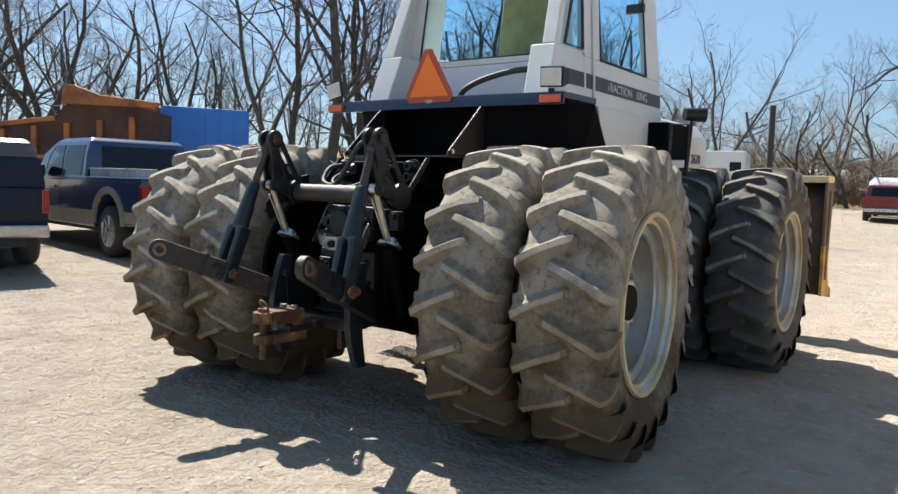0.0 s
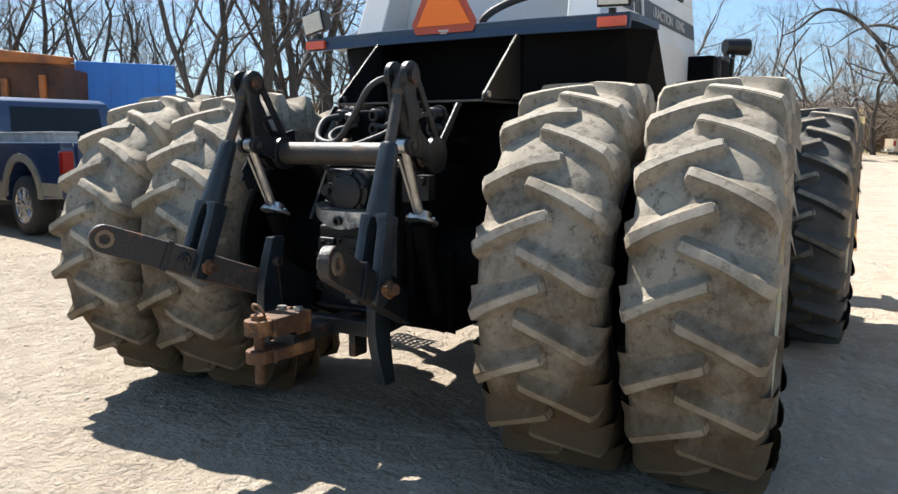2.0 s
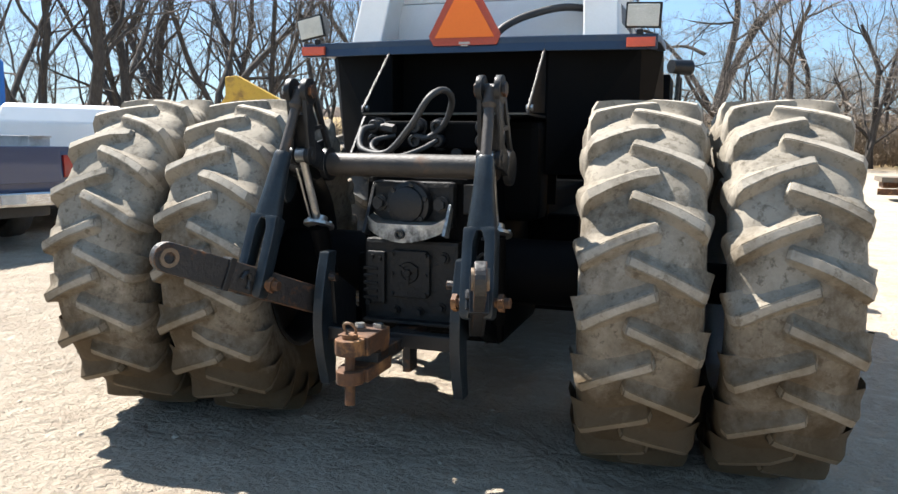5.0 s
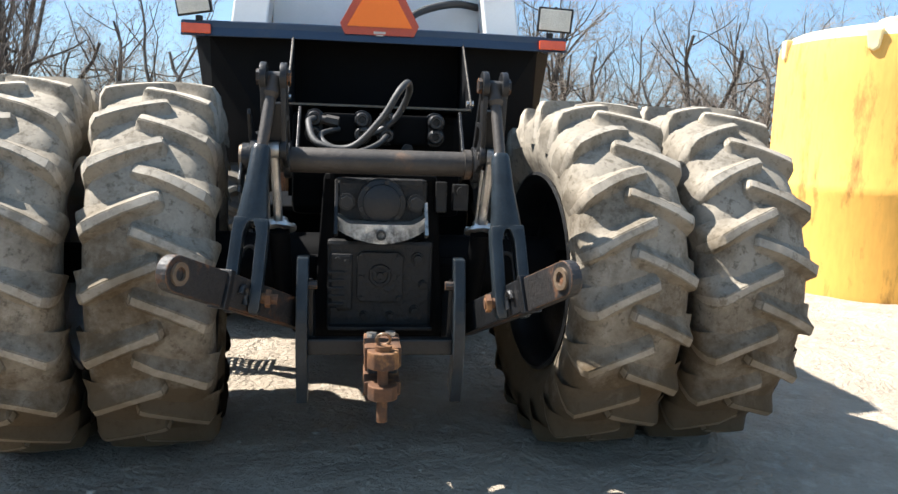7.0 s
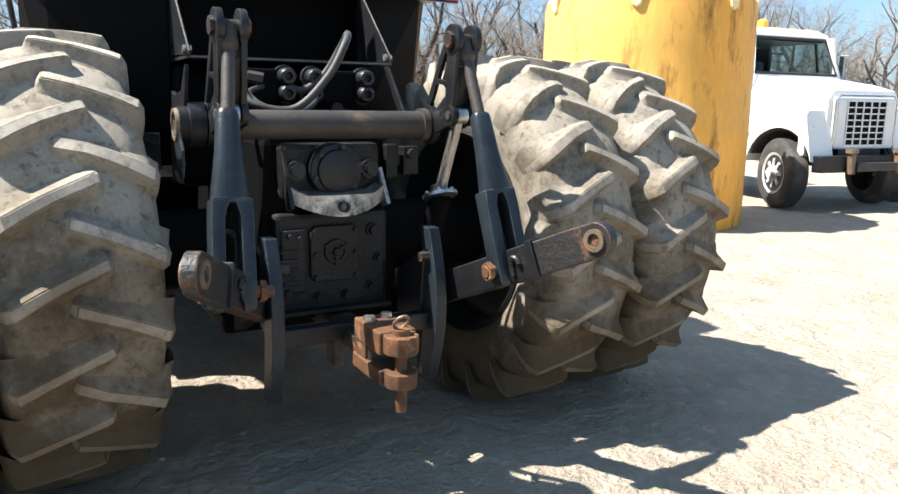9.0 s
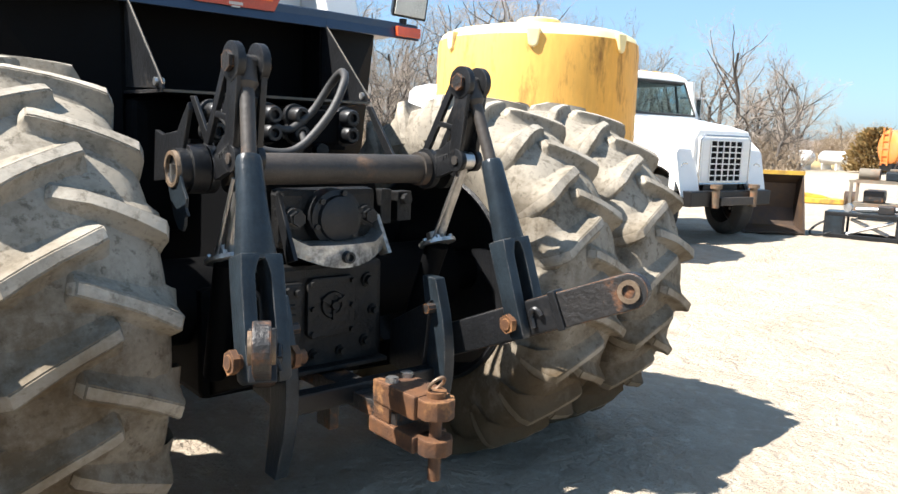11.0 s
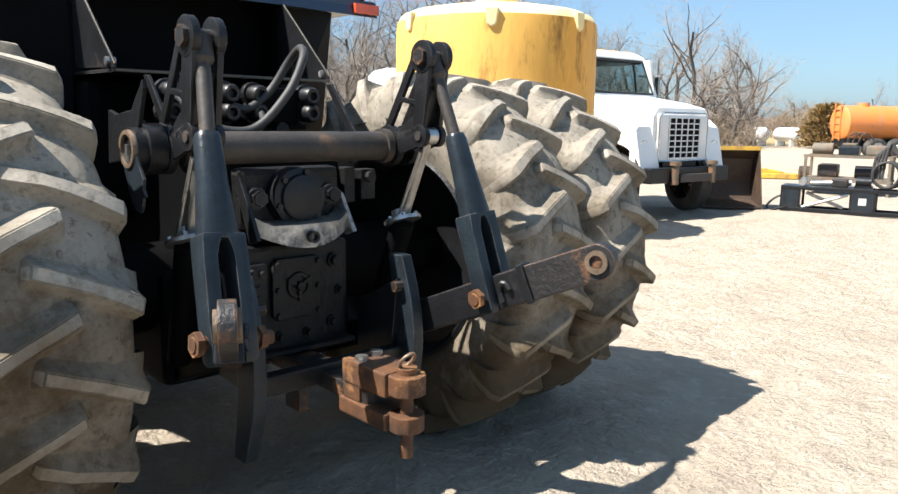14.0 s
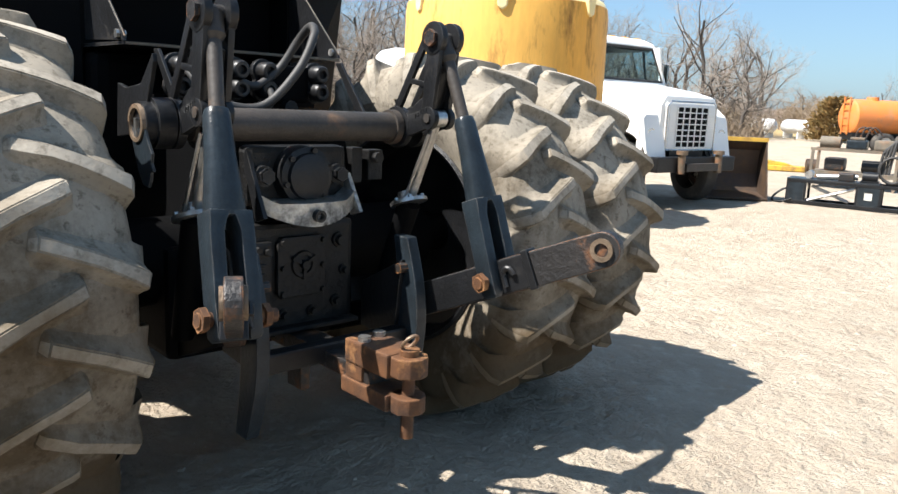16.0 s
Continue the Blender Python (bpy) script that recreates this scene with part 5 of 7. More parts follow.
part("conduit", tube(smooth_path([(0.10, 0.58, 2.12), (0.16, 0.60, 2.20), (0.28, 0.70, 2.28), (0.46, 0.82, 2.34), (0.62, 0.90, 2.34)], 8), 0.022, 10), RUBBER, cab, "bent black conduit", smooth=True)
# seat, console and mirror inside
bm = box(-0.26, 0.26, 0.0, 0.14, 0.0, 0.80, m=pose(0.02, 1.55, 2.42, -8))
part("seat_back", bm, SEAT, cab, "olive yellow seat back", bevel=0.06, smooth=True)
bm = box(-0.16, 0.16, 0.02, 0.14, 0.80, 1.05, m=pose(0.02, 1.55, 2.42, -8))
part("headrest", bm, RUBBER, cab, bevel=0.05, smooth=True)
bm = box(-0.24, 0.30, 1.30, 1.62, 2.42, 2.56)
part("arm_rest", bm, RUBBER, cab, bevel=0.06, smooth=True)
bm = box(-0.36, -0.14, 2.50, 2.58, 2.44, 2.72)
part("console", bm, LENS, cab, bevel=0.01)
bm = box(-0.34, -0.16, 2.48, 2.50, 2.76, 2.90)
part("instrument", bm, RUBBER, cab, bevel=0.01)
bm = box(0.58, 0.74, 2.35, 2.40, 3.02, 3.10)
part("mirror", bm, RUBBER, cab, bevel=0.01)

for s in (-1, 1):
    bm = prism([(1.32, 2.116), (2.62, 2.116), (2.50, 1.74), (1.48, 1.74)], s * 0.84 - 0.02, s * 0.84 + 0.02, "x")
    part("cab_skirt", bm, WHITE_CAB, cab, "white lower cab side", bevel=0.006)
# bonnet, battery box and front
bm = prism([(-0.66, 1.30), (0.66, 1.30), (0.66, 2.06), (0.54, 2.22), (-0.54, 2.22), (-0.66, 2.06)], 2.86, 4.45, "y")
bonnet = part("bonnet", bm, WHITE_CAB, tractor, "off white engine bonnet", bevel=0.03)
part("bonnet_stripe", box(0.656, 0.666, 2.9, 3.9, 1.84, 1.92), STRIPE, bonnet)
bm = box(-0.45, 0.45, 4.45, 4.55, 1.22, 2.06)
part("grille", bm, BLACK, bonnet, bevel=0.02)
bm = box(0.80, 1.04, 2.30, 2.84, 1.78, 2.08)
part("battery_box", bm, BLACK_SHEET, tractor, "black battery box", bevel=0.02)
bm = box(-1.04, -0.80, 2.30, 2.84, 1.78, 2.08)
part("battery_box", bm, BLACK_SHEET, tractor, bevel=0.02)
bm = tube([(1.06, 2.70, 1.55), (1.08, 2.74, 2.12), (1.08, 2.78, 2.14)], 0.016, 8)
fl = part("front_work_lamp", bm, BLACK, tractor, "black side work lamp on a stalk", smooth=True)
part("lamp_body", rod((1.02, 2.72, 2.18), (1.16, 2.84, 2.18), 0.055, 0.065, seg=16), BLACK, fl, smooth=True)
part("hand_rail", tube([(1.10, 2.2, 1.30), (1.10, 2.2, 2.05), (1.10, 2.6, 2.08), (1.10, 2.6, 1.30)], 0.016, 8), BLACK, tractor, smooth=True)
bm = tube([(-1.06, 1.30, 1.66), (-1.10, 1.30, 2.02), (-1.0, 1.30, 2.06)], 0.016, 8)
part("hand_rail", bm, BLACK, tractor, smooth=True)
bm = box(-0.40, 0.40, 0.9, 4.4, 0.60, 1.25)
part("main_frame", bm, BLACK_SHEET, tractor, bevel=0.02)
# unseen blocks added to narrow the sunlit strip on the ground
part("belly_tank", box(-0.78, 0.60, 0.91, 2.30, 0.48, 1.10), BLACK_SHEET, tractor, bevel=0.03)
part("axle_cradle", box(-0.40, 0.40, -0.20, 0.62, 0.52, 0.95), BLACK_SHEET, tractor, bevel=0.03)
bm = box(-0.55, 0.55, 4.2, 4.58, 0.75, 1.1)
part("front_weight", bm, BLACK, tractor, bevel=0.03)
letters("2670", 0.14, STRIPE, bonnet, pose(0.668, 4.1, 1.84, 90, 0, 90))
# perforated step hanging under the left side, between the wheels
step = part("step", box(-1.32, -0.96, 1.06, 1.075, 0.47, 0.51), BLACK, tractor, "perforated steel step")
part("step_edge", box(-1.32, -0.96, 1.425, 1.44, 0.47, 0.51), BLACK, step)
for k in range(8):
    part("step_slat", box(-1.32 + 0.048 * k, -1.296 + 0.048 * k, 1.075, 1.425, 0.485, 0.495), BLACK, step)
for k in range(7):
    part("step_slat", box(-1.31, -0.97, 1.10 + 0.05 * k, 1.115 + 0.05 * k, 0.487, 0.493), BLACK, step)
for x in (-1.325, -0.955):
    part("step_hanger", box(x - 0.008, x + 0.008, 1.20, 1.30, 0.46, 1.32), BLACK, step)
# blade on the front
bm = prism([(4.78, 0.46), (4.98, 0.44), (4.86, 0.66), (4.80, 1.0), (4.86, 1.38), (4.98, 1.62), (4.94, 1.66), (4.78, 1.48), (4.70, 1.0), (4.74, 0.66)], -1.83, 1.83, "x")
blade = part("front_blade", bm, BUCKET, tractor, "brown worn front blade with yellow ends", bevel=0.01)
part("blade_top", box(-1.86, 1.86, 4.70, 5.00, 1.64, 1.71), TANK_TOP, blade, "pale blade top edge", bevel=0.01)
for s in (-1, 1):
    part("push_arm", box(s * 0.5 - 0.06, s * 0.5 + 0.06, 4.4, 4.8, 0.75, 0.92), BLACK, blade, bevel=0.01)
    part("blade_end", prism([(4.68, 0.98), (4.96, 1.0), (5.02, 1.645), (4.68, 1.645)], s * 1.845 - 0.012, s * 1.845 + 0.012, "x"), WEATHERED, blade, "scuffed grey brown end plate")
    part("blade_heel", prism([(4.70, 0.46), (5.20, 0.40), (5.18, 0.50), (5.02, 0.56), (4.96, 0.70), (4.96, 0.996), (4.68, 0.976)], s * 1.845 - 0.014, s * 1.845 + 0.014, "x"), YELLOW, blade, "dirty yellow heel")
    part("wear_strip", box(s * 1.858 - 0.006, s * 1.858 + 0.006, 4.80, 4.86, 0.62, 1.56), RUST, blade)
    part("blade_rib", box(s * 1.5 - 0.03, s * 1.5 + 0.03, 4.66, 4.76, 0.5, 1.62), RUST, blade, "rusty rib")
    part("blade_rib", box(s * 0.9 - 0.03, s * 0.9 + 0.03, 4.66, 4.76, 0.5, 1.62), RUST, blade)


# ---- the yellow tank ----
def build_tank():
    t = thing("storage_tank", pose(5.15, 4.925, -0.04), "tall weathered yellow plastic storage tank standing on the gravel", "storage tank")
    r = 1.325
    prof = [(0.0, r - 0.05), (0.04, r - 0.01), (0.12, r), (1.15, r + 0.004), (1.20, r + 0.018), (1.25, r + 0.004), (2.2, r), (2.70, r - 0.005), (2.80, r - 0.02)]
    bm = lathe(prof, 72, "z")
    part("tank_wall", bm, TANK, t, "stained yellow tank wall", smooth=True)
    bm = lathe([(2.795, r - 0.02), (2.87, r - 0.06), (2.93, r - 0.18), (2.99, r - 0.5), (3.03, 0.35), (3.04, 0.30)], 72, "z")
    part("tank_dome", bm, TANK_TOP, t, "bleached pale dome", smooth=True)
    bm = lathe([(3.03, 0.28), (3.12, 0.28), (3.14, 0.24), (3.14, 0.01)], 32, "z")
    part("lid", bm, TANK_TOP, t, smooth=True)
    for k in range(7):
        a = 2 * math.pi * k / 7 + radians(224.6)
        bm = prism([(-0.055, 2.665), (0.0, 2.63), (0.055, 2.665), (0.085, 2.86), (-0.085, 2.86)], -0.05, 0.028, "x")
        part("tie_down_lug", bm, TANK_TOP, t, bevel=0.02, m=pose(r * math.cos(a), r * math.sin(a), 0, 0, 0, math.degrees(a)))
    return t


build_tank()


# ---- road vehicles ----
def road_wheel(parent, x, y, r, w, side, steer=0.0, hub=STEEL, name="tyre", disc_mat=None):
    m = pose(x, y, r, 0, 0, steer)
    prof = [(-w / 2, r * 0.62), (-w / 2 - 0.01, r * 0.8), (-w / 2 + 0.02, r * 0.95), (-w / 2 + 0.05, r), (w / 2 - 0.05, r), (w / 2 - 0.02, r * 0.95), (w / 2 + 0.01, r * 0.8), (w / 2, r * 0.62)]
    t = part(name, lathe(prof, 40, "x", closed=True), TYRE_ROAD, parent, smooth=True, m=m)
    s = side
    disc = [(s * w * 0.45, r * 0.64), (s * w * 0.5, r * 0.60), (s * w * 0.30, r * 0.52), (s * w * 0.22, r * 0.30), (s * w * 0.50, r * 0.20), (s * w * 0.52, 0.01)]
    part("rim", lathe(disc, 32, "x"), disc_mat or hub, t, smooth=True)
    bm = bmesh.new()
    for k in range(8):
        a = 2 * math.pi * k / 8
        box(-0.03, 0.03, -r * 0.05, r * 0.05, r * 0.18, r * (0.57 if disc_mat is None else 0.42), bm, pose(s * w * 0.42, 0, 0, math.degrees(a)))
    part("spokes", bm, hub if disc_mat is None else SEPIA_GREY, t, bevel=0.006)
    if disc_mat is not None:
        part("rim_ring", lathe([(s * w * 0.44, r * 0.63), (s * w * 0.50, r * 0.60), (s * w * 0.46, r * 0.53), (s * w * 0.40, r * 0.54)], 32, "x", closed=True), SEPIA_GREY, t, smooth=True)
        part("hub_cap", rod((s * w * 0.45, 0, 0), (s * w * 0.72, 0, 0), r * 0.22, r * 0.16, seg=18), SEPIA_GREY, t, smooth=True)
    return t


def loft(sections, bm=None):
    """Closed rings of equal length joined one to the next."""
    bm = bm or bmesh.new()
    rings = [[bm.verts.new(p) for p in s] for s in sections]
    fs = []
    for a, c in zip(rings, rings[1:]):
        k = len(a)
        for j in range(k):
            fs.append(bm.faces.new((a[j], a[(j + 1) % k], c[(j + 1) % k], c[j])))
    fs.append(bm.faces.new(rings[0]))
    fs.append(bm.faces.new(rings[-1]))
    bmesh.ops.recalc_face_normals(bm, faces=fs)
    return bm


def side_panel(points, s, x_of, material, name, parent, thick=0.012, label=""):
    """A flat panel on a vehicle's flank; points are (y, z)."""
    bm = bmesh.new()
    a = [bm.verts.new((s * (x_of(z) + 0.004), y, z)) for y, z in points]
    c = [bm.verts.new((s * (x_of(z) - thick), y, z)) for y, z in points]
    bm.faces.new(a)
    bm.faces.new(c[::-1])
    k = len(points)
    for i in range(k):
        bm.faces.new((a[i], c[i], c[(i + 1) % k], a[(i + 1) % k]))
    bmesh.ops.recalc_face_normals(bm, faces=bm.faces)
    return part(name, bm, material, parent, label)


def pickup(m, paint, label, lower=None, toolbox=False, group="parked vehicles", suv=False):
    """A crew cab pickup or, closed at the back, a long wagon. The rear axle stands at the origin and the front points along y."""
    t = thing("suv" if suv else "pickup_truck", m, label, "car" if suv else "pickup truck", group)
    half = 0.98
    belt, roof = 1.22, 1.93

    def x_of(z):
        return half if z < belt else half - 0.20 * (z - belt) / (roof - belt)

    # lower body with wheel arches
    def arch(yc, r, a0=0, a1=180, k=9):
        return [(yc + r * math.cos(radians(a0 + (a1 - a0) * i / (k - 1))), 0.52 + r * math.sin(radians(a0 + (a1 - a0) * i / (k - 1)))) for i in range(k)]

    low = [(-1.15, 0.55)] + [(-0.52, 0.52)] + arch(0, 0.50, 180, 0) + [(0.55, 0.45), (3.20, 0.45)] + arch(3.75, 0.50, 180, 0) + [(4.55, 0.50), (4.62, 0.75), (4.55, 1.10), (3.2, belt), (-1.15, belt), (-1.18, 0.9)]
    bm = prism(low, -half, half, "x")
    body = part("body", bm, paint, t, bevel=0.025)
    if lower:
        for s in (-1, 1):
            side_panel([(0.56, 0.47), (3.19, 0.47), (3.19, 0.72), (0.56, 0.72)], s, x_of, lower, "lower_trim", body)
            side_panel([(-1.12, 0.57), (-0.56, 0.57), (-0.56, 0.74), (-1.12, 0.74)], s, x_of, lower, "lower_trim", body)
            ring = [(0.60 * math.cos(radians(a)), 0.52 + 0.60 * math.sin(radians(a))) for a in range(0, 181, 15)] + [(0.50 * math.cos(radians(a)), 0.52 + 0.50 * math.sin(radians(a))) for a in range(180, -1, -15)]
            side_panel(ring, s, lambda z: half + 0.03, lower, "wheel_flare", body, 0.04)
    y_back = -1.10 if suv else 0.92
    y_front = 3.25
    lo = [(-half + 0.01, y_back), (half - 0.01, y_back), (half - 0.01, y_front), (-half + 0.01, y_front)]
    bk = 0.22 if suv else 0.10
    cabm = loft([[(x, y, belt - 0.01) for x, y in lo],
                 [(x * 0.94, y + (0.05 if y < 1 else -0.32), belt + 0.42) for x, y in lo],
                 [(x * 0.86, y + (bk if y < 1 else -0.75), roof - 0.06) for x, y in lo],
                 [(x * 0.80, y + (bk + 0.12 if y < 1 else -0.95), roof) for x, y in lo]])
    cabo = part("cab", cabm, paint, t, bevel=0.03)

    def gx(z):
        v = min(1, max(0, (z - belt) / 0.42))
        w2 = min(1, max(0, (z - belt - 0.42) / 0.23))
        return (half - 0.01) * (1 - 0.06 * v - 0.08 * w2) + 0.004

    spans = ((y_back + 0.28, 1.05), (1.12, 1.95), (2.02, 2.62)) if suv else ((1.12, 1.90), (1.98, 2.62))
    for s in (-1, 1):
        for a, c in spans:
            side_panel([(a, belt + 0.06), (c + 0.16 * (c > 2.5), belt + 0.06), (c, belt + 0.40), (c - 0.18 * (c > 2.5), belt + 0.58), (a + 0.03, belt + 0.58), (a, belt + 0.40)], s, gx, AUTO_GLASS, "side_window", cabo, 0.01)
        for a in (1.08, 2.0, 3.0):
            side_panel([(a - 0.004, 0.62), (a + 0.004, 0.62), (a + 0.004, belt - 0.03), (a - 0.004, belt - 0.03)], s, x_of, RUBBER, "door_gap", body, 0.004)
        for a in (1.30, 2.18):
            bm = box(min(s * (half + 0.005), s * (half + 0.03)), max(s * (half + 0.005), s * (half + 0.03)), a, a + 0.2, 1.06, 1.10)
            part("door_handle", bm, paint, body, bevel=0.008)
        bm = box(min(s * 1.0, s * 1.26), max(s * 1.0, s * 1.26), 2.62, 2.72, 1.24, 1.46)
        part("side_mirror", bm, RUBBER, body, bevel=0.03)
        xi = 0.90 if suv else 0.84
        bm = box(min(s * xi, s * 0.99), max(s * xi, s * 0.99), -1.20, -1.10, 0.86, 1.20 if suv else 1.16)
        part("tail_lamp", bm, RED_LAMP, body, "red tail lamp", bevel=0.015)
    ya = y_back + (0.10 if suv else 0.03)
    bm = loft([[(-0.70, ya - 0.02, belt + 0.10), (0.70, ya - 0.02, belt + 0.10), (0.70, ya + 0.01, belt + 0.10), (-0.70, ya + 0.01, belt + 0.10)],
               [(-0.66, ya + bk - 0.075, roof - 0.14), (0.66, ya + bk - 0.075, roof - 0.14), (0.66, ya + bk - 0.04, roof - 0.14), (-0.66, ya + bk - 0.04, roof - 0.14)]])
    part("rear_window", bm, AUTO_GLASS, cabo)
    bm = loft([[(-0.78, y_front + 0.01, belt + 0.05), (0.78, y_front + 0.01, belt + 0.05), (0.78, y_front - 0.06, belt + 0.05), (-0.78, y_front - 0.06, belt + 0.05)],
               [(-0.68, y_front - 0.72, roof - 0.08), (0.68, y_front - 0.72, roof - 0.08), (0.68, y_front - 0.80, roof - 0.08), (-0.68, y_front - 0.80, roof - 0.08)]])
    part("windscreen", bm, AUTO_GLASS, cabo)
    if not suv:
        bm = box(-0.80, 0.80, -1.05, 0.86, 1.16, belt + 0.012)
        part("bed_floor", bm, RUBBER, body)
        for s in (-1, 1):
            part("bed_rail", box(min(s * 0.82, s * 0.985), max(s * 0.82, s * 0.985), -1.15, 0.9, belt - 0.02, belt + 0.05), paint, body, bevel=0.012)
        part("tailgate", box(-0.80, 0.80, -1.20, -1.13, 0.80, belt + 0.05), paint, body, bevel=0.012)
    if toolbox:
        for s in (-1, 1):
            tb = part("tool_box", box(s * 0.76 - 0.16, s * 0.76 + 0.16, -0.85, 0.86, belt + 0.02, belt + 0.17), SEPIA_GREY, body, "pale grey low tool box", bevel=0.012)
            part("tool_box_lid", box(s * 0.76 - 0.175, s * 0.76 + 0.175, -0.87, 0.87, belt + 0.165, belt + 0.19), SEPIA_GREY, tb, bevel=0.006)
    part("rear_bumper", box(-0.97, 0.97, -1.34, -1.17, 0.52, 0.70), CHROME, body, "bright rear bumper", bevel=0.03)
    part("number_plate", box(-0.16, 0.16, -1.355, -1.341, 0.56, 0.68), LETTER, body)
    part("front_bumper", box(-0.97, 0.97, 4.58, 4.74, 0.50, 0.74), CHROME, body, bevel=0.03)
    part("underbody", box(-0.75, 0.75, -1.0, 4.4, 0.36, 0.56), RUBBER, body)
    for y in (0, 3.75):
        for s in (-1, 1):
            road_wheel(t, s * 0.85, y, 0.41, 0.28, s, hub=CHROME)
    return t


pickup(pose(-8.91, 3.33, ground_z(-8.9, 3.3), 0, 0, 86), BLUE_PAINT, "dark blue crew cab pickup truck with tan trim and tool box", TAN_TRIM, toolbox=True)
pickup(pose(-8.86, 0.15, ground_z(-8.9, 0.2), 0, 0, 75) @ Matrix.Diagonal((1, 1, 0.90, 1)), SUV_PAINT, "midnight blue closed utility vehicle parked on the gravel", suv=True)
pickup(pose(-9.61, 5.87, 0.15, 0, 0, 50), WHITE, "white closed utility vehicle parked beside the trees", suv=True)
pickup(pose(-4.97, 41.66, ground_z(-5.0, 41.7), 0, 0, 9), RED_PAINT, "dark red pickup truck parked far off beside a white tank")
pickup(pose(-1.29, 48.78, ground_z(-1.3, 48.8), 0, 0, -70), BEIGE_PAINT, "beige pickup truck parked far off")


def plow_truck():
    """A white conventional truck; front axle at the origin, front along y."""
    t = thing("dump_truck", pose(9.0, 5.05, 0, 0, 0, 178.6) @ Matrix.Scale(1.005, 4), "white conventional heavy truck with square grille and worn steel bumper", "truck")
    # bonnet
    bm = loft([[(x, 0.50, z) for x, z in ((-0.70, 0.90), (0.70, 0.90), (0.75, 1.0), (0.75, 1.62), (0.64, 1.76), (-0.64, 1.76), (-0.75, 1.62), (-0.75, 1.0))],
               [(x, 0.10, z) for x, z in ((-0.76, 1.21), (0.76, 1.21), (0.84, 1.25), (0.84, 1.66), (0.72, 1.85), (-0.72, 1.85), (-0.84, 1.66), (-0.84, 1.25))],
               [(x, -1.05, z) for x, z in ((-0.94, 1.21), (0.94, 1.21), (0.99, 1.25), (0.99, 1.80), (0.88, 2.02), (-0.88, 2.02), (-0.99, 1.80), (-0.99, 1.25))]])
    part("bonnet", bm, WHITE, t, bevel=0.03)
    part("engine_bay", box(-0.60, 0.60, -1.04, 0.38, 0.70, 1.24), RUBBER, t)
    for s in (-1, 1):
        fe_bm = bmesh.new()
        rows = []
        for k in range(15):      # strips from the wheel arch up to the top line
            ang = radians(172 - 11.3 * k)
            yi, zi = 0.62 * math.cos(ang), 0.58 + 0.62 * math.sin(ang)
            yo = -1.0 + 1.46 * k / 14
            zo = 1.80 - 0.14 * (yo + 1.0) if yo < 0.25 else 1.625 - 0.80 * (yo - 0.25)
            rows.append([fe_bm.verts.new((s * x, y, z)) for x, y, z in ((1.12, yi, zi), (1.12, yo, zo - 0.06), (1.07, yo, zo), (0.66, yo, zo), (0.66, yi, zi))])
        for p, q in zip(rows, rows[1:]):
            for k in range(5):
                fe_bm.faces.new((p[k], q[k], q[(k + 1) % 5], p[(k + 1) % 5]))
        fe_bm.faces.new(rows[0])
        fe_bm.faces.new(rows[-1])
        bmesh.ops.recalc_face_normals(fe_bm, faces=fe_bm.faces)
        fe = part("front_fender", fe_bm, WHITE, t, smooth=True)
        part("fender_nose", box(min(s * 0.74, s * 1.12), max(s * 0.74, s * 1.12), 0.34, 0.475, 0.80, 1.40), WHITE, fe, bevel=0.055)
        arc = [radians(a) for a in range(20, 161, 10)]
        liner = [(0.612 * math.cos(a), 0.58 + 0.612 * math.sin(a)) for a in arc] + [(0.585 * math.cos(a), 0.58 + 0.585 * math.sin(a)) for a in arc[::-1]]
        part("wheel_well", prism(liner, min(s * 0.60, s * 1.09), max(s * 0.60, s * 1.09), "x"), RUBBER, fe)
        bm = lathe([(0.44, 0.11), (0.495, 0.10), (0.50, 0.085), (0.50, 0.001)], 24, "y", m=Matrix.Translation((s * 0.94, 0, 1.13)))
        part("headlamp", bm, CHROME, fe, "round headlamp", smooth=True)
        bm = lathe([(0.44, 0.125), (0.505, 0.12), (0.505, 0.10), (0.44, 0.10)], 24, "y", closed=True, m=Matrix.Translation((s * 0.94, 0, 1.13)))
        part("lamp_ring", bm, CHROME, fe, smooth=True)
        part("side_marker", box(s * 0.93 - 0.01, s * 0.93 + 0.01, -0.52, -0.40, 1.46, 1.58), AMBER, fe)
    part("grille_surround", box(-0.67, 0.67, 0.40, 0.55, 0.90, 1.66), WHITE, t, bevel=0.05)
    part("grille_back", box(-0.41, 0.41, 0.542, 0.553, 0.96, 1.60), BLACK_SHEET, t)
    for k in range(6):
        x = -0.41 + 0.82 * k / 5
        part("grille_bar", box(x - 0.009, x + 0.009, 0.556, 0.570, 0.95, 1.61), WHITE, t)
    for k in range(8):
        z = 0.96 + 0.64 * k / 7
        part("grille_bar", box(-0.42, 0.42, 0.554, 0.568, z - 0.009, z + 0.009), WHITE, t)
    for s in (-1, 1):
        for k in range(8):
            z = 1.0 + 0.64 * k / 8
            part("grille_louvre", box(min(s * 0.43, s * 0.60), max(s * 0.43, s * 0.60), 0.548, 0.558, z - 0.034, z + 0.034), WHITE, t, bevel=0.004)
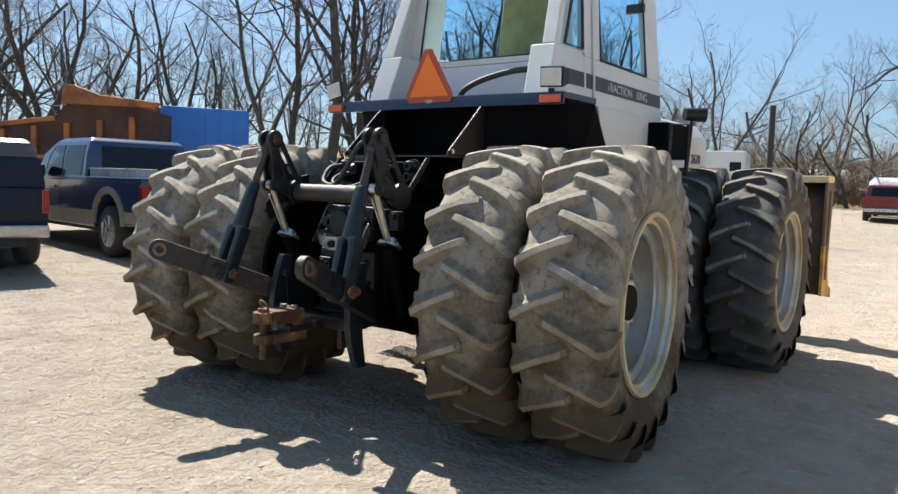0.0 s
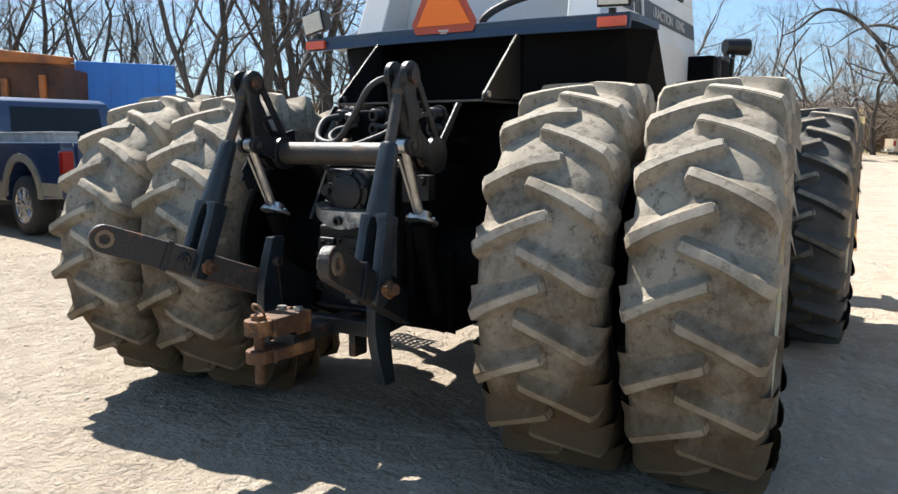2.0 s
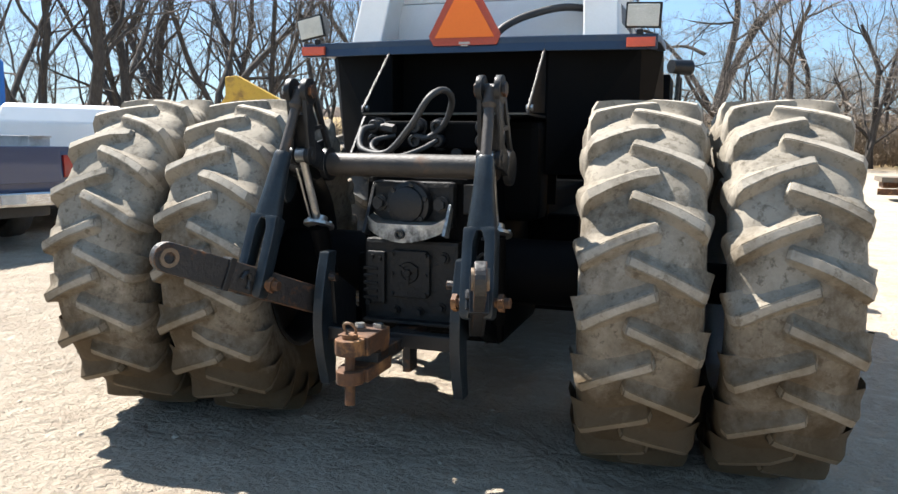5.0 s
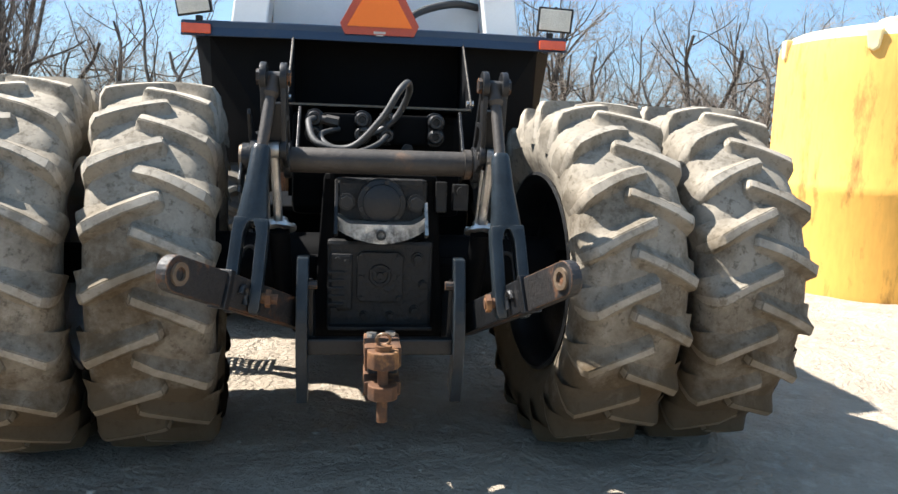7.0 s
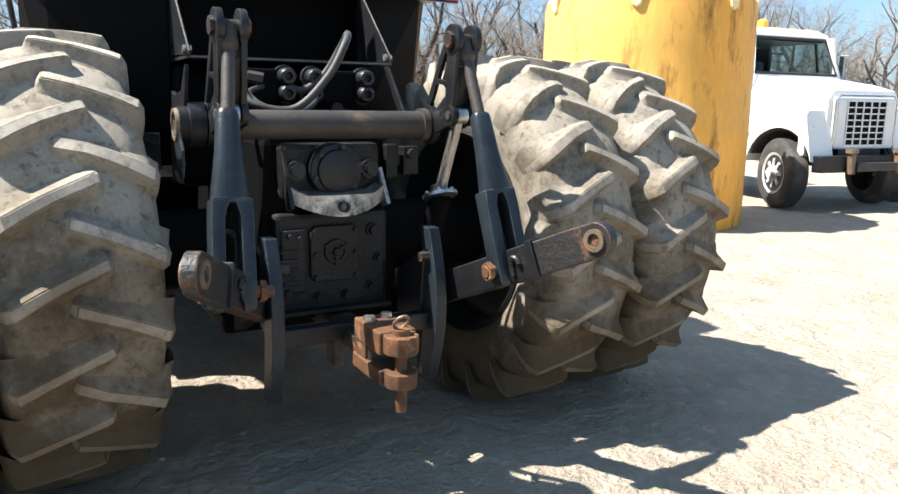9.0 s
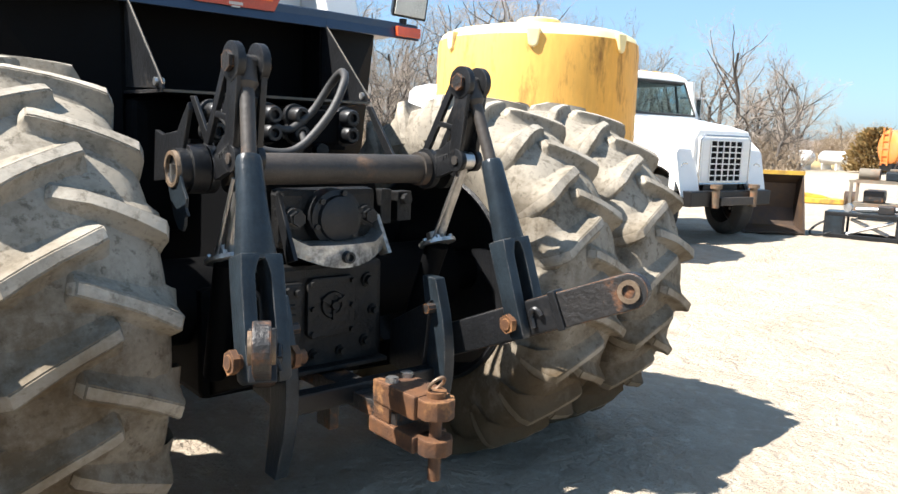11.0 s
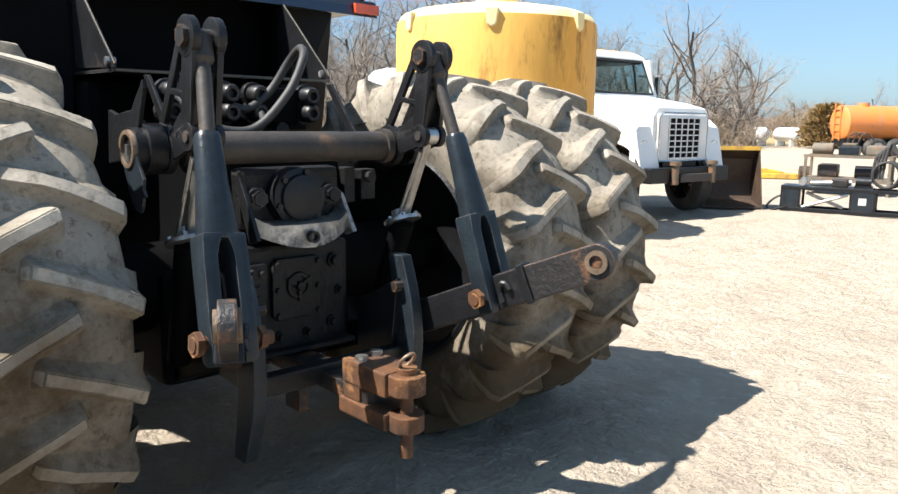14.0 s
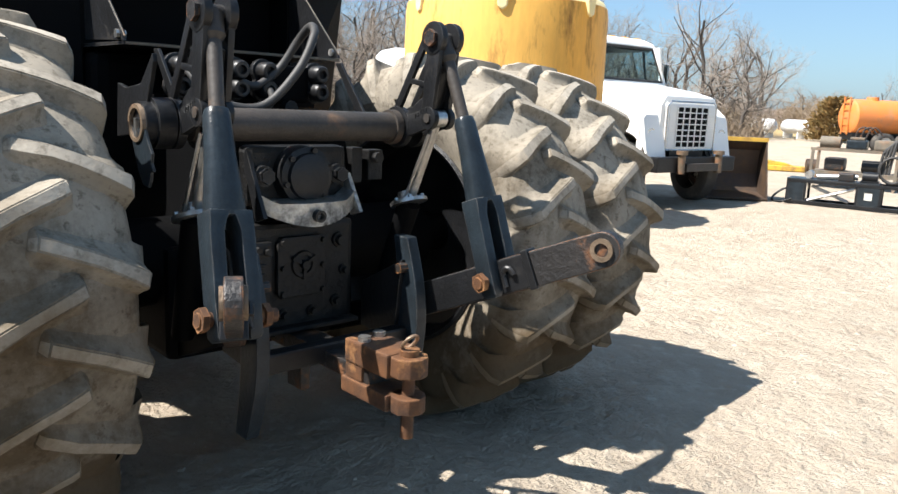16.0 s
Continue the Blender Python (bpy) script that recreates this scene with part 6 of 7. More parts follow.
    part("grille_rim", tube([(x, 0.545, z) for x, z in ((-0.62, 0.92), (0.62, 0.92), (0.65, 0.96), (0.65, 1.60), (0.57, 1.68), (-0.57, 1.68), (-0.65, 1.60), (-0.65, 0.96))], 0.014, 6, closed=True), CHROME, t, "dull bright grille rim")
    bp = part("bumper", box(-1.05, 1.05, 0.57, 0.74, 0.58, 0.82), BLACK, t, "worn steel bumper", bevel=0.02)
    part("plow_hitch", box(-0.40, 0.45, 0.70, 0.86, 0.60, 0.72), SHAFT, bp, bevel=0.01)
    for x in (-0.5, 0.5):
        part("hitch_post", rod((x, 0.78, 0.56), (x, 0.78, 0.86), 0.06, seg=12), BRASSY, bp, smooth=True)
        part("hitch_knob", rod((x, 0.78, 0.86), (x, 0.78, 0.92), 0.09, seg=12), BRASSY, bp, smooth=True)
    # cab: lower body, roof, four posts, glass and a simple inside
    low = loft([[(x, y, 0.95) for x, y in ((-1.0, -0.80), (1.0, -0.80), (1.0, -2.55), (-1.0, -2.55))],
                [(x, y, 2.01) for x, y in ((-1.0, -0.77), (1.0, -0.77), (1.0, -2.55), (-1.0, -2.55))]])
    cabp = part("truck_cab", low, WHITE, t, bevel=0.03)
    part("cab_roof", loft([[(x, y, 2.62) for x, y in ((-0.93, -1.00), (0.93, -1.00), (0.93, -2.52), (-0.93, -2.52))],
                           [(x, y, 2.69) for x, y in ((-0.92, -1.04), (0.92, -1.04), (0.92, -2.51), (-0.92, -2.51))],
                           [(x, y, 2.77) for x, y in ((-0.80, -1.18), (0.80, -1.18), (0.80, -2.42), (-0.80, -2.42))]]), WHITE, cabp, bevel=0.03)
    for s in (-1, 1):
        for ya, yb, yc, yd in ((-0.78, -0.87, -1.02, -0.86), (-2.28, -2.55, -2.28, -2.52)):
            part("cab_post", loft([[(s * 1.0, ya, 2.00), (s * 1.0, yb, 2.00), (s * 0.92, yb, 2.00), (s * 0.92, ya, 2.00)],
                                   [(s * 0.925, yc, 2.63), (s * 0.925, yd, 2.63), (s * 0.85, yd, 2.63), (s * 0.85, yc, 2.63)]]), WHITE, cabp, bevel=0.008)
        part("vent_bar", loft([[(s * 0.995, -1.20, 2.00), (s * 0.995, -1.23, 2.00), (s * 0.97, -1.23, 2.00), (s * 0.97, -1.20, 2.00)],
                               [(s * 0.92, -1.26, 2.63), (s * 0.92, -1.29, 2.63), (s * 0.89, -1.29, 2.63), (s * 0.89, -1.26, 2.63)]]), RUBBER, cabp)
    part("rear_wall", box(-0.90, 0.90, -2.54, -2.50, 2.00, 2.10), WHITE, cabp)
    part("headlining", box(-0.86, 0.86, -2.49, -1.08, 2.56, 2.612), RUBBER, cabp)
    part("inner_rear_trim", box(-0.85, 0.85, -2.495, -2.48, 2.03, 2.13), RUBBER, cabp)
    for s in (-1, 1):
        part("inner_rear_trim", box(min(s * 0.50, s * 0.90), max(s * 0.50, s * 0.90), -2.495, -2.48, 2.13, 2.555), RUBBER, cabp)
        part("inner_post_trim", box(min(s * 0.84, s * 0.90), max(s * 0.84, s * 0.90), -2.478, -2.20, 2.02, 2.555), RUBBER, cabp)
    part("windscreen_seal", tube([(-0.915, -0.80, 2.03), (0.915, -0.80, 2.03), (0.86, -1.03, 2.60), (-0.86, -1.03, 2.60)], 0.022, 6, closed=True), RUBBER, cabp, "black rubber seal")
    part("dash", box(-0.92, 0.92, -1.15, -0.87, 2.015, 2.06), RUBBER, cabp, bevel=0.02)
    for x in (-0.48, 0.48):
        part("seat", box(x - 0.27, x + 0.27, -2.36, -2.20, 2.015, 2.30), RUBBER, cabp, bevel=0.05)
    part("steering_wheel", tube([(0.48 + 0.22 * math.cos(a), -1.35 + 0.10 * math.sin(a), 2.08 + 0.16 * math.sin(a)) for a in [2 * math.pi * k / 20 for k in range(20)]], 0.016, 6, closed=True), RUBBER, cabp)
    bm = loft([[(-0.91, -0.81, 2.02), (0.91, -0.81, 2.02), (0.91, -0.82, 2.02), (-0.91, -0.82, 2.02)], [(-0.85, -1.05, 2.62), (0.85, -1.05, 2.62), (0.85, -1.06, 2.62), (-0.85, -1.06, 2.62)]])
    ws = part("windscreen", bm, TRUCK_GLASS, cabp)
    rw = part("rear_window", box(-0.80, 0.80, -2.525, -2.52, 2.10, 2.62), TRUCK_GLASS, cabp)
    for g in (ws, rw):
        g.visible_shadow = False
    for s in (-1, 1):
        bm = bmesh.new()
        q = [(-0.87, 2.02), (-2.28, 2.02), (-2.28, 2.62), (-0.86, 2.62)]
        a = [bm.verts.new((s * (0.985 - 0.08 * (z - 2.01) / 0.63), y, z)) for y, z in q]
        c = [bm.verts.new((s * (0.978 - 0.08 * (z - 2.01) / 0.63), y, z)) for y, z in q]
        bm.faces.new(a)
        bm.faces.new(c[::-1])
        for i in range(4):
            bm.faces.new((a[i], c[i], c[(i + 1) % 4], a[(i + 1) % 4]))
        bmesh.ops.recalc_face_normals(bm, faces=bm.faces)
        dw = part("door_window", bm, TRUCK_GLASS, cabp)
        dw.visible_shadow = False
        for yy in (-0.86, -2.30):
            part("door_gap", box(min(s * 0.99, s * 1.003), max(s * 0.99, s * 1.003), yy - 0.006, yy + 0.006, 0.98, 2.00), RUBBER, cabp)
        part("mirror", box(s * 1.16 - 0.02, s * 1.16 + 0.02, -0.87, -0.94, 1.98, 2.34), CHROME, cabp, bevel=0.01)
        part("mirror_arm", tube([(s * 0.98, -1.2, 2.36), (s * 1.16, -0.80, 2.36), (s * 1.16, -0.80, 1.95), (s * 1.0, -1.2, 2.01)], 0.012, 6), CHROME, cabp)
        for k in range(10):
            part("door_emblem", box(min(s * 1.0, s * 1.004), max(s * 1.0, s * 1.004), -0.022, 0.022, 0.105, 0.135, m=pose(0, -1.45, 1.60, 36 * k)), STRIPE, cabp)
        part("door_emblem", box(min(s * 1.0, s * 1.004), max(s * 1.0, s * 1.004), -1.49, -1.41, 1.585, 1.615), STRIPE, cabp)
        part("door_handle", box(min(s * 1.0, s * 1.03), max(s * 1.0, s * 1.03), -2.1, -1.98, 1.50, 1.54), CHROME, cabp)
    for k in range(5):
        x = -0.7 + 0.35 * k
        part("roof_marker", box(x - 0.06, x + 0.06, -1.32, -1.22, 2.745, 2.79), TANK, cabp, bevel=0.01)
    part("beacon", lathe([(2.75, 0.09), (2.89, 0.085), (2.93, 0.05), (2.93, 0.001)], 16, "z", m=Matrix.Translation((0.15, -1.45, 0.0))), TANK, cabp, "amber beacon", smooth=True)
    part("truck_frame", box(-0.45, 0.45, -6.5, 0.5, 0.62, 0.92), BLACK, t)
    part("dump_body", box(-1.15, 1.15, -6.6, -2.8, 1.05, 2.2), WHITE, t, bevel=0.03)
    for s in (-1, 1):
        road_wheel(t, s * 0.98, 0, 0.52, 0.30, s, -18, hub=CHROME, disc_mat=RUSTY)
        road_wheel(t, s * 0.92, -4.8, 0.52, 0.5, s)
    return t


plow_truck()

# loader bucket, yellow machine part and attachments on the yard
bk = thing("loader_bucket", pose(11.18, 5.07, 0, 0, 0, 138), "worn brown steel loader bucket resting on the ground", "bucket")
bm = prism([(0.0, 0.0), (0.75, 0.02), (0.76, 0.06), (0.25, 0.14), (0.10, 0.45), (0.18, 0.90), (0.42, 1.06), (0.38, 1.12), (0.06, 0.98), (-0.04, 0.45)], -0.50, 0.50, "x")
part("bucket_shell", bm, BUCKET, bk, bevel=0.01)
for s in (-1, 1):
    part("bucket_side", prism([(0.0, 0.0), (0.75, 0.02), (0.42, 1.10), (0.06, 1.0), (-0.04, 0.45)], s * 0.51 - 0.015, s * 0.51 + 0.015, "x"), BUCKET, bk)
part("bucket_lip", box(-0.53, 0.53, 0.36, 0.46, 1.06, 1.13), YELLOW, bk, "yellow bucket edge")

yb = thing("plow_part", pose(19.4, 8.3, 0, 0, 0, -56) @ Matrix.Scale(0.7, 4), "yellow machine part lying on the gravel", "machine part")
part("beam", box(-1.0, 0.9, -0.25, 0.25, 0.0, 0.22), YELLOW, yb, bevel=0.04)
part("drum", rod((0.9, -0.3, 0.28), (1.3, -0.3, 0.28), 0.28, seg=20), BUCKET, yb, smooth=True)
part("arm", prism([(-1.0, 0.22), (0.5, 0.22), (0.1, 0.34), (-0.5, 0.42)], -0.1, 0.05, "y"), YELLOW, yb, bevel=0.03)

at = thing("skid_attachment", pose(11.91, 3.18, 0, 0, 0, -72), "dark grey steel hydraulic attachment frame on the ground", "machine attachment")
for z, h in ((0.04, 0.035), (0.42, 0.028)):
    part("rail", box(-0.95, 0.95, -0.28, -0.22, z - h, z + h), BLACK, at, bevel=0.006)
    part("rail", box(-0.95, 0.95, 0.22, 0.28, z - h, z + h), BLACK, at, bevel=0.006)
part("face_plate", box(-0.92, -0.66, -0.276, -0.262, 0.07, 0.40), SLATE, at)
part("face_plate", box(0.20, 0.52, -0.276, -0.262, 0.07, 0.40), SLATE, at)
part("warning_label", box(0.30, 0.42, -0.281, -0.277, 0.18, 0.30), LETTER, at, "pale unreadable label")
part("top_plate", box(-0.95, 0.50, -0.27, 0.27, 0.449, 0.462), SLATE, at)
for x in (-0.93, -0.64, 0.18, 0.54, 0.93):
    part("upright", box(x - 0.02, x + 0.02, -0.27, -0.23, 0.05, 0.42), BLACK, at)
    part("upright", box(x - 0.02, x + 0.02, 0.23, 0.27, 0.05, 0.42), BLACK, at)
part("brace", rod((-0.60, -0.20, 0.08), (0.12, -0.20, 0.34), 0.03, seg=8), STEEL, at)
part("brace", rod((-0.55, -0.10, 0.34), (0.05, -0.10, 0.10), 0.03, seg=8), SEPIA_GREY, at)
part("cylinder", rod((-0.50, 0.0, 0.50), (0.15, 0.0, 0.54), 0.05, seg=12), STEEL, at, smooth=True)
part("motor", rod((0.22, -0.05, 0.56), (0.46, -0.05, 0.56), 0.09, seg=16), BLACK, at, smooth=True)
part("motor_mount", box(0.2, 0.48, -0.12, 0.08, 0.46, 0.50), BLACK, at)
for k in range(4):
    q = smooth_path([(0.45 + 0.05 * k, 0.0, 0.62), (0.50 + 0.05 * k, 0.05, 1.02 + 0.04 * k), (0.72, 0.1, 1.12 + 0.03 * k), (0.88, 0.05, 0.9), (0.86, 0.0, 0.6)], 5)
    part("hose", tube(q, 0.025, 7), RUBBER, at, smooth=True)
for k in range(3):
    a0 = 0.5 * k
    part("hose_coil", tube([(0.66 + 0.02 * k + (0.20 + 0.03 * k) * math.cos(a), -0.05 + 0.05 * k, 0.70 + 0.22 * math.sin(a)) for a in [a0 + 2 * math.pi * i / 20 for i in range(20)]], 0.022, 7, closed=True), RUBBER, at, smooth=True)
part("valve_bank", box(-0.15, 0.10, -0.15, 0.1, 0.462, 0.60), RUSTY, at, bevel=0.02)
part("reel", rod((-0.62, -0.12, 0.53), (-0.62, 0.12, 0.53), 0.07, seg=14), STEEL, at, smooth=True)
for k in range(2):
    q = smooth_path([(-0.85, -0.1 + 0.1 * k, 0.3), (-1.05, -0.1, 0.22), (-1.18, -0.2, 0.06), (-1.02, -0.4, 0.03), (-0.82, -0.35, 0.1)], 5)
    part("hose", tube(q, 0.02, 7), RUBBER, at, smooth=True)

rk = thing("steel_rack", pose(16.2, 4.9, 0, 0, 0, -74), "tan weathered steel rack standing on the gravel", "rack")
for x in (-0.85, 0.85):
    for y in (-0.4, 0.4):
        part("rack_post", box(x - 0.03, x + 0.03, y - 0.03, y + 0.03, 0, 0.85), WEATHERED, rk)
for z in (0.30, 0.84):
    for y in (-0.4, 0.4):
        part("rack_rail", box(-0.90, 0.90, y - 0.025, y + 0.025, z - 0.03, z + 0.03), WEATHERED, rk)
    for x in (-0.85, 0.0, 0.85):
        part("rack_cross", box(x - 0.025, x + 0.025, -0.4, 0.4, z - 0.02, z + 0.02), WEATHERED, rk)
part("rack_engine", box(-0.22, 0.20, -0.2, 0.2, 0.87, 1.08), SLATE, rk, bevel=0.04)
part("fuel_tank", rod((-0.78, 0.05, 1.0), (-0.36, 0.05, 1.0), 0.13, seg=16), WEATHERED, rk, smooth=True)
part("gear_case", box(0.34, 0.74, -0.22, 0.18, 0.87, 1.10), WEATHERED, rk, bevel=0.05)
part("gear_flange", rod((0.74, 0, 0.98), (0.82, 0, 0.98), 0.12, seg=16), RUSTY, rk, smooth=True)
part("shelf_board", box(-0.85, 0.85, -0.38, 0.38, 0.335, 0.36), WEATHERED, rk)
part("motor_case", box(-0.62, -0.20, -0.25, 0.2, 0.36, 0.66), RUSTY, rk, bevel=0.06)
part("pump_case", rod((0.15, -0.1, 0.50), (0.60, -0.1, 0.50), 0.14, seg=14), BLACK, rk, smooth=True)
for k in range(3):
    part("exhaust_pipe", tube(smooth_path([(-0.1 + 0.1 * k, 0.1, 1.05), (-0.05 + 0.12 * k, 0.12, 1.30), (0.1 + 0.1 * k, 0.15, 1.36), (0.25 + 0.1 * k, 0.15, 1.2)], 5), 0.02, 7), RUSTY, rk, smooth=True)
part("engine_cover", box(-0.16, 0.14, -0.15, 0.15, 1.08, 1.14), WEATHERED, rk, bevel=0.02)

tk = thing("tanker_truck", pose(38.23, 14.86, -0.1, 0, 0, -34), "orange tank trailer with a rear ladder parked far off", "tanker truck")
bm = lathe([(-4.28, 0.01), (-4.27, 0.45), (-4.22, 0.78), (-4.15, 0.87), (4.5, 0.87), (4.5, 0.01)], 40, "x", m=pose(4.2, 0, 1.78))
part("tank_shell", bm, ORANGE_TANK, tk, smooth=True)
part("tank_frame", box(0.0, 8.6, -0.5, 0.5, 0.65, 1.0), BLACK, tk)
for k in range(5):
    part("ladder_rung", box(-0.12, -0.08, -0.25, 0.25, 1.0 + 0.36 * k, 1.05 + 0.36 * k), ORANGE_TANK, tk)
for y in (-0.25, 0.25):
    part("ladder_rail", box(-0.13, -0.08, y - 0.03, y + 0.03, 0.9, 2.75), ORANGE_TANK, tk)
part("hatch", lathe([(2.6, 0.3), (2.78, 0.28), (2.78, 0.01)], 20, "z", m=Matrix.Translation((1.2, 0, 0))), ORANGE_TANK, tk)
for x in (1.4, 2.6):
    for s in (-1, 1):
        m_ = road_wheel(tk, s * 0.0, 0, 0.52, 0.5, s)
        m_.matrix_basis = pose(x, s * 0.95, 0.52, 0, 0, 90)

for px, py in ((54.0, 25.4), (51.5, 26.6)):
    pt = thing("propane_tank", pose(px, py, 0, 0, 0, 62), "white propane tank on legs in dry weeds", "propane tank", "propane tanks")
    bm = lathe([(-1.35, 0.01), (-1.33, 0.25), (-1.22, 0.42), (-1.05, 0.5), (1.05, 0.5), (1.22, 0.42), (1.33, 0.25), (1.35, 0.01)], 24, "x", m=Matrix.Translation((0, 0, 0.85)))
    part("vessel", bm, WHITE, pt, smooth=True)
    for x in (-0.8, 0.8):
        part("leg", box(x - 0.08, x + 0.08, -0.35, 0.35, 0, 0.45), WHITE, pt)

# far things behind the tractor
db = thing("dump_box", pose(-18.84, 6.45, 0.3, 0, 0, 40), "rusty orange dump box with raised edges standing behind the parked cars", "dump box")
for y0 in (-1.2, 1.1):
    part("box_side", prism([(-2.9, 1.2), (2.4, 1.2), (2.5, 2.9), (1.9, 3.0), (0.3, 3.05), (-0.1, 2.55), (-2.9, 2.2)], y0, y0 + 0.1, "y"), DUMP, db, bevel=0.02)
    part("box_lip", prism([(0.2, 3.0), (2.6, 2.95), (2.75, 3.1), (1.2, 3.25), (0.5, 3.5), (0.25, 3.45)], y0 - 0.12, y0 + 0.12, "y"), DUMP_LIP, db, "flared orange lip", bevel=0.02)
    part("box_rail", prism([(-3.0, 2.15), (0.0, 2.55), (0.0, 2.68), (-3.0, 2.28)], y0 - 0.08, y0 + 0.16, "y"), DUMP_LIP, db, "orange top rail", bevel=0.02)
part("box_floor", box(-2.6, 2.4, -1.15, 1.15, 1.15, 1.3), DUMP, db)
part("head_board", box(2.3, 2.42, -1.15, 1.15, 1.2, 2.9), DUMP, db)
for k in range(6):
    part("rib", box(-2.3 + 0.85 * k, -2.16 + 0.85 * k, -1.30, -1.18, 1.2, 2.20 + 0.10 * k), DUMP_LIP, db, "scraped orange rib", bevel=0.015)
part("lower_rail", box(-2.9, 2.4, -1.29, -1.19, 1.55, 1.66), DUMP_LIP, db, bevel=0.015)
for x in (-1.8, 0, 1.6):
    part("box_stand", box(x - 0.2, x + 0.2, -0.9, 0.9, 0, 1.15), BLACK, db)
bb = thing("blue_container", pose(-18.10, 9.87, 0.25, 0, 0, 64), "bright blue steel container box behind the parked cars", "container")
part("container_shell", box(-1.2, 1.2, -1.3, 1.3, 0.2, 3.25), BLUE_BOX, bb, bevel=0.03)
for k in range(7):
    part("container_rib", box(-1.2 + 0.4 * k - 0.02, -1.2 + 0.4 * k + 0.02, -1.315, -1.3, 0.3, 3.2), BLUE_BOX, bb)
part("container_base", box(-1.1, 1.1, -1.2, 1.2, 0, 0.2), BLACK, bb)
ya = thing("crane_arm", pose(-13.15, 16.02, 0.3, 0, 0, 20), "yellow machine boom rising behind the tractor tyres", "excavator")
bm = prism([(-1.2, 1.4), (0.9, 2.2), (1.0, 2.5), (-0.4, 3.25), (-0.75, 3.2), (-0.75, 2.6), (-1.4, 1.9)], -0.2, 0.2, "y")
part("boom", bm, YELLOW, ya, bevel=0.04)
part("boom_base", box(-1.6, 1.2, -1.0, 1.0, 0.5, 1.5), YELLOW, ya, bevel=0.08)
for s in (-1, 1):
    part("track", box(-1.8, 1.4, s * 0.9 - 0.25, s * 0.9 + 0.25, 0, 0.6), BLACK, ya, bevel=0.2)
tr = thing("flatbed_trailer", pose(8.29, 25.21, 0, 0, 0, -2), "low brown flatbed trailer with stacked lumber", "trailer")
part("trailer_deck", box(-3.5, 3.5, -1.1, 1.1, 0.62, 0.78), WEATHERED, tr)
part("trailer_rail", box(-3.6, 3.6, -1.16, -1.08, 0.22, 0.42), RUST, tr)
for k in range(5):
    part("lumber", box(-2.6 + 0.2 * k, 1.8 + 0.25 * k, -0.8 + 0.35 * k, -0.5 + 0.35 * k, 0.78, 0.98), WEATHERED, tr)
part("trailer_frame", box(-3.4, 3.4, -0.6, 0.6, 0.42, 0.62), RUST, tr)
for x in (-0.6, 0.6):
    for s in (-1, 1):
        w_ = road_wheel(tr, 0, 0, 0.36, 0.22, s)
        w_.matrix_basis = pose(x, s * 0.95, 0.36, 0, 0, 90)
pl = part("utility_post", rod((0, 0, 0), (0, 0, 4.25), 0.10, 0.09, seg=14), PIPE, None, smooth=True, m=pose(-4.66, 21.21, 0))
tagged(pl, "dark weathered steel post standing in the yard", "post")
wt = thing("white_tank", pose(-14.3, 69.4, ground_z(-14.3, 69.4)) @ Matrix.Scale(1.5, 4), "white rounded tank on a low trailer far off", "tank", "white tanks")
part("vessel", lathe([(-1.2, 0.01), (-1.15, 0.4), (-0.95, 0.62), (0.95, 0.62), (1.15, 0.4), (1.2, 0.01)], 24, "x", m=Matrix.Translation((0, 0, 1.25))), WHITE, wt, smooth=True)
part("trailer", box(-1.3, 1.3, -0.6, 0.6, 0.3, 0.62), BLACK, wt)
for s in (-1, 1):
    road_wheel(wt, s * 0.8, 0, 0.3, 0.2, s)
wt_near = copy_thing(wt, pose(-5.6, 48.4, ground_z(-5.6, 48.4), 0, 0, 8))
wt_near.matrix_basis = pose(-5.6, 48.4, ground_z(-5.6, 48.4), 0, 0, 8) @ Matrix.Scale(1.25, 4)
vb = thing("box_truck", pose(-12.4, 38.8, ground_z(-12.4, 38.8), 0, 0, 14), "white box truck parked at the edge of the field", "truck")
part("truck_body", box(-1.05, 1.05, 0.0, 3.6, 0.75, 3.35), WHITE, vb, bevel=0.08)
part("rear_window", box(0.25, 0.85, -0.012, 0.004, 2.25, 2.75), AUTO_GLASS, vb)
part("bumper", box(-1.0, 1.0, -0.10, 0.0, 0.50, 0.70), BLACK, vb, bevel=0.02)
part("truck_frame", box(-0.5, 0.5, 0.1, 3.5, 0.52, 0.75), BLACK, vb)
for y_ in (0.7, 3.0):
    for s in (-1, 1):
        road_wheel(vb, s * 0.88, y_, 0.42, 0.26, s)
wk = thing("white_vat", pose(15.42, 21.57, 0), "white rounded plastic tank behind the tractor", "tank")
part("vessel", lathe([(0, 1.0), (2.4, 1.0), (3.1, 0.95), (3.3, 0.75), (3.42, 0.3), (3.42, 0.01)], 32, "z"), WHITE, wk, smooth=True)


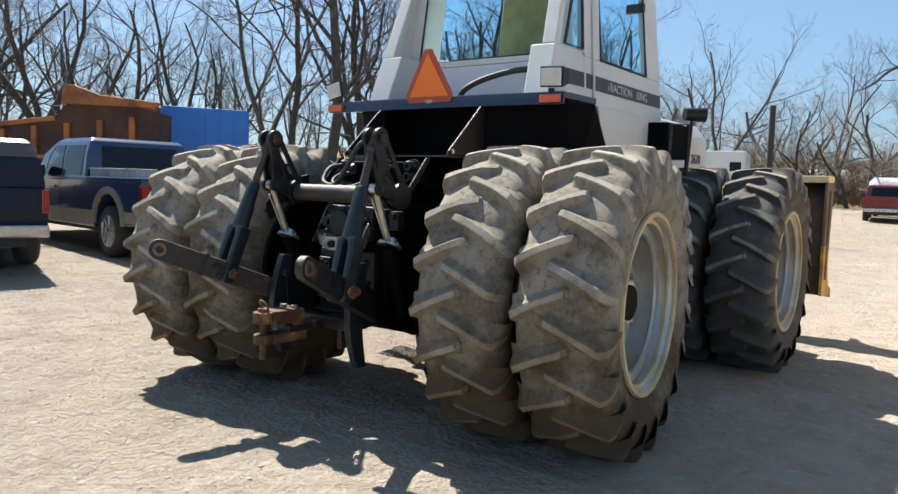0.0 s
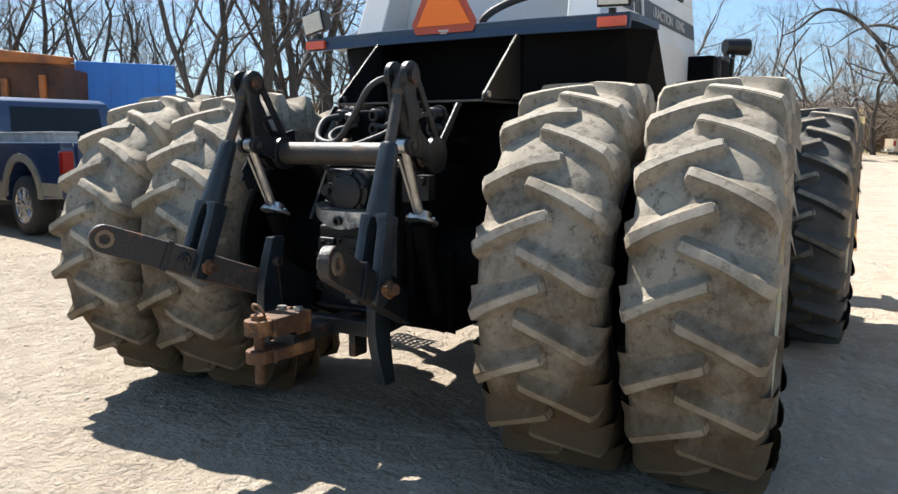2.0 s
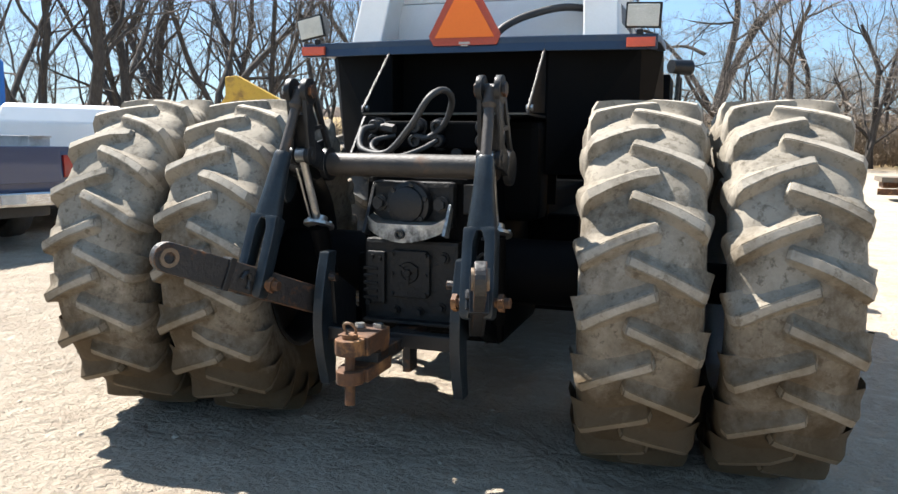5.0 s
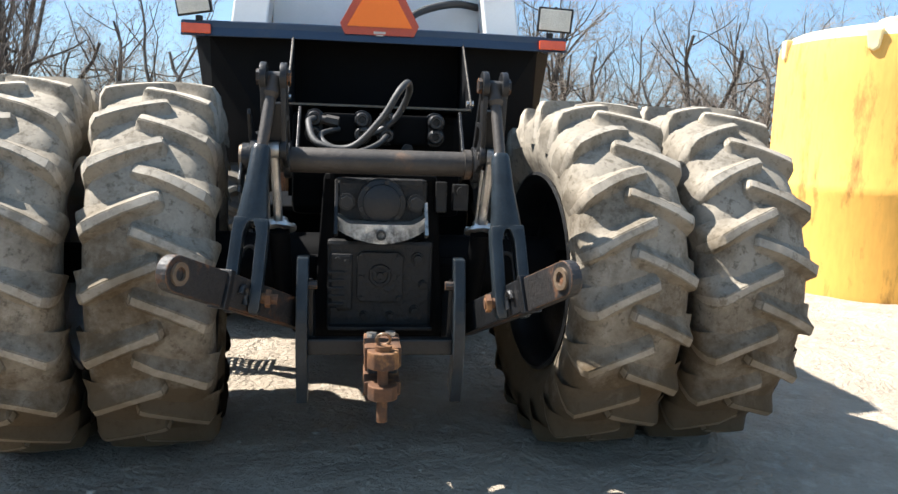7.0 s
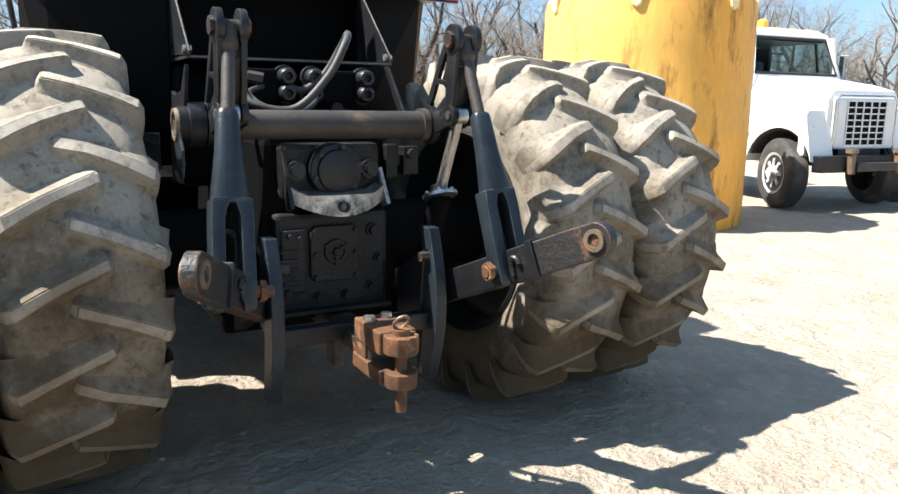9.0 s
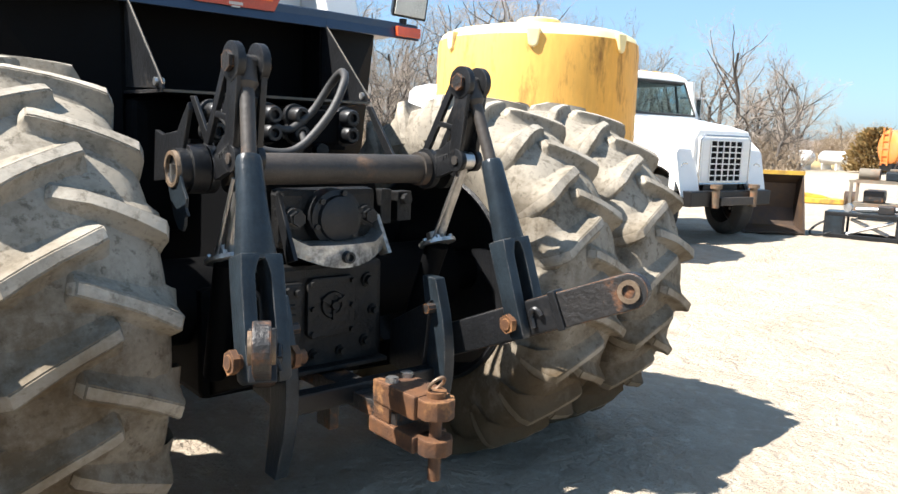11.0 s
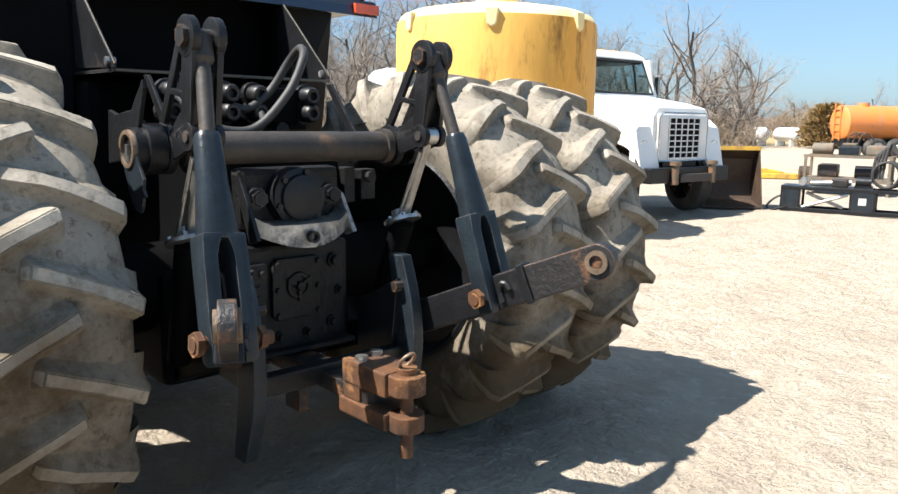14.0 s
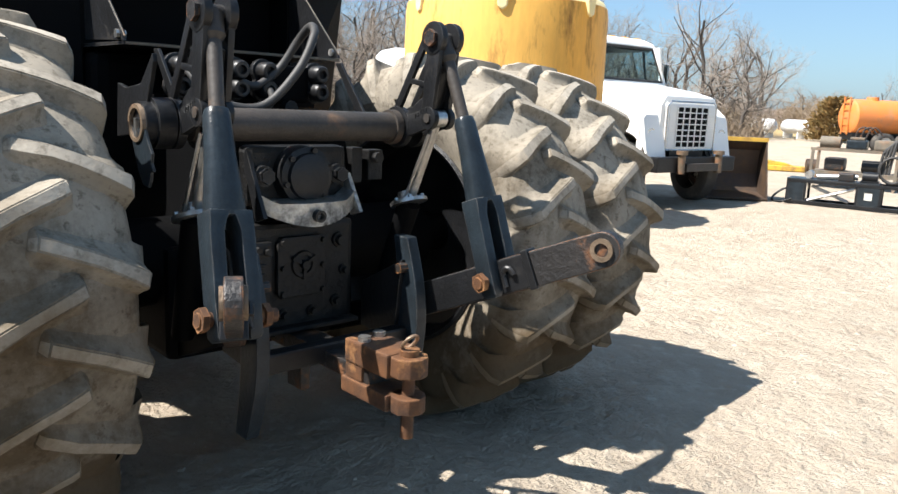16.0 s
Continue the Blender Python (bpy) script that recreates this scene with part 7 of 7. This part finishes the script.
# ---- trees ----
class Mesh:
    def __init__(self):
        self.v, self.f = [], []

    def limb(self, pts, radii, seg):
        base = len(self.v)
        ref = Vector((0.31, 0.13, 0.05)) if abs(pts[-1][2] - pts[0][2]) > 0.5 * (pts[-1] - pts[0]).length else Vector((0.05, 0.1, 1))
        for i, (p, r) in enumerate(zip(pts, radii)):
            d = pts[min(i + 1, len(pts) - 1)] - pts[max(i - 1, 0)]
            u = d.cross(ref).normalized()
            w = u.cross(d).normalized()
            for j in range(seg):
                a = 2 * math.pi * j / seg
                self.v.append(tuple(p + u * (r * math.cos(a)) + w * (r * math.sin(a))))
        for i in range(len(pts) - 1):
            for j in range(seg):
                self.f.append((base + i * seg + j, base + i * seg + (j + 1) % seg, base + (i + 1) * seg + (j + 1) % seg, base + (i + 1) * seg + j))

    def object(self, name, material, parent=None, label=""):
        me = bpy.data.meshes.new(name)
        me.from_pydata(self.v, [], self.f)
        me.materials.append(material)
        ob = new(name, me)
        ob.parent = parent
        if label:
            ob["label"] = label
        return ob


def grow(rng, trunk, crown, p, d, length, r, level, top_level, droop, kids, spread, start=0.2):
    steps = 6 if level == 0 else (5 if level < 3 else 3)
    pts, rad = [p.copy()], [r]
    q = p.copy()
    for i in range(steps):
        wob = 0.14 if level == 0 else 0.23
        d = (d + Vector((rng.gauss(0, wob), rng.gauss(0, wob), rng.gauss(0, wob * 0.6) + (0.07 if level < 2 else droop + 0.01)))).normalized()
        q = q + d * (length / steps)
        pts.append(q.copy())
        rad.append(r * (1 - 0.62 * (i + 1) / steps))
    (trunk if level <= 1 else crown).limb(pts, rad, 8 if level == 0 else (6 if level == 1 else (4 if level == 2 else 3)))
    if level >= top_level:
        return
    n = kids[level]
    for i in range(n):
        u = (start if level == 0 else 0.15) + ((1 - start) if level == 0 else 0.83) * (i + rng.random() * 0.8) / n
        u = min(u, 0.99)
        k = min(int(u * steps), steps - 1)
        at = pts[k].lerp(pts[k + 1], u * steps - k)
        az = rng.random() * 2 * math.pi
        dd = (pts[k + 1] - pts[k]).normalized()
        side = dd.cross(Vector((math.cos(az), math.sin(az), 0.3))).normalized()
        tilt = rng.uniform(0.55, 1.0) * spread
        nd = (dd * math.cos(tilt) + side * math.sin(tilt)).normalized()
        rr = max(r * (1 - 0.6 * u) * rng.uniform(0.38, 0.56), 0.005)
        grow(rng, trunk, crown, at, nd, length * rng.uniform(0.42, 0.68) * (1.0 - 0.25 * u), rr, level + 1, top_level, droop, kids, spread, start)


def tree_proto(seed, height, r, kids=(9, 6, 5, 4), spread=0.75, droop=0.03, lean=0.12, top_level=4, start=0.16, forks=0, twig=None):
    rng = random.Random(seed)
    t, c = Mesh(), Mesh()
    if forks:      # several leaders rise from a short trunk
        top = Vector((rng.gauss(0, 0.15), rng.gauss(0, 0.15), height * 0.24))
        t.limb([Vector((0, 0, -0.15)), top * 0.5, top], [r * 1.15, r * 0.95, r * 0.9], 9)
        a0 = rng.random() * 6.283
        for k in range(forks):
            a = a0 + 6.283 * k / forks + rng.gauss(0, 0.3)
            tilt = rng.uniform(0.18, 0.50)
            grow(rng, t, c, top * 0.96, Vector((math.cos(a) * math.sin(tilt), math.sin(a) * math.sin(tilt), math.cos(tilt))), height * rng.uniform(0.62, 0.80), r * rng.uniform(0.5, 0.72), 0, top_level, droop, kids, spread, 0.08)
        root = new("tree")
        tagged(root, "bare leafless deciduous tree forking low into several stems", "tree", "bare trees round the yard")
        t.object("trunk", BARK, root)
        c.object("crown", TWIG, root, "bare twigs")
        return root
    grow(rng, t, c, Vector((0, 0, -0.15)), Vector((rng.uniform(-lean, lean), rng.uniform(-lean, lean), 1)).normalized(), height, r, 0, top_level, droop, kids, spread, start)
    root = new("tree")
    tagged(root, "bare leafless deciduous tree with grey brown bark", "tree", "bare trees round the yard")
    t.object("trunk", BARK, root)
    c.object("crown", twig or TWIG, root, "bare twigs")
    return root


protos = [tree_proto(11, 10.5, 0.17), tree_proto(12, 11.5, 0.20, (10, 6, 5, 4), 0.7), tree_proto(13, 9.5, 0.13, (9, 6, 5, 4), 0.8, start=0.1), tree_proto(14, 12.5, 0.26, (9, 6, 6, 4), 0.85, start=0.25),
          tree_proto(15, 5.5, 0.15, (9, 7, 5, 3), 1.05, 0.0, 0.2, start=0.05, twig=PALE_TWIG), tree_proto(16, 4.8, 0.14, (9, 7, 5, 3), 1.1, -0.02, 0.25, start=0.04, twig=PALE_TWIG), tree_proto(17, 7.0, 0.18, (9, 7, 5, 3), 1.0, 0.01, 0.15, start=0.10, twig=PALE_TWIG),
          tree_proto(18, 12.0, 0.34, (7, 5, 4, 3), 0.85, forks=2), tree_proto(19, 11.0, 0.28, (6, 5, 4, 3), 0.9, forks=3), tree_proto(20, 9.5, 0.17, (6, 5, 4, 3), 0.9, forks=2)]


def polar(az, dist):
    return dist * math.cos(radians(az)), dist * math.sin(radians(az))


rng = random.Random(5)
used = set()


def plant(k, az, dist, scale):
    x, y = polar(az, dist)
    m = pose(x, y, ground_z(x, y), 0, 0, rng.random() * 360) @ Matrix.Diagonal((scale, scale, scale * rng.uniform(0.9, 1.1), 1))
    if k not in used:
        used.add(k)
        protos[k].matrix_basis = m
        return protos[k]
    ob = copy_thing(protos[k], m)
    ob.matrix_basis = m
    return ob


for i in range(36):      # wood behind the parked cars
    az = 116 + 56 * (i + rng.random()) / 36
    plant(rng.choice((7, 8, 9, 2, 9, 8, 0, 1, 3)), az, rng.uniform(29, 56), rng.uniform(0.8, 1.2))
for i in range(22):      # thinner trees deeper in the wood
    az = 114 + 58 * (i + rng.random()) / 22
    plant(rng.choice((9, 2, 0, 9)), az, rng.uniform(56, 78), rng.uniform(0.9, 1.25))
for i in range(34):      # straight ahead, further off
    az = 58 + 60 * (i + rng.random()) / 34
    plant(rng.choice((9, 2, 4, 6, 5, 6)), az, rng.uniform(50, 78), rng.uniform(0.85, 1.15) * (1.25 if az < 88 else 1.0))
scrub = random.Random(77)
for i in range(26):      # low scrub under them
    x_, y_ = polar(57 + 62 * (i + scrub.random()) / 26, scrub.uniform(58, 84))
    sz_ = scrub.uniform(0.75, 1.15)
    copy_thing(protos[scrub.choice((4, 5, 4))], pose(x_, y_, ground_z(x_, y_), 0, 0, scrub.random() * 360) @ Matrix.Diagonal((sz_ * 1.3, sz_ * 1.3, sz_, 1)))
for i in range(22):      # a hedge beyond the yellow tank
    x_, y_ = polar(44 + 44 * (i + scrub.random()) / 22, scrub.uniform(54, 72))
    sz_ = scrub.uniform(1.0, 1.45)
    copy_thing(protos[scrub.choice((4, 5, 6))], pose(x_, y_, ground_z(x_, y_), 0, 0, scrub.random() * 360) @ Matrix.Diagonal((sz_ * 1.15, sz_ * 1.15, sz_, 1)))
for i in range(58):      # scrubby trees beyond the trucks
    az = 27 + 34 * (i + rng.random()) / 58
    plant(rng.choice((4, 5, 6, 4, 6)), az, rng.uniform(46, 66), rng.uniform(0.9, 1.45))
for i in range(12):      # far low trees past the tanker
    az = 8 + 18 * (i + rng.random()) / 12
    plant(rng.choice((4, 5)), az, rng.uniform(110, 150), rng.uniform(0.9, 1.2))

for k, spare in enumerate(protos):
    if k not in used:
        for ch in list(spare.children):
            bpy.data.objects.remove(ch)
        bpy.data.objects.remove(spare)


def sprawling_tree():
    """A large tree whose main limb arches far out to one side."""
    r = random.Random(31)
    t, c = Mesh(), Mesh()
    side, deep = Vector((-0.999, -0.054, 0)), Vector((-0.054, 0.999, 0))
    big, sunk = 2.9, Vector((0, 0, 3.75))

    def heavy(arc, r0, r1, n, size):
        pts = smooth_path([(side * a + deep * q + Vector((0, 0, z))) * big - sunk for a, q, z in arc], 4)
        r0, r1, size = r0 * big * 0.72, r1 * big * 0.72, size * big
        k = len(pts)
        t.limb(pts, [r0 + (r1 - r0) * i / (k - 1) for i in range(k)], 8)
        for i in range(n):
            u = 0.22 + 0.77 * (i + r.random()) / n
            p = pts[min(int(u * k), k - 1)]
            a = r.random() * 6.283
            up = Vector((math.cos(a), math.sin(a), r.uniform(-0.25, 1.3))).normalized()
            grow(r, t, c, p, up, size * r.uniform(0.5, 1.1), (r0 + (r1 - r0) * u) * r.uniform(0.3, 0.5), 1, 4, 0.0, (7, 6, 5, 4), 0.95)

    t.limb([Vector((0, 0, -0.2)), side * -0.3 + Vector((0, 0, 1.9)), Vector((0, 0, 4.55))], [0.62, 0.46, 0.42], 10)
    heavy([(0.1, 0, 2.86), (0.77, 0.1, 3.95), (1.3, 0.2, 4.64), (1.93, 0.2, 5.24), (2.65, 0.1, 5.42), (3.27, 0, 4.92), (3.7, -0.1, 4.72)], 0.13, 0.025, 12, 1.8)
    heavy([(0, 0, 2.86), (-0.5, 0.4, 5.6), (-0.3, 0.7, 7.4), (0.5, 0.8, 9.4)], 0.19, 0.05, 12, 3.0)
    heavy([(0, 0, 2.86), (-1.0, -0.5, 5.2), (-2.4, -0.8, 6.4), (-4.0, -0.6, 7.0)], 0.20, 0.05, 12, 2.8)
    heavy([(-0.35, 0.6, 6.9), (0.45, 0.4, 6.85), (1.0, 0.3, 6.75), (1.7, 0.2, 6.3)], 0.09, 0.02, 8, 1.4)
    heavy([(0.4, 0, 4.6), (1.0, 0.4, 4.9), (1.7, 0.6, 4.85), (2.4, 0.7, 4.4)], 0.09, 0.02, 7, 1.4)
    root = new("tree")
    t.object("trunk", BARK, root)
    c.object("crown", TWIG, root, "bare twigs")
    tagged(root, "large bare tree with a long arching limb", "tree", "bare trees round the yard")
    root.matrix_basis = pose(-2.43, 72.10, ground_z(-2.43, 72.10))


sprawling_tree()

# brush along the edge of the yard
brush = Mesh()
for i in range(19000):
    az = rng.uniform(8, 172) if i < 11000 else rng.uniform(64, 172)
    dist = rng.uniform(34, 60) if az > 116 else (rng.uniform(62, 95) if az > 62 else (rng.uniform(46, 72) if az > 27 else rng.uniform(95, 150)))
    x, y = polar(az, dist)
    h = rng.uniform(0.7, 2.6) * (dist / 55) * (1.5 if i >= 11000 else 1.0)
    z = ground_z(x, y)
    p0 = Vector((x, y, z))
    d = Vector((rng.gauss(0, 0.35), rng.gauss(0, 0.35), 1)).normalized()
    brush.limb([p0, p0 + d * h * 0.5, p0 + (d + Vector((rng.gauss(0, 0.3), rng.gauss(0, 0.3), 0))).normalized() * h], [0.012 + 0.0005 * dist, 0.010 + 0.0003 * dist, 0.004], 3)
    for k in range(4):
        u = rng.uniform(0.2, 0.8)
        q = p0 + d * h * u
        e = Vector((rng.gauss(0, 1), rng.gauss(0, 1), rng.uniform(0.2, 1.2))).normalized()
        brush.limb([q, q + e * h * 0.35], [0.008 + 0.0003 * dist, 0.003], 3)
bo = brush.object("brush", BRUSH)
tagged(bo, "dense dry leafless brush along the yard edge", "brush", kind="stuff")

# a brown cedar beside the propane tanks
cd = thing("cedar", pose(50.81, 21.04, 0), "brownish evergreen cedar bush", "bush")
part("trunk", rod((0, 0, -0.1), (0, 0, 2.0), 0.12, 0.05, seg=8), BARK, cd)
cm = Mesh()
for i in range(2600):
    z = rng.uniform(0.1, 2.9)
    rr = (1.8 * math.sqrt(max(0.0, 1 - (z / 3.0) ** 2))) * math.sqrt(rng.random()) * rng.uniform(0.8, 1.15)
    a = rng.random() * 6.283
    p = Vector((rr * math.cos(a), rr * math.sin(a), z))
    e = Vector((math.cos(a) + rng.gauss(0, 0.5), math.sin(a) + rng.gauss(0, 0.5), rng.uniform(-0.1, 0.9))).normalized()
    cm.limb([p, p + e * 0.16, p + e * 0.3], [0.03, 0.05, 0.008], 3)
cm.object("crown", CEDAR, cd, "brown green needles")

# far wooded ridge
bm = bmesh.new()
prev = None
for i in range(361):
    az = 2 + 176 * i / 360
    u = max(0.0, min(1.0, (az - 66) / 18))
    h = 5.5 + 9.5 * u * u * (3 - 2 * u) + 2.5 * noise.noise((i * 0.09, 0, 0)) + 1.2 * noise.noise((i * 0.33, 5, 0)) + 0.9 * noise.noise((i * 1.9, 7, 0))
    x, y = polar(az, 240)
    x2, y2 = polar(az, 300)
    cur = (bm.verts.new((x, y, -1)), bm.verts.new((x * 1.02, y * 1.02, h * 0.8)), bm.verts.new((x2, y2, h)), bm.verts.new((x2 * 1.02, y2 * 1.02, -1)))
    if prev:
        for k in range(3):
            bm.faces.new((prev[k], cur[k], cur[k + 1], prev[k + 1]))
    prev = cur
ridge = part("backdrop", bm, WOODS, smooth=True)
tagged(ridge, "distant brown wooded ridge on the horizon", "backdrop", kind="structure")

# loose stones and clods on the near ground
stones = Mesh()
ico = [(-1, -1, -0.6), (1, -1, -0.6), (1, 1, -0.6), (-1, 1, -0.6), (-0.7, -0.6, 0.5), (0.7, -0.7, 0.5), (0.6, 0.7, 0.5), (-0.7, 0.6, 0.5)]
for i in range(9000):
    a, r0 = rng.random() * 6.283, 9.5 * math.sqrt(rng.random())
    x, y = -0.3 + r0 * math.cos(a), -1.0 + r0 * math.sin(a)
    sz = 0.004 + 0.014 * rng.random() ** 5
    if rng.random() > 0.55 + 0.9 * noise.noise((x * 0.8, y * 0.8, 7)):
        continue
    base = len(stones.v)
    th = rng.random() * 6.283
    z = ground_z(x, y)
    for px, py, pz in ico:
        px, py, pz = px * rng.uniform(0.6, 1.1), py * rng.uniform(0.6, 1.1), pz * rng.uniform(0.6, 1.0)
        stones.v.append((x + sz * (px * math.cos(th) - py * math.sin(th)), y + sz * (px * math.sin(th) + py * math.cos(th)), z + sz * 0.25 + sz * 0.7 * pz))
    for f in ((0, 1, 5, 4), (1, 2, 6, 5), (2, 3, 7, 6), (3, 0, 4, 7), (4, 5, 6, 7)):
        stones.f.append(tuple(base + q for q in f))
STONE = mat("pale gravel stones", (0.46, 0.40, 0.32), 0.95, second=(0.33, 0.285, 0.225), scale=3.0, grain=0.15, bump=0.2)
so = stones.object("gravel", STONE)
tagged(so, "loose pale gravel stones and clods on the yard", "gravel", kind="stuff")
